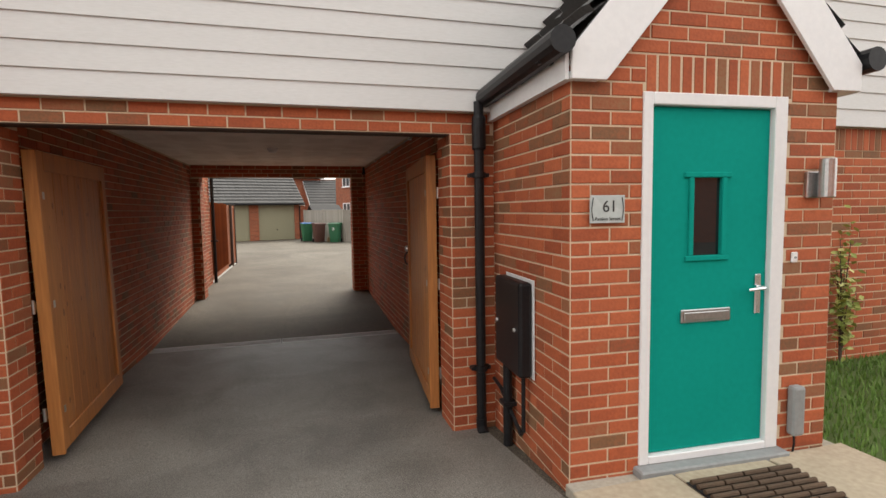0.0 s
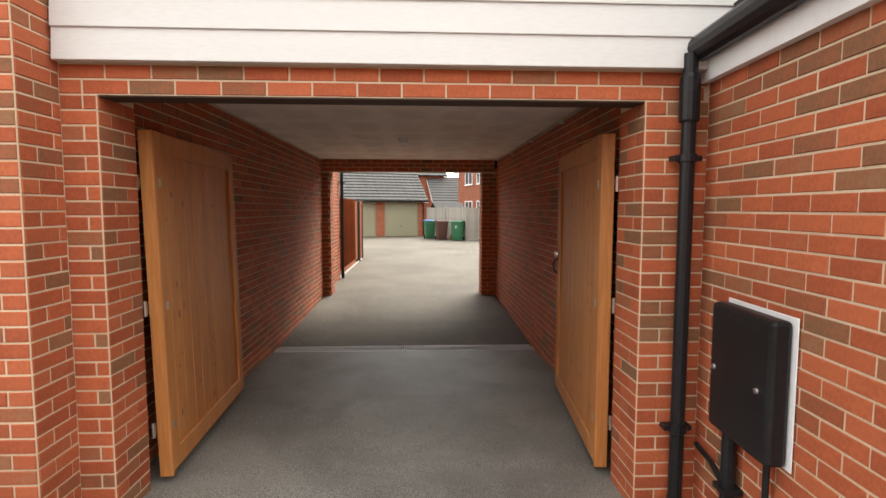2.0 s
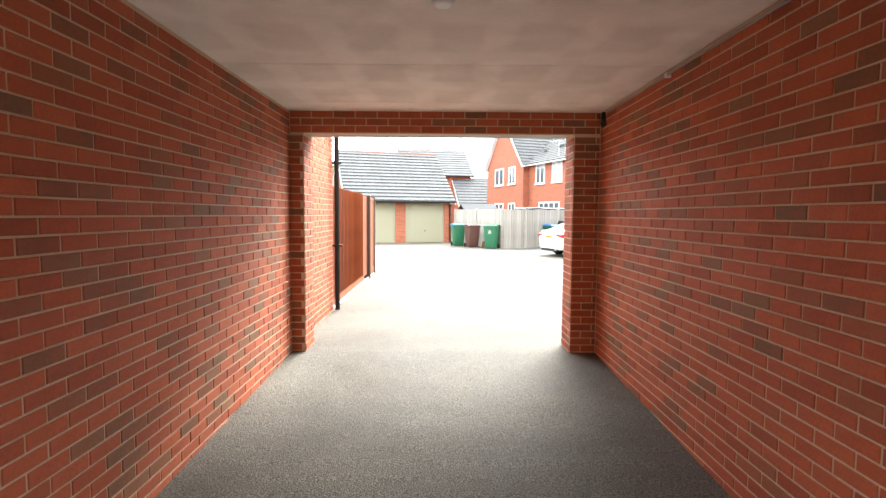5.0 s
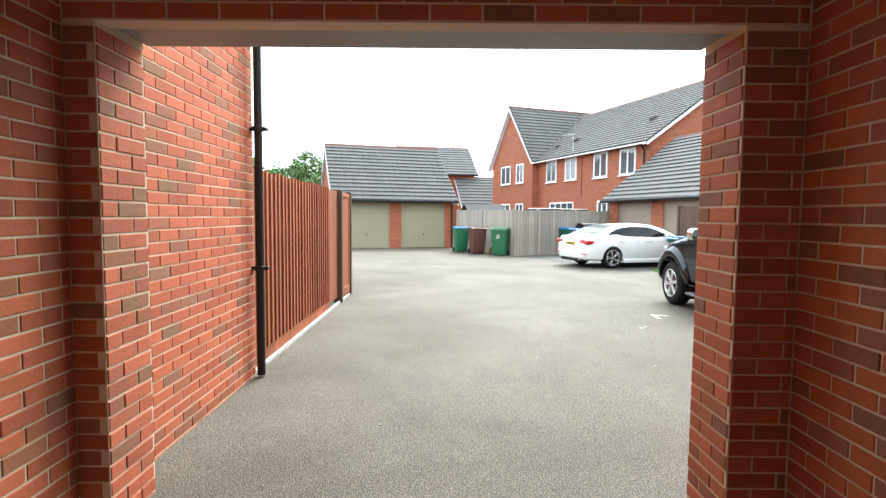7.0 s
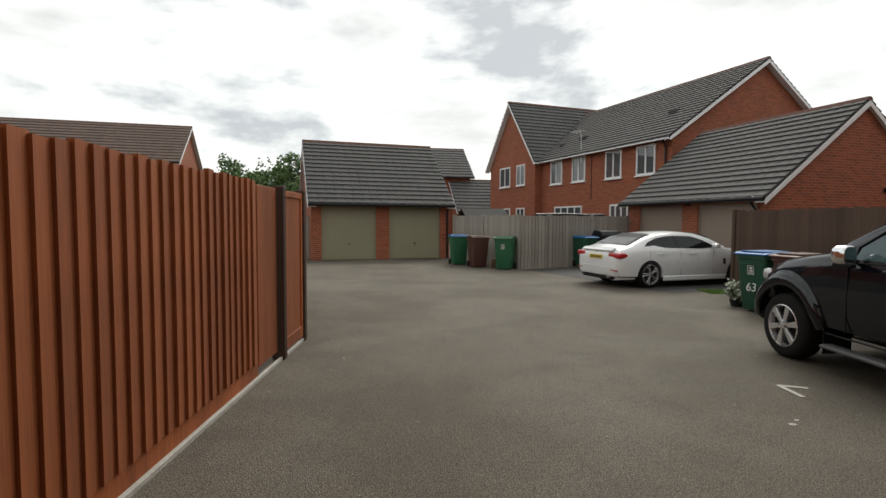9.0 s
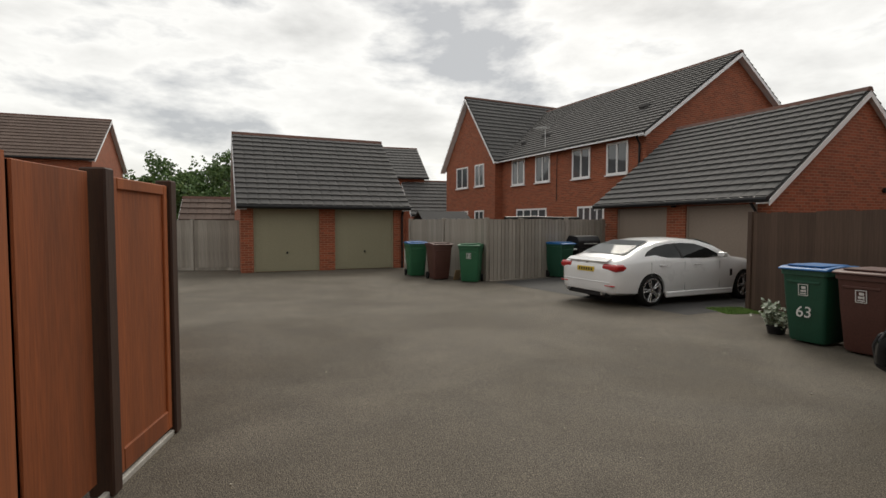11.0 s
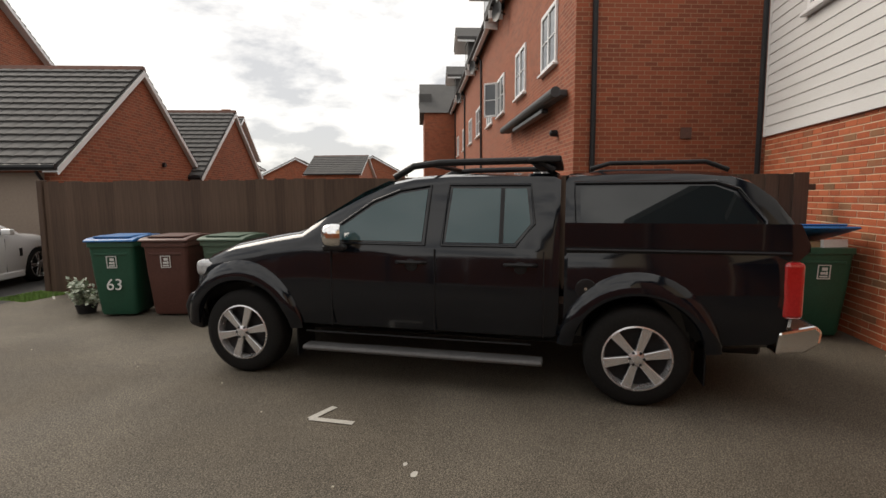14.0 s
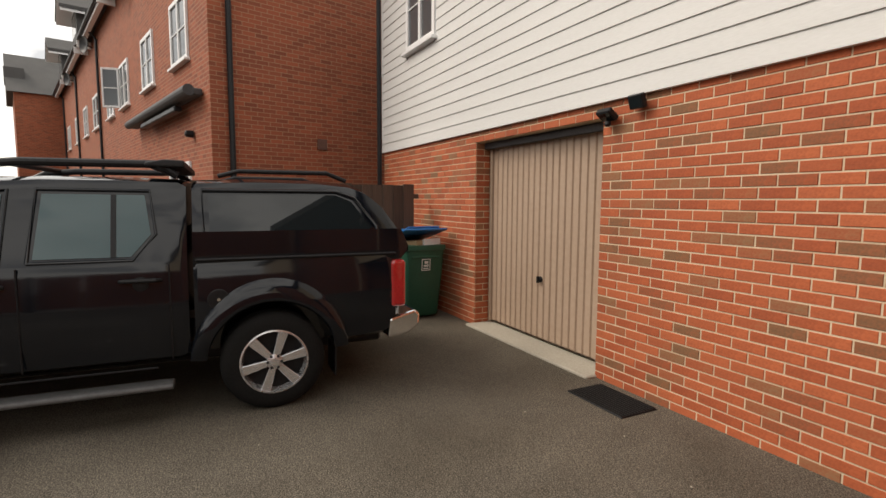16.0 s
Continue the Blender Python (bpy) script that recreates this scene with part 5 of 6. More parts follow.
def timber_door(m, w, h, label, boards_n, latch):
    """Local x along the door from its hinge, the seen face towards -y."""
    t = thing("timber_gate", m, label, "gate")
    bw = w / boards_n
    for i in range(boards_n):
        part("board", box(i * bw + 0.002, (i + 1) * bw - 0.002, -0.012, 0.012, 0.0, h, 0.003), PINE, t)
    for a, b, c, d in ((w - 0.1, w, 0.02, h), (0.0, 0.1, 0.02, h), (0.1, w - 0.1, h - 0.13, h), (0.1, w - 0.1, 0.02, 0.14)):
        part("frame_rail", box(a, b, -0.032, -0.0125, c, d, 0.004), PINE, t)
    rng = random.Random(int(w * 1000))
    for i in range(30):
        x, z, r = rng.uniform(0.13, w - 0.13), rng.uniform(0.15, h - 0.2), rng.uniform(0.005, 0.018)
        kn = lathe([(-0.0128, r * 0.55), (-0.0122, r)], "y", 9)
        kn.transform(Matrix.Translation((x, 0, z)) @ Matrix.Diagonal((1, 1, 1.7, 1)))
        part("knot", kn, KNOT, t)
    part("edge_batten", box(-0.022, -0.001, -0.034, 0.045, 0.0, h, 0.004), PINE, t)
    part("back_frame", box(0.0, 0.09, 0.013, 0.045, 0.02, h, 0.004), PINE, t)
    for z in (0.3, h * 0.5, h - 0.3):
        hg = part("hinge", box(-0.045, 0.03, 0.046, 0.062, z - 0.03, z + 0.03, 0.004), STEEL, t)
        part("pin", sweep([(-0.04, 0.056, z - 0.045), (-0.04, 0.056, z + 0.045)], 0.012, 8), STEEL, hg)
        part("bolt_plate", box(0.03, 0.06, -0.036, -0.0325, z - 0.025, z + 0.025, 0.001), STEEL, t)
    if latch:
        lt = lathe([(-0.06, 0.02), (-0.055, 0.032), (-0.035, 0.034), (-0.033, 0.02)], "y", 14)
        lt.transform(Matrix.Translation((w - 0.03, 0, 1.215)))
        part("latch", lt, STEEL, t, "round steel latch")
        part("pull_handle", sweep([(w - 0.035, -0.035, 1.175), (w - 0.005, -0.055, 1.155), (w + 0.012, -0.062, 1.11), (w + 0.0, -0.055, 1.065), (w - 0.025, -0.035, 1.045)], 0.009, 8), BLACKPL, t, "black curved pull handle")
    return t


timber_door(pose(-1.345, 0.405, 0.125, -1.3, 0, 93), 1.46, 2.065, "varnished pine boarded passage gate, open against the wall", 10, False)
# mirrored leaf: hinge at the street end, seen face towards -x
rd = timber_door(pose(1.302, 0.405, 0.125, 0, 0, 84.5) @ Matrix.Diagonal((1, -1, 1, 1)), 1.46, 2.065, "varnished pine boarded passage gate with a latch, open against the wall", 10, True)

# ---- drain, detector, conduit ----
dr = thing("drain_channel", pose(0, 3.615, 0.004), "galvanised slotted drain channel across the passage", "drain")
for s in (-1, 1):
    part("edge_rail", box(-1.59, 1.59, s * 0.103 - 0.015, s * 0.103 + 0.015, -0.04, 0.004, 0.002), GALV, dr)
bar = bpy.data.meshes.new("bar")
bb = box(-0.0045, 0.0045, -0.088, 0.088, -0.012, 0.001)
bb.to_mesh(bar)
bb.free()
bar.materials.append(GALV)
for i in range(110):
    o = new("bar", bar)
    o.parent = dr
    o.matrix_basis = Matrix.Translation((-1.575 + i * 0.0289, 0, 0))
part("trough", box(-1.59, 1.59, -0.115, 0.115, -0.044, -0.035), BLACKPL, dr)
part("joint", box(-0.008, 0.008, -0.119, 0.119, -0.03, 0.0055), BLACKPL, dr, "dark joint between two grating lengths")
sd = thing("smoke_detector", pose(-0.03, 3.98, CEIL - 0.008), "round white detector on the passage ceiling", "detector")
part("base", lathe([(-0.03, 0.07), (0.0, 0.075)], "z", 20), UPVC, sd)
part("dome", lathe([(-0.06, 0.035), (-0.055, 0.05), (-0.03, 0.06)], "z", 20), UPVC, sd)
cd = thing("cable_conduit", pose(0, 0, 0), "white cable running along the wall top", "cable")
part("conduit", sweep([(1.575, 6.55, 2.59), (1.572, 5.0, 2.6), (1.575, 3.0, 2.595), (1.572, 1.0, 2.6), (1.575, 0.45, 2.6)], 0.008, 8), GREYPL, cd)
for y in (1.0, 2.4, 3.8, 5.2):
    part("clip", box(1.556, 1.6, y - 0.01, y + 0.01, 2.58, 2.615, 0.003), UPVC, cd)
fx = thing("cable_end_fitting", pose(1.545, 6.55, 2.5), "small black fitting hanging at the ceiling corner", "lamp")
part("body", sweep([(0.0, 0, 0.1), (0.0, -0.01, 0.03), (-0.01, -0.05, -0.02)], [0.02, 0.025, 0.03], 10), BLACKPL, fx)

# ---- rear wall fittings ----


def floodlight(m, label, tilt):
    t = thing("floodlight", m, label, "lamp")
    part("bracket", box(-0.03, 0.03, -0.0, 0.07, -0.03, 0.03, 0.006), BLACKPL, t)
    h = part("head", box(-0.09, 0.09, -0.03, 0.03, -0.07, 0.07, 0.01), BLACKPL, t, m=Matrix.Translation((0, 0.1, 0.0)) @ Matrix.Rotation(radians(tilt), 4, "X"))
    part("lens", box(-0.075, 0.075, 0.031, 0.034, -0.055, 0.055), DARKGLASS, h)
    return t


floodlight(RM @ Matrix.Translation((1.78, 0.0, 2.44)) @ Matrix.Scale(0.78, 4), "black floodlight over the rear wall", -20)
fl2 = floodlight(RM @ Matrix.Translation((2.08, 0.0, 2.38)) @ Matrix.Scale(0.85, 4), "black sensor floodlight beside the garage door", -55)
part("sensor", lathe([(-0.05, 0.02), (-0.03, 0.035), (0.0, 0.03)], "z", 12), BLACKPL, fl2, m=Matrix.Translation((0.0, 0.09, -0.06)))
rmat = thing("rubber_mat", RM @ Matrix.Translation((1.74, 0.28, 0.14)), "black rubber mat on the tarmac beside the wall", "mat")
part("sheet", box(-0.29, 0.29, -0.18, 0.18, 0.0, 0.012, 0.004), BLACKPL, rmat)
for i in range(12):
    part("rib", box(-0.28, 0.28, -0.17 + i * 0.03, -0.155 + i * 0.03, 0.012, 0.017), RUBBER, rmat)


def paint_mark(name, pts, w, label, z=G + 0.004):
    bm = bmesh.new()
    for a, b in zip(pts, pts[1:]):
        a, b = Vector((*a, 0)), Vector((*b, 0))
        d = (b - a).normalized()
        nn = Vector((-d.y, d.x, 0)) * w / 2
        c = [bm.verts.new((*(a + nn).xy, z)), bm.verts.new((*(b + nn).xy, z)), bm.verts.new((*(b - nn).xy, z)), bm.verts.new((*(a - nn).xy, z))]
        t = [bm.verts.new((v.co.x, v.co.y, z + 0.002)) for v in c]
        bm.faces.new(t)
        for i in range(4):
            bm.faces.new((c[i], c[(i + 1) % 4], t[(i + 1) % 4], t[i]))
        z += 0.0015
    return tagged(part(name, bm, WHITEPAINT), label, "road marking", kind="structure")


paint_mark("trim_bay_mark", [(3.38, 12.04), (3.16, 12.12), (3.16, 11.80)], 0.05, "worn white corner mark of a parking bay")


def blob(name, cx, cy, rx, ry, mat, label, seed, z=G + 0.003, n=22, cat="stain"):
    rng = random.Random(seed)
    bm = bmesh.new()
    vs = [bm.verts.new((cx + math.cos(6.2832 * i / n) * rx * rng.uniform(0.8, 1.1), cy + math.sin(6.2832 * i / n) * ry * rng.uniform(0.8, 1.1), z)) for i in range(n)]
    bm.faces.new(vs)
    return tagged(part(name, bm, mat), label, cat, kind="structure")


blob("trim_paint_spot", 2.66, 11.22, 0.035, 0.02, WHITEPAINT, "small white paint spot on the tarmac", 4, n=12)
blob("trim_paint_splash", 2.75, 11.30, 0.02, 0.014, WHITEPAINT, "small white paint splash on the tarmac", 5, n=9)
TARDARK = material("newer_tarmac", [(0.026, 0.025, 0.025), (0.05, 0.048, 0.046)], 0.8, 130, 0.8, 0.6, bump_dist=0.01)
pb = bmesh.new()
pb.faces.new([pb.verts.new((x, y, G + 0.004)) for x, y in ((2.75, 23.3), (4.0, 20.4), (5.0, 18.1), (6.6, 18.7), (8.3, 21.0), (7.0, 25.6))])
struct("ground_patch", pb, TARDARK, "darker newer tarmac of the parking place", "ground")
blades("artificial_grass", 2500, (5.75, 6.45, 18.1, 18.75), "worn patch of short green grass", GRASS, 0.03, z=G)
wp = paint_mark("trim_kerb_line", [(6.02, 17.9), (6.46, 18.5)], 0.03, "pale edging strip at the fence foot")

# litter and grit
rng_l = random.Random(21)
lit = bmesh.new()
for _ in range(60):
    x, y = rng_l.uniform(-1.4, 4.0), rng_l.uniform(7.4, 24)
    s = rng_l.uniform(0.003, 0.007)
    box(x - s, x + s, y - s, y + s, G, G + s * 1.2, bm=lit)
tagged(part("grit", lit, CONCRETE), "loose pale grit on the tarmac", "grit", kind="stuff")

# ---- wheelie bins ----


def wheelie_bin(m, body, lid, label, number="", lid_angle=0.0, mark=True, group="wheelie bins"):
    """240 litre bin; its front looks to -y."""
    t = thing("wheelie_bin", m, label, "bin", group)
    own = bmesh.new()
    rings = []
    for z, hx, y0, y1 in ((0.03, 0.215, -0.24, 0.20), (0.06, 0.225, -0.255, 0.23), (0.55, 0.255, -0.315, 0.31), (0.90, 0.272, -0.345, 0.34), (0.905, 0.29, -0.365, 0.365), (0.965, 0.29, -0.365, 0.365)):
        r = 0.05
        ring = []
        for cx, cy, a0 in ((hx - r, y1 - r, 0), (-hx + r, y1 - r, 90), (-hx + r, y0 + r, 180), (hx - r, y0 + r, 270)):
            for k in range(4):
                a = radians(a0 + k * 30)
                ring.append(own.verts.new((cx + math.cos(a) * r, cy + math.sin(a) * r, z)))
        rings.append(ring)
    for a, b in zip(rings, rings[1:]):
        for k in range(16):
            own.faces.new((a[k], a[(k + 1) % 16], b[(k + 1) % 16], b[k]))
    own.faces.new(rings[0][::-1])
    own.faces.new(rings[-1])
    bd = smooth(part("body", own, body, t), 0.7)
    part("rib", box(-0.2, 0.2, -0.352, -0.335, 0.80, 0.83, 0.006), body, bd)
    ld = bmesh.new()
    hl = []
    for y, z in ((-0.40, 0.0), (-0.39, 0.035), (-0.30, 0.06), (0.0, 0.085), (0.30, 0.075), (0.40, 0.04), (0.42, 0.0)):
        hl.append((y - 0.40, z * 0.7))
    prism(hl, "x", -0.30, 0.30, 0.012, ld)
    lo = smooth(part("lid", ld, lid, t, m=Matrix.Translation((0, 0.40, 0.97)) @ Matrix.Rotation(radians(-lid_angle), 4, "X")), 0.6)
    part("lid_rib", box(-0.22, 0.22, -0.72, -0.16, 0.045, 0.066, 0.008), lid, lo)
    part("handle", sweep([(-0.24, 0.38, 0.93), (-0.24, 0.45, 0.95), (0.24, 0.45, 0.95), (0.24, 0.38, 0.93)], 0.016, 8), body, t)
    for s in (-1, 1):
        part("wheel", lathe([(-0.025, 0.07), (-0.022, 0.1), (0.022, 0.1), (0.025, 0.07)], "x", 18), RUBBER, t, m=Matrix.Translation((s * 0.255, 0.24, 0.1)))
    part("axle", sweep([(-0.25, 0.24, 0.1), (0.25, 0.24, 0.1)], 0.012, 8), STEEL, t)
    if mark:
        em = Matrix.Translation((0, -0.3355, 0.64)) @ Matrix.Rotation(radians(5), 4, "X")
        for x0, x1, z0, z1 in ((-0.06, 0.06, 0.0, 0.008), (-0.06, 0.06, 0.142, 0.15), (-0.06, -0.052, 0.008, 0.142), (0.052, 0.06, 0.008, 0.142),
                               (-0.036, 0.036, 0.02, 0.034), (-0.03, 0.012, 0.05, 0.074), (0.018, 0.034, 0.045, 0.08), (-0.02, 0.03, 0.09, 0.122)):
            part("mark_bar", box(x0, x1, -0.002, 0.006, z0, z1), WHITEINK, bd, m=em)
    if number:
        lettering(number, 0.20, WHITEINK, bd, Matrix.Translation((0.0, -0.312, 0.42)) @ Matrix.Rotation(radians(85), 4, "X"), "number", 0.004)
    return t


wheelie_bin(pose(5.56, 16.05, G, 0, 0, -72), GREENPL, BLUEPL, "green wheelie bin with a blue lid and white number 63", "63")
wheelie_bin(pose(5.74, 15.4, G, 0, 0, -74), BROWNPL, BROWNPL, "brown wheelie bin beside the dark fence")
wheelie_bin(pose(5.98, 14.72, G, 0, 0, -80), PALEBIN, PALEBIN, "faded grey-green wheelie bin beside the fence")
wheelie_bin(pose(0.72, 25.15, G, 0, 0, 10), LIMEPL, BLUEPL, "green wheelie bin with a blue lid beside the garage", mark=False)
wheelie_bin(pose(1.32, 24.2, G, 0, 0, 14), BROWNPL, BROWNPL, "brown wheelie bin against the grey fence", mark=False)
wheelie_bin(pose(2.12, 23.45, G, 0, 0, -20), LIMEPL, LIMEPL, "mid green wheelie bin against the grey fence")
wheelie_bin(pose(4.9, 24.45, G, 0, 0, 28), GREENPL, BLUEPL, "dark green wheelie bin with a blue lid", mark=False)
ob_ = wheelie_bin(pose(6.45, 7.90, G, 0, 0, -86), GREENPL, BLUEPL, "overfull green wheelie bin with its blue lid propped open", lid_angle=14)
cb = thing("cardboard_box", pose(6.40, 7.87, G + 0.90, 0, 4, 20), "flattened cardboard sticking out of the bin", "cardboard")
part("sheet", box(-0.2, 0.22, -0.2, 0.2, 0.0, 0.11, 0.004), CARD, cb)
part("flap", box(-0.24, -0.2, -0.18, 0.1, 0.04, 0.13, 0.004), UPVC, cb)
lit2 = thing("litter_card", pose(1.78, 23.95, G, 20, 0, 30), "pale scrap leaning between the bins", "litter")
part("sheet", box(-0.1, 0.1, -0.01, 0.01, 0.0, 0.3, 0.004), CARD, lit2)

pot = leafy("pot_plant", (5.42, 16.6, G + 0.1), (0.3, 0.3, 0.30), 620, 0.075, LEAFPALE, "pale variegated plant in a dark pot", "plant", 9)
part("pot", lathe([(-0.10, 0.10), (-0.095, 0.105), (0.0, 0.125), (0.005, 0.13), (0.02, 0.13)], "z", 18), BLACKPL, pot)

bq = thing("barbecue", pose(5.75, 24.75, G, 0, 0, 20), "black hooded barbecue with a pale side shelf", "barbecue")
part("hood", prism([(-0.3, 0.85), (-0.3, 1.05), (-0.18, 1.2), (0.18, 1.22), (0.3, 1.05), (0.3, 0.85)], "x", -0.42, 0.42, 0.03), BLACKPL, bq)
part("firebox", box(-0.42, 0.42, -0.28, 0.28, 0.62, 0.845, 0.02), BLACKPL, bq)
part("side_shelf", box(-0.8, -0.44, -0.25, 0.25, 0.8, 0.84, 0.008), UPVC, bq)
for x in (-0.38, 0.38):
    for y in (-0.24, 0.24):
        part("leg", box(x - 0.02, x + 0.02, y - 0.02, y + 0.02, 0, 0.62, 0.004), BLACKPL, bq)
part("handle", sweep([(-0.25, -0.33, 0.98), (0.25, -0.33, 0.98)], 0.015, 8), STEEL, bq)
tc = thing("garden_screen", pose(3.2, 24.05, G, 0, 0, aa), "dark rolled garden screen along the fence top", "screen")
part("roll", sweep([(0.2, 0.25, 1.72), (1.4, 0.25, 1.75), (2.6, 0.25, 1.73), (3.4, 0.25, 1.74)], 0.05, 8), BLACKPL, tc)
for x in (0.3, 1.8, 3.3):
    part("stake", box(x - 0.025, x + 0.025, 0.22, 0.28, 0.0, 1.75, 0.004), DARKWOOD, tc)
shed = thing("shed", pose(1.2, 27.6, G - 0.1, 0, 0, 10), "low shed with a dark felt roof behind the fence", "shed")
part("wall", box(0, 1.6, 0, 1.6, 0, 1.75), GREYWOOD, shed)
part("roof", prism([(-0.1, 1.74), (0.8, 2.12), (1.7, 1.74), (1.7, 1.7), (0.8, 2.07), (-0.1, 1.7)], "x", -0.1, 1.7), FELT, shed)

# ---- vehicles ----


def loft(stations, law):
    """Mirrored body of cross-sections: y, floor, half width, belt height, half width at the belt, top."""
    own = bmesh.new()
    rings = []
    for y, zb, w, zt, wt, zr in stations:
        if zr - 0.1 > zt + 0.02:
            wr = law(zr - 0.1)
            half = [(0, zb), (w - 0.13, zb), (w - 0.03, zb + 0.05), (w, zb + 0.2), (w + 0.006, (zb + zt) / 2 + 0.05), (w - 0.004, zt - 0.07), (wt, zt),
                    (wt + (wr - wt) * 0.5, zt + (zr - 0.1 - zt) * 0.5), (wr, zr - 0.1), (wr - 0.05, zr - 0.035), (wr - 0.16, zr - 0.008), (0, zr + 0.012)]
        else:
            k = zr - zt
            half = [(0, zb), (w - 0.13, zb), (w - 0.03, zb + 0.05), (w, zb + min(0.2, (zt - zb) * 0.4)), (w + 0.004, (zb + zt) / 2 + 0.05), (w - 0.004, zt - min(0.07, (zt - zb) * 0.2)), (wt, zt),
                    (wt - 0.025, zt + k * 0.35), (wt - 0.07, zt + k * 0.62), (wt - 0.14, zt + k * 0.8), (wt - 0.3, zt + k * 0.95), (0, zr + 0.01)]
        ring = half + [(-x, z) for x, z in half[-2:0:-1]]
        rings.append([own.verts.new((x, y, z)) for x, z in ring])
    n = len(rings[0])
    for a, b in zip(rings, rings[1:]):
        for k in range(n):
            own.faces.new((a[k], a[(k + 1) % n], b[(k + 1) % n], b[k]))
    own.faces.new(rings[0])
    own.faces.new(rings[-1][::-1])
    return own


def wheel_disc(r, y, z):
    return [lathe([(a, r), (b, r)], "x", 40) for a, b in ((-1.2, -0.62), (0.62, 1.2))]


def shift(bms, y, z):
    for b in bms:
        b.transform(Matrix.Translation((0, y, z)))
    return bms


def side_panel(pts, law, side, t=0.006, off=0.002):
    """A thin panel lying on the upper side of a body, from (y, z) points."""
    own = bmesh.new()
    a = [own.verts.new((side * (law(z) + off + t), y, z)) for y, z in pts]
    b = [own.verts.new((side * (law(z) - 0.02), y, z)) for y, z in pts]
    own.faces.new(a)
    own.faces.new(b[::-1])
    for i in range(len(pts)):
        j = (i + 1) % len(pts)
        own.faces.new((a[i], b[i], b[j], a[j]))
    return own


def vehicle_wheel(parent, x, y, r, width, spokes, side, twin=False, rim_share=0.655):
    tyre = lathe([(-width / 2, r * (rim_share + 0.005)), (-width / 2 - 0.005, r * (0.5 * rim_share + 0.5)), (-width / 2 + 0.02, r * 0.965), (-width / 2 + 0.05, r), (width / 2 - 0.05, r), (width / 2 - 0.02, r * 0.965), (width / 2 + 0.005, r * 0.82), (width / 2, r * (rim_share + 0.005)), (width / 2 - 0.07, r * (rim_share - 0.015))], "x", 40, cap=False)
    w = smooth(part("wheel", tyre, RUBBER, parent, m=Matrix.Translation((x, y, r - 0.004))), 0.9)
    rr = r * rim_share
    rim = lathe([(side * (width / 2 - 0.06), rr), (side * (width / 2 + 0.002), rr), (side * (width / 2 + 0.006), rr * 0.95), (side * (width / 2 - 0.03), rr * 0.9), (side * (width / 2 - 0.06), rr * 0.88)], "x", 40, cap=False)
    smooth(part("rim", rim, ALLOY, w), 0.5)
    part("brake_disc", lathe([(side * (width / 2 - 0.075), rr * 0.9), (side * (width / 2 - 0.065), rr * 0.9)], "x", 24), BLACKPL, w)
    for i in range(spokes):
        sp_ = bmesh.new()
        offs = (-0.02, 0.02) if twin else (0,)
        for o in offs:
            wd = 0.011 if twin else rr * 0.115
            prism([(-wd * 0.8 + o * 0.5, rr * 0.12), (wd * 0.8 + o * 0.5, rr * 0.12), (wd * 1.3 + o * 1.6, rr * 0.94), (-wd * 1.3 + o * 1.6, rr * 0.94)], "x",
                  min(side * (width / 2 - 0.035), side * (width / 2 + 0.0)), max(side * (width / 2 - 0.035), side * (width / 2 + 0.0)), 0.004, sp_, 1)
        part("spoke", sp_, ALLOY, w, m=Matrix.Rotation(2 * math.pi * i / spokes + 0.3, 4, "X"))
    hub = lathe([(side * (width / 2 - 0.03), rr * 0.26), (side * (width / 2 + 0.004), rr * 0.24), (side * (width / 2 + 0.012), rr * 0.14), (side * (width / 2 + 0.014), rr * 0.1)], "x", 20)
    part("hub", hub, ALLOY, w)
    for i in range(6 if not twin else 5):
        a = 2 * math.pi * i / 6
        nut = lathe([(side * (width / 2 + 0.0), 0.012), (side * (width / 2 + 0.012), 0.010)], "x", 8)
        part("nut", nut, BLACKPL, w, m=Matrix.Translation((0, math.cos(a) * rr * 0.2, math.sin(a) * rr * 0.2)))
    return w


# black pick-up: local x across, y ahead, origin under the rear axle's middle
TW = 0.925
TRK = thing("pickup_truck", pose(3.905 + TW, 9.94, G) @ Matrix.Diagonal((1, 1, 0.98, 1)), "black double-cab pick-up truck with a hardtop and roof rails, parked", "truck")


def tlaw(z):
    return 0.905 - max(0.0, z - 1.15) / 0.495 * 0.145


cab = loft([(3.79, 0.50, 0.56, 0.70, 0.54, 0.76), (3.765, 0.42, 0.74, 0.80, 0.72, 0.86), (3.68, 0.36, 0.86, 0.90, 0.83, 0.97), (3.56, 0.36, 0.905, 0.98, 0.87, 1.06), (3.3, 0.37, 0.92, 1.06, 0.895, 1.16),
            (2.95, 0.38, 0.925, 1.12, 0.90, 1.225), (2.72, 0.40, 0.925, 1.145, 0.905, 1.265), (2.62, 0.42, 0.925, 1.15, 0.905, 1.30), (2.42, 0.42, 0.925, 1.15, 0.905, 1.42), (2.15, 0.42, 0.925, 1.15, 0.905, 1.565),
            (1.9, 0.42, 0.925, 1.15, 0.905, 1.675), (1.7, 0.42, 0.925, 1.15, 0.905, 1.715), (1.4, 0.42, 0.925, 1.15, 0.905, 1.735), (0.9, 0.42, 0.925, 1.15, 0.905, 1.735), (0.60, 0.42, 0.925, 1.15, 0.905, 1.725), (0.55, 0.44, 0.91, 1.15, 0.89, 1.70)], tlaw)
cabo = part("cab", cab, BLACKCAR, TRK)
cut(cabo, shift(wheel_disc(0.455, 0, 0), 3.2, 0.37))
smooth(cabo, 0.55)
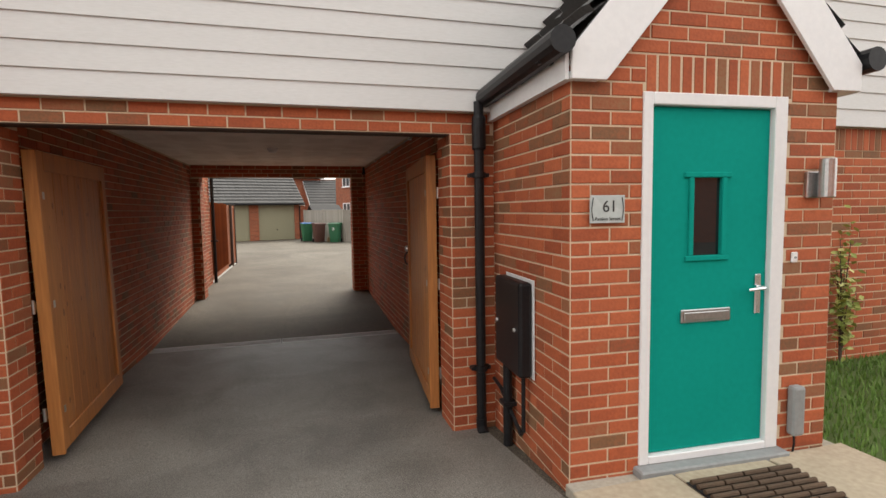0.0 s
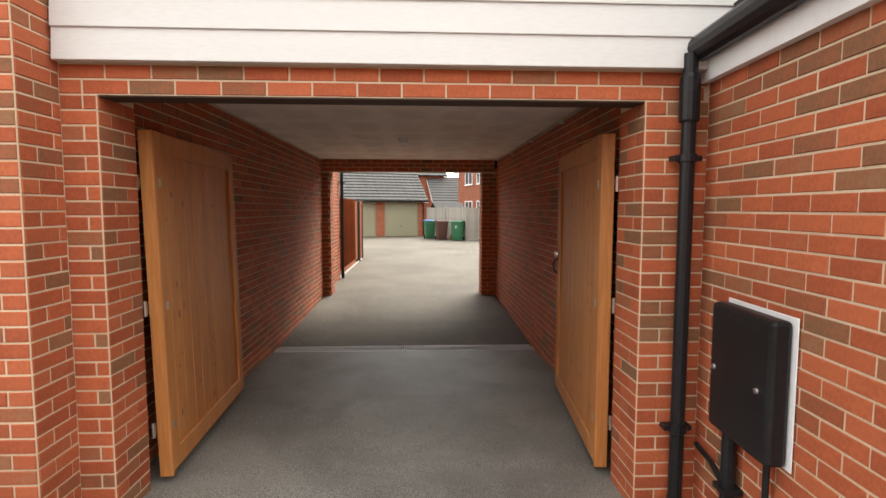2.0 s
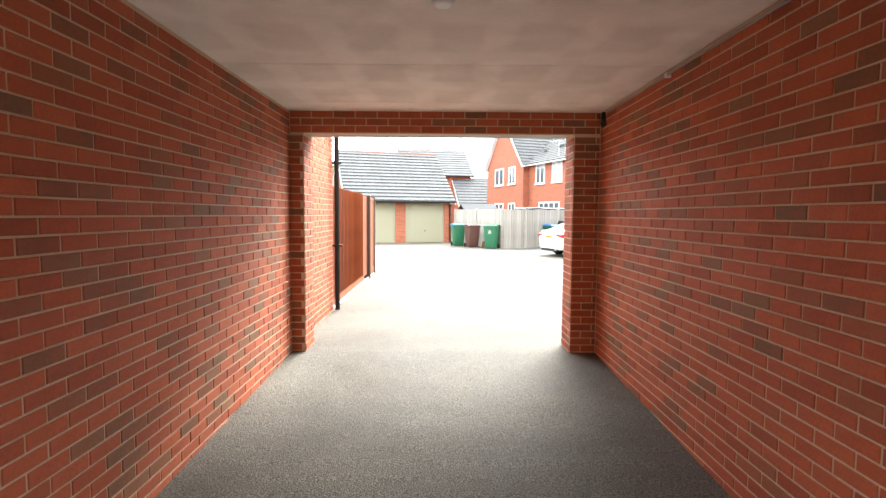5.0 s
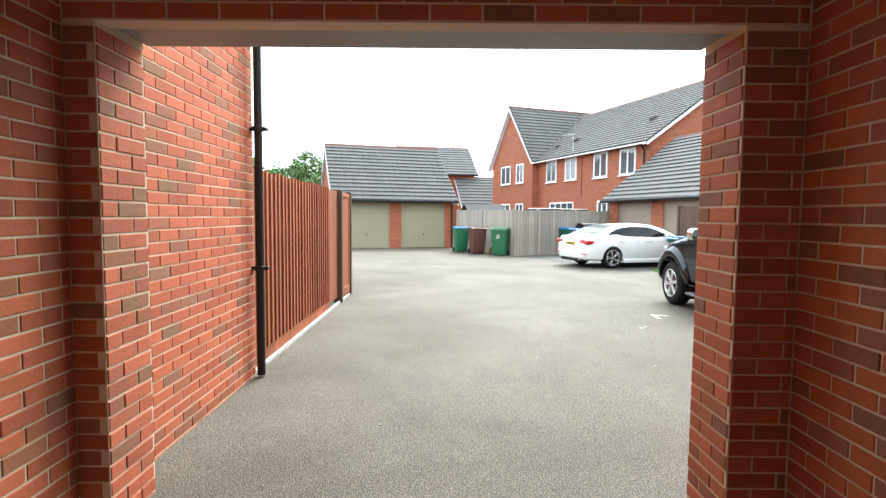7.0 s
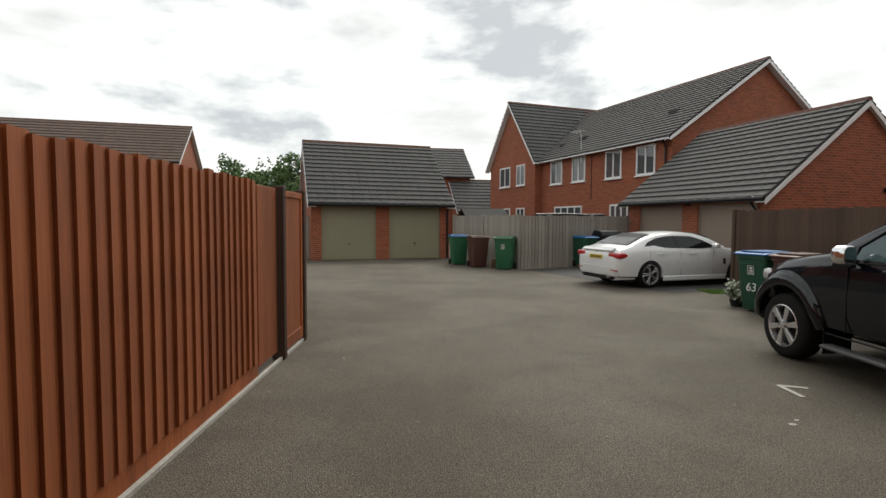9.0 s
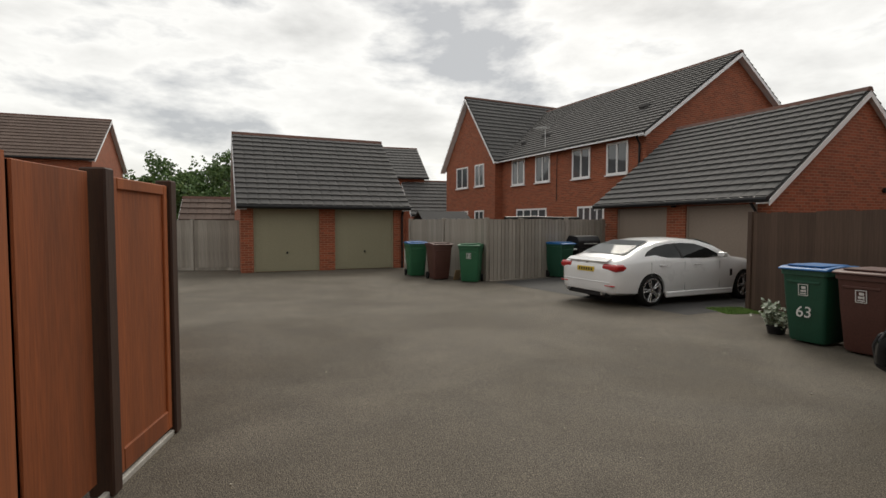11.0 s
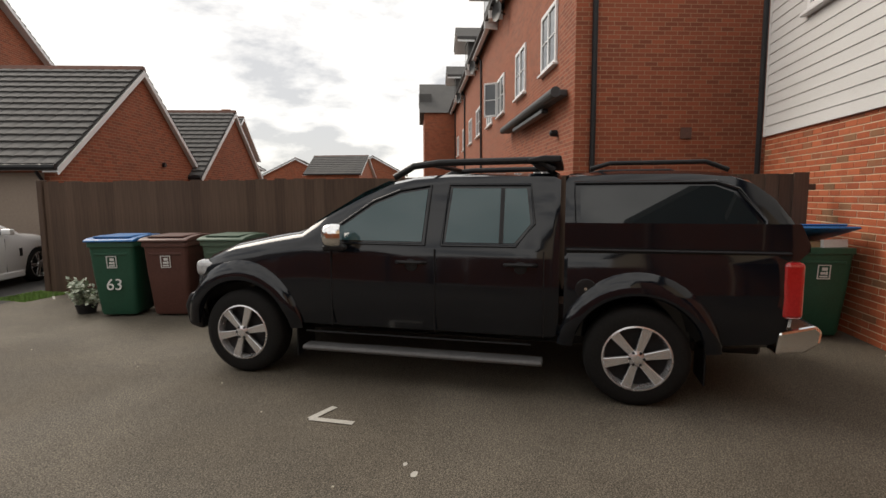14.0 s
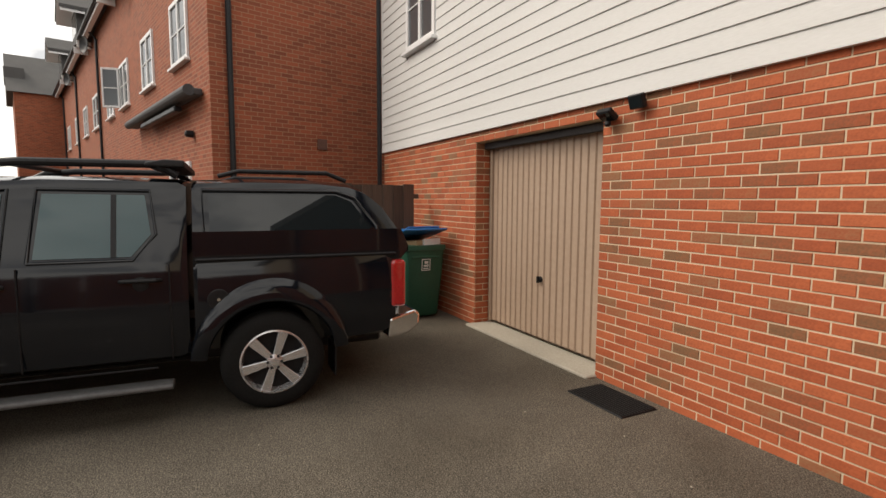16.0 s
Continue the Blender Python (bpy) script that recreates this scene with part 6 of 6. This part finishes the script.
bed = loft([(0.515, 0.44, 0.91, 1.10, 0.89, 1.12), (0.49, 0.42, 0.925, 1.12, 0.90, 1.14), (-0.4, 0.42, 0.925, 1.13, 0.90, 1.15), (-0.86, 0.46, 0.92, 1.13, 0.90, 1.15), (-0.95, 0.50, 0.90, 1.12, 0.87, 1.14), (-0.99, 0.55, 0.86, 1.05, 0.82, 1.08)], tlaw)
bedo = part("load_bed", bed, BLACKCAR, TRK)
cut(bedo, shift(wheel_disc(0.455, 0, 0), 0.0, 0.37))
smooth(bedo, 0.55)


def hlaw(z):
    return 0.905 - max(0.0, z - 1.15) / 0.5 * 0.18


top = []
for y, zr in ((0.515, 1.70), (0.48, 1.725), (0.1, 1.74), (-0.35, 1.735), (-0.62, 1.71), (-0.75, 1.66), (-0.88, 1.55), (-1.0, 1.36), (-1.06, 1.27)):
    top.append((y, 1.145, 0.90 if y > -0.9 else 0.88, 1.165, 0.895 if y > -0.9 else 0.86, zr))
hard = smooth(part("hardtop", loft(top, hlaw), BLACKCAR, TRK, "black hardtop canopy over the load bed"), 0.55)
part("hardtop_rail", box(-0.915, 0.915, -0.95, 0.5, 1.135, 1.155, 0.008), BLACKPL, hard)
for s in (-1, 1):
    part("front_side_window", side_panel([(2.31, 1.19), (2.28, 1.30), (2.02, 1.475), (1.80, 1.565), (1.575, 1.60), (1.60, 1.185)], tlaw, s), CARGLASS, cabo)
    rw = part("rear_side_window", side_panel([(1.41, 1.185), (1.37, 1.605), (0.80, 1.60), (0.765, 1.33), (0.88, 1.185)], tlaw, s), CARGLASS, cabo)
    part("window_divider", side_panel([(0.995, 1.185), (0.995, 1.602), (0.965, 1.602), (0.965, 1.185)], tlaw, s, 0.012), BLACKPL, rw)
    part("hardtop_window", side_panel([(0.40, 1.245), (0.41, 1.61), (-0.50, 1.61), (-0.62, 1.56), (-0.76, 1.36), (-0.74, 1.27), (-0.66, 1.245)], hlaw, s), DARKGLASS, hard)
    fw_ = [(0.44, 1.215), (0.45, 1.64), (-0.51, 1.64), (-0.65, 1.585), (-0.81, 1.36), (-0.80, 1.25), (-0.70, 1.215)]
    sweep_pts = [(s * (hlaw(z) + 0.004), y, z) for y, z in fw_ + fw_[:1]]
    part("window_seal", sweep(sweep_pts, 0.014, 8, cap=False), BLACKCAR, hard)
    for pts_ in ([(2.34, 1.165), (2.31, 1.31), (2.03, 1.505), (1.80, 1.595), (1.55, 1.63), (1.575, 1.16)], [(1.44, 1.16), (1.40, 1.635), (0.77, 1.63), (0.735, 1.33), (0.87, 1.16)]):
        part("window_trim", sweep([(s * (tlaw(z) + 0.003), y, z) for y, z in pts_ + pts_[:1]], 0.011, 8, cap=False), BLACKCAR, cabo)
    for yy in (2.36, 1.49, 0.66):
        part("door_gap", box(s * 0.925 - 0.004 if s > 0 else -0.933, 0.933 if s > 0 else s * 0.925 + 0.004, yy - 0.004, yy + 0.004, 0.46, 1.13), BLACKPL, cabo)
    for yy in (1.68, 0.83):
        hb_ = sweep([(s * 0.92, yy - 0.12, 1.02), (s * 0.955, yy - 0.09, 1.025), (s * 0.955, yy + 0.09, 1.025), (s * 0.92, yy + 0.12, 1.02)], 0.014, 8)
        part("door_handle", hb_, BLACKPL, cabo)
        part("handle_cup", lathe([(s * 0.928, 0.05), (s * 0.9315, 0.03)], "x", 16), BLACKPL, cabo, m=Matrix.Translation((0, yy, 1.0)))
    mr = bmesh.new()
    bmesh.ops.create_uvsphere(mr, u_segments=24, v_segments=14, radius=1.0)
    for v in mr.verts:
        v.co = Vector([math.copysign(abs(q) ** 0.7, q) for q in v.co])
        v.co = Vector((v.co.x * 0.085, max(-0.06, v.co.y * 0.10), v.co.z * 0.095))
    mo = smooth(part("mirror", mr, CHROME, TRK, "chrome door mirror", m=Matrix.Translation((s * 1.04, 2.27, 1.235)) @ Matrix.Rotation(radians(s * -12), 4, "Z")), 0.9)
    part("mirror_foot", box(-0.05, 0.05, -0.09, 0.09, -0.12, -0.07, 0.015), BLACKPL, mo)
    part("mirror_arm", sweep([(-s * 0.03, 0, -0.09), (-s * 0.14, 0.0, -0.06)], 0.022, 8), BLACKPL, mo)
    for yc in (3.2, 0.0):
        prof, ring = [], bmesh.new()
        n = 22
        for i in range(n + 1):
            a = radians(6 + 168 * i / n)
            ro = 0.56 + 0.07 * math.sin(a) ** 2
            prof.append((a, ro))
        rows_ = []
        for a, ro in prof:
            c, sn = math.cos(a), math.sin(a)
            sec = [(0.90, 0.452), (0.965, 0.452), (0.98, 0.464), (0.982, 0.515), (0.962, 0.5 * (0.515 + ro) + 0.012), (0.918, ro)]
            k_out = min(1.0, math.sin(a) * 2.2)
            rows_.append([ring.verts.new((s * (0.912 + (x - 0.912) * k_out), yc + c * q, 0.37 + sn * q)) for x, q in sec])
        for p, q in zip(rows_, rows_[1:]):
            for k in range(5):
                ring.faces.new((p[k], p[k + 1], q[k + 1], q[k]))
        smooth(part("wheel_arch_flare", ring, BLACKCAR, TRK), 0.8)
        part("mud_flap", box(s * 0.72 - 0.13, s * 0.72 + 0.17, yc - 0.475, yc - 0.46, 0.16, 0.55, 0.004), BLACKPL, TRK)
    part("side_step", prism([(s * 0.84, 0.25), (s * 0.84, 0.298), (s * 0.95, 0.298), (s * 0.975, 0.288), (s * 0.975, 0.262), (s * 0.95, 0.25)], "y", 0.66, 2.62, 0.01), STEPGREY, TRK, "grey metal side step")
    part("sill_strip", box(min(s * 0.915, s * 0.935), max(s * 0.915, s * 0.935), 0.75, 2.6, 0.405, 0.417, 0.002), BLACKPL, cabo)
    rl = sweep([(s * 0.70, 1.88, 1.70), (s * 0.69, 1.72, 1.79), (s * 0.69, 1.5, 1.815), (s * 0.69, 0.72, 1.82), (s * 0.69, 0.6, 1.74)], 0.029, 10)
    part("roof_rail", rl, BLACKPL, TRK)
    part("hardtop_roof_rail", sweep([(s * 0.68, 0.34, 1.745), (s * 0.68, 0.2, 1.785), (s * 0.68, -0.45, 1.785), (s * 0.68, -0.6, 1.725)], 0.018, 10), BLACKPL, hard)
    part("headlight", box(s * 0.81 - 0.085, s * 0.81 + 0.085, 3.42, 3.70, 0.84, 0.985, 0.05, seg=3), CLEARLENS, TRK, "clear headlight lens")
    part("tail_light", box(s * 0.85 - 0.075, s * 0.85 + 0.075, -1.03, -0.905, 0.70, 1.09, 0.03, seg=3), REDLENS, TRK, "tall red tail light")
part("roof_bar", sweep([(-0.69, 1.62, 1.815), (0.69, 1.62, 1.815)], 0.022, 10), BLACKPL, TRK)
part("roof_light_bar", prism([(0.55, 1.80), (0.55, 1.85), (0.68, 1.855), (0.8, 1.83), (0.8, 1.80)], "x", -0.74, 0.74, 0.012), BLACKPL, TRK)
ws = bmesh.new()
wv = [[ws.verts.new((x * k, y, z)) for x in (-1, -0.5, 0.5, 1)] for y, z, k in ((2.60, 1.315, 0.74), (2.4, 1.436, 0.72), (2.15, 1.582, 0.70), (1.93, 1.675, 0.69))]
for a, b in zip(wv, wv[1:]):
    for k in range(3):
        ws.faces.new((a[k], a[k + 1], b[k + 1], b[k]))
bmesh.ops.solidify(ws, geom=ws.faces[:], thickness=0.012)
part("windscreen", ws, CARGLASS, cabo)
part("grille", box(-0.42, 0.42, 3.74, 3.80, 0.66, 0.9, 0.02), CHROME, TRK)
part("front_bumper", prism([(3.66, 0.34), (3.80, 0.38), (3.84, 0.56), (3.78, 0.68), (3.62, 0.70)], "x", -0.88, 0.88, 0.03), BLACKPL, TRK)
part("rear_bumper", prism([(-0.88, 0.44), (-1.06, 0.46), (-1.15, 0.53), (-1.16, 0.62), (-1.12, 0.66), (-0.9, 0.60)], "x", -0.9, 0.9, 0.02), CHROME, TRK, "bright steel rear bumper")
part("fuel_cap", lathe([(-0.934, 0.07), (-0.928, 0.075)], "x", 20), BLACKPL, bedo, m=Matrix.Translation((0, 0.36, 0.86)))
part("cap_lock", lathe([(-0.938, 0.012), (-0.93, 0.014)], "x", 10), CHROME, bedo, m=Matrix.Translation((0, 0.36, 0.86)))
part("chassis", box(-0.45, 0.45, -0.95, 3.4, 0.30, 0.45, 0.02), BLACKPL, TRK)
part("axle", sweep([(-0.7, 0, 0.37), (0.7, 0, 0.37)], 0.05, 10), BLACKPL, TRK)
for s in (-1, 1):
    for yc in (0.0, 3.2):
        vehicle_wheel(TRK, s * 0.835, yc, 0.37, 0.235, 6, s)

# white four-door coupe
CAR = thing("car", pose(4.60, 19.83, G, 0, 0, 18 - 90) @ Matrix.Scale(0.925, 4), "white four-door coupe with dark windows, parked nose to the garage", "car")


def claw(z):
    return 0.875 - max(0.0, z - 0.93) / 0.36 * 0.19


cst = [(-0.95, 0.36, 0.64, 0.68, 0.60, 0.71), (-0.93, 0.30, 0.76, 0.79, 0.72, 0.85), (-0.86, 0.26, 0.84, 0.87, 0.79, 0.93), (-0.70, 0.25, 0.885, 0.92, 0.83, 0.985), (-0.45, 0.24, 0.905, 0.945, 0.855, 1.065),
       (-0.1, 0.23, 0.91, 0.965, 0.87, 1.215), (0.3, 0.22, 0.912, 0.955, 0.872, 1.32), (0.8, 0.21, 0.912, 0.94, 0.874, 1.375), (1.2, 0.20, 0.912, 0.93, 0.875, 1.385), (1.6, 0.20, 0.912, 0.92, 0.875, 1.355),
       (2.0, 0.20, 0.912, 0.915, 0.87, 1.24), (2.4, 0.20, 0.912, 0.905, 0.865, 1.04), (2.55, 0.20, 0.91, 0.895, 0.86, 0.985), (2.95, 0.22, 0.905, 0.86, 0.85, 0.94), (3.3, 0.22, 0.88, 0.79, 0.81, 0.87),
       (3.55, 0.24, 0.81, 0.66, 0.73, 0.74), (3.69, 0.28, 0.66, 0.5, 0.58, 0.56)]
cb_ = part("body", loft(cst, claw), WHITECAR, CAR)
cut(cb_, shift(wheel_disc(0.36, 0, 0), 0, 0.325) + shift(wheel_disc(0.36, 0, 0), 2.81, 0.325))
smooth(cb_, 0.6)
for s in (-1, 1):
    swn = part("side_window", side_panel([(-0.14, 1.03), (-0.02, 1.12), (0.25, 1.215), (0.6, 1.27), (1.0, 1.285), (1.4, 1.265), (1.75, 1.17), (2.12, 0.99), (1.6, 0.965), (0.6, 0.98), (0.0, 1.0)], claw, s), COUPEGLASS, cb_)
    part("door_pillar", side_panel([(0.88, 0.97), (0.80, 1.285), (0.86, 1.285), (0.94, 0.97)], claw, s, 0.01), BLACKPL, swn)
    part("rear_light", box(s * 0.67 - 0.215, s * 0.67 + 0.215, -0.94, -0.60, 0.725, 0.88, 0.06, seg=4), REDLENS, CAR, "red rear light")
    part("headlight", box(s * 0.68 - 0.15, s * 0.68 + 0.15, 3.36, 3.55, 0.62, 0.74, 0.04), CLEARLENS, CAR)
    part("mirror", box(s * 0.97 - 0.09, s * 0.97 + 0.09, 1.92, 2.05, 0.97, 1.08, 0.03, seg=2), WHITECAR, CAR)
    for yy in (0.30, 1.30):
        part("door_handle", sweep([(s * 0.905, yy - 0.1, 0.83), (s * 0.928, yy - 0.07, 0.835), (s * 0.928, yy + 0.07, 0.835), (s * 0.905, yy + 0.1, 0.83)], 0.012, 6), WHITECAR, cb_)
    for yy in (-0.02, 0.92, 1.98):
        part("door_gap", box(min(s * 0.905, s * 0.9165), max(s * 0.905, s * 0.9145), yy - 0.0018, yy + 0.0018, 0.3, 0.9), GREYPL, cb_)
    part("side_vent", box(min(s * 0.905, s * 0.92), max(s * 0.905, s * 0.92), 2.30, 2.38, 0.55, 0.70, 0.004), BLACKPL, cb_)
    part("sill", box(min(s * 0.86, s * 0.915), max(s * 0.86, s * 0.915), 0.40, 2.42, 0.16, 0.285, 0.02), WHITECAR, cb_)
    part("exhaust", lathe([(-1.0, 0.035), (-0.9, 0.04)], "y", 14), STEEL, CAR, m=Matrix.Translation((s * 0.55, 0, 0.28)))
    part("bumper_reflector", box(s * 0.7 - 0.12, s * 0.7 + 0.12, -0.955, -0.9, 0.43, 0.455, 0.006), REDLENS, CAR)
    for yc in (0.0, 2.81):
        vehicle_wheel(CAR, s * 0.805, yc, 0.335, 0.225, 5, s, twin=True, rim_share=0.74)


def top_glass(rows_):
    bm = bmesh.new()
    vv = [[bm.verts.new((x * k, y, z)) for x in (-1, -0.4, 0.4, 1)] for y, z, k in rows_]
    for a, b in zip(vv, vv[1:]):
        for k in range(3):
            bm.faces.new((a[k], a[k + 1], b[k + 1], b[k]))
    bmesh.ops.solidify(bm, geom=bm.faces[:], thickness=0.014)
    return bm


part("rear_window", top_glass([(-0.50, 1.068, 0.62), (-0.1, 1.236, 0.58), (0.28, 1.335, 0.52)]), REARGLASS, cb_)
part("windscreen", top_glass([(2.42, 1.052, 0.68), (2.0, 1.262, 0.6), (1.66, 1.362, 0.54)]), CARGLASS, cb_)
npl = part("number_plate", box(-0.26, 0.26, -0.965, -0.92, 0.70, 0.80, 0.004), PLATE, CAR, "yellow rear number plate")
for i in range(6):
    xx = -0.2 + i * 0.075
    part("character_bar", box(xx, xx + 0.045, -0.968, -0.964, 0.72, 0.78), INK, npl)
part("boot_lip", prism([(-0.93, 0.905), (-0.80, 0.955), (-0.78, 0.985), (-0.86, 0.975), (-0.945, 0.925)], "x", -0.62, 0.62, 0.006), WHITECAR, cb_)
part("bumper_crease", box(-0.72, 0.72, -0.962, -0.93, 0.50, 0.515, 0.004), WHITECAR, CAR)
part("badge", lathe([(-0.945, 0.04), (-0.9, 0.045)], "y", 16), STEEL, CAR, m=Matrix.Translation((0, 0.02, 0.86)))
part("rear_diffuser", box(-0.6, 0.6, -0.93, -0.8, 0.2, 0.32, 0.02), BLACKPL, CAR)

# ---- trees beyond the garages ----


def tree(x, y, h, r, seed, label):
    t = thing("tree", pose(x, y, 0.1), label, "tree", "trees beyond the garages")
    rng = random.Random(seed)
    tk = bmesh.new()
    sweep([(0, 0, 0), (0.1, 0.05, h * 0.25), (-0.1, 0.1, h * 0.55), (0.05, 0, h * 0.8)], [h * 0.03, h * 0.024, h * 0.016, h * 0.006], 8, tk)
    cl = []
    for i in range(16):
        a, hh = rng.uniform(0, 6.28), rng.uniform(0.25, 0.75) * h
        e = (math.cos(a) * r * rng.uniform(0.4, 0.95), math.sin(a) * r * rng.uniform(0.4, 0.95), min(h * 0.97, hh + h * rng.uniform(0.05, 0.25)))
        sweep([(0, 0, hh), (e[0] * 0.5, e[1] * 0.5, (hh + e[2]) / 2 + 0.1), e], [h * 0.011, h * 0.008, h * 0.003], 6, tk)
        cl.append(e)
    cl.append((0, 0, h * 0.92))
    part("trunk", tk, BARK, t)
    verts, faces = [], []
    for e in cl:
        for _ in range(4):
            c = Vector((e[0] + rng.gauss(0, r * 0.22), e[1] + rng.gauss(0, r * 0.22), e[2] + rng.gauss(0, h * 0.06)))
            rad = r * rng.uniform(0.12, 0.3)
            for _ in range(70):
                d = Vector((rng.gauss(0, 1), rng.gauss(0, 1), rng.gauss(0, 0.75))).normalized() * rad * rng.uniform(0.6, 1.05)
                p = c + d
                q = Euler((rng.uniform(0, 6.28), rng.uniform(0, 6.28), rng.uniform(0, 6.28))).to_matrix()
                s = rng.uniform(0.09, 0.2)
                k = len(verts)
                for v in ((0, -s, 0), (s * 0.6, 0, s * 0.1), (0, s, 0), (-s * 0.6, 0, s * 0.1)):
                    verts.append(tuple(p + q @ Vector(v)))
                faces.append((k, k + 1, k + 2, k + 3))
    raw("crown", verts, faces, LEAF, t)
    return t


for i, (x, y, h, r) in enumerate(((-12.5, 58, 8.4, 3.4), (-17, 60, 8.0, 3.2), (-9.0, 61, 8.2, 3.0), (-20.5, 57, 7.4, 3.0), (-14.5, 64, 8.0, 3.6), (-6.5, 60, 7.2, 2.8), (-11, 52, 6.0, 2.6), (-16, 52, 5.8, 2.6), (-8.2, 54, 6.2, 2.6), (-19, 54, 6.0, 2.6))):
    tree(x, y, h * 0.9, r, 40 + i, "broad leafy tree with a ragged dark green crown")
fl_ = far_house(pose(-8.6, 32.4, 0.1, 0, 0, 12), 2.4, 2.6, 1.6, 2.75, "low brown-roofed shed beyond the fence", roof=TILEBROWN)

# ---- bricks last ----
lay_bricks()
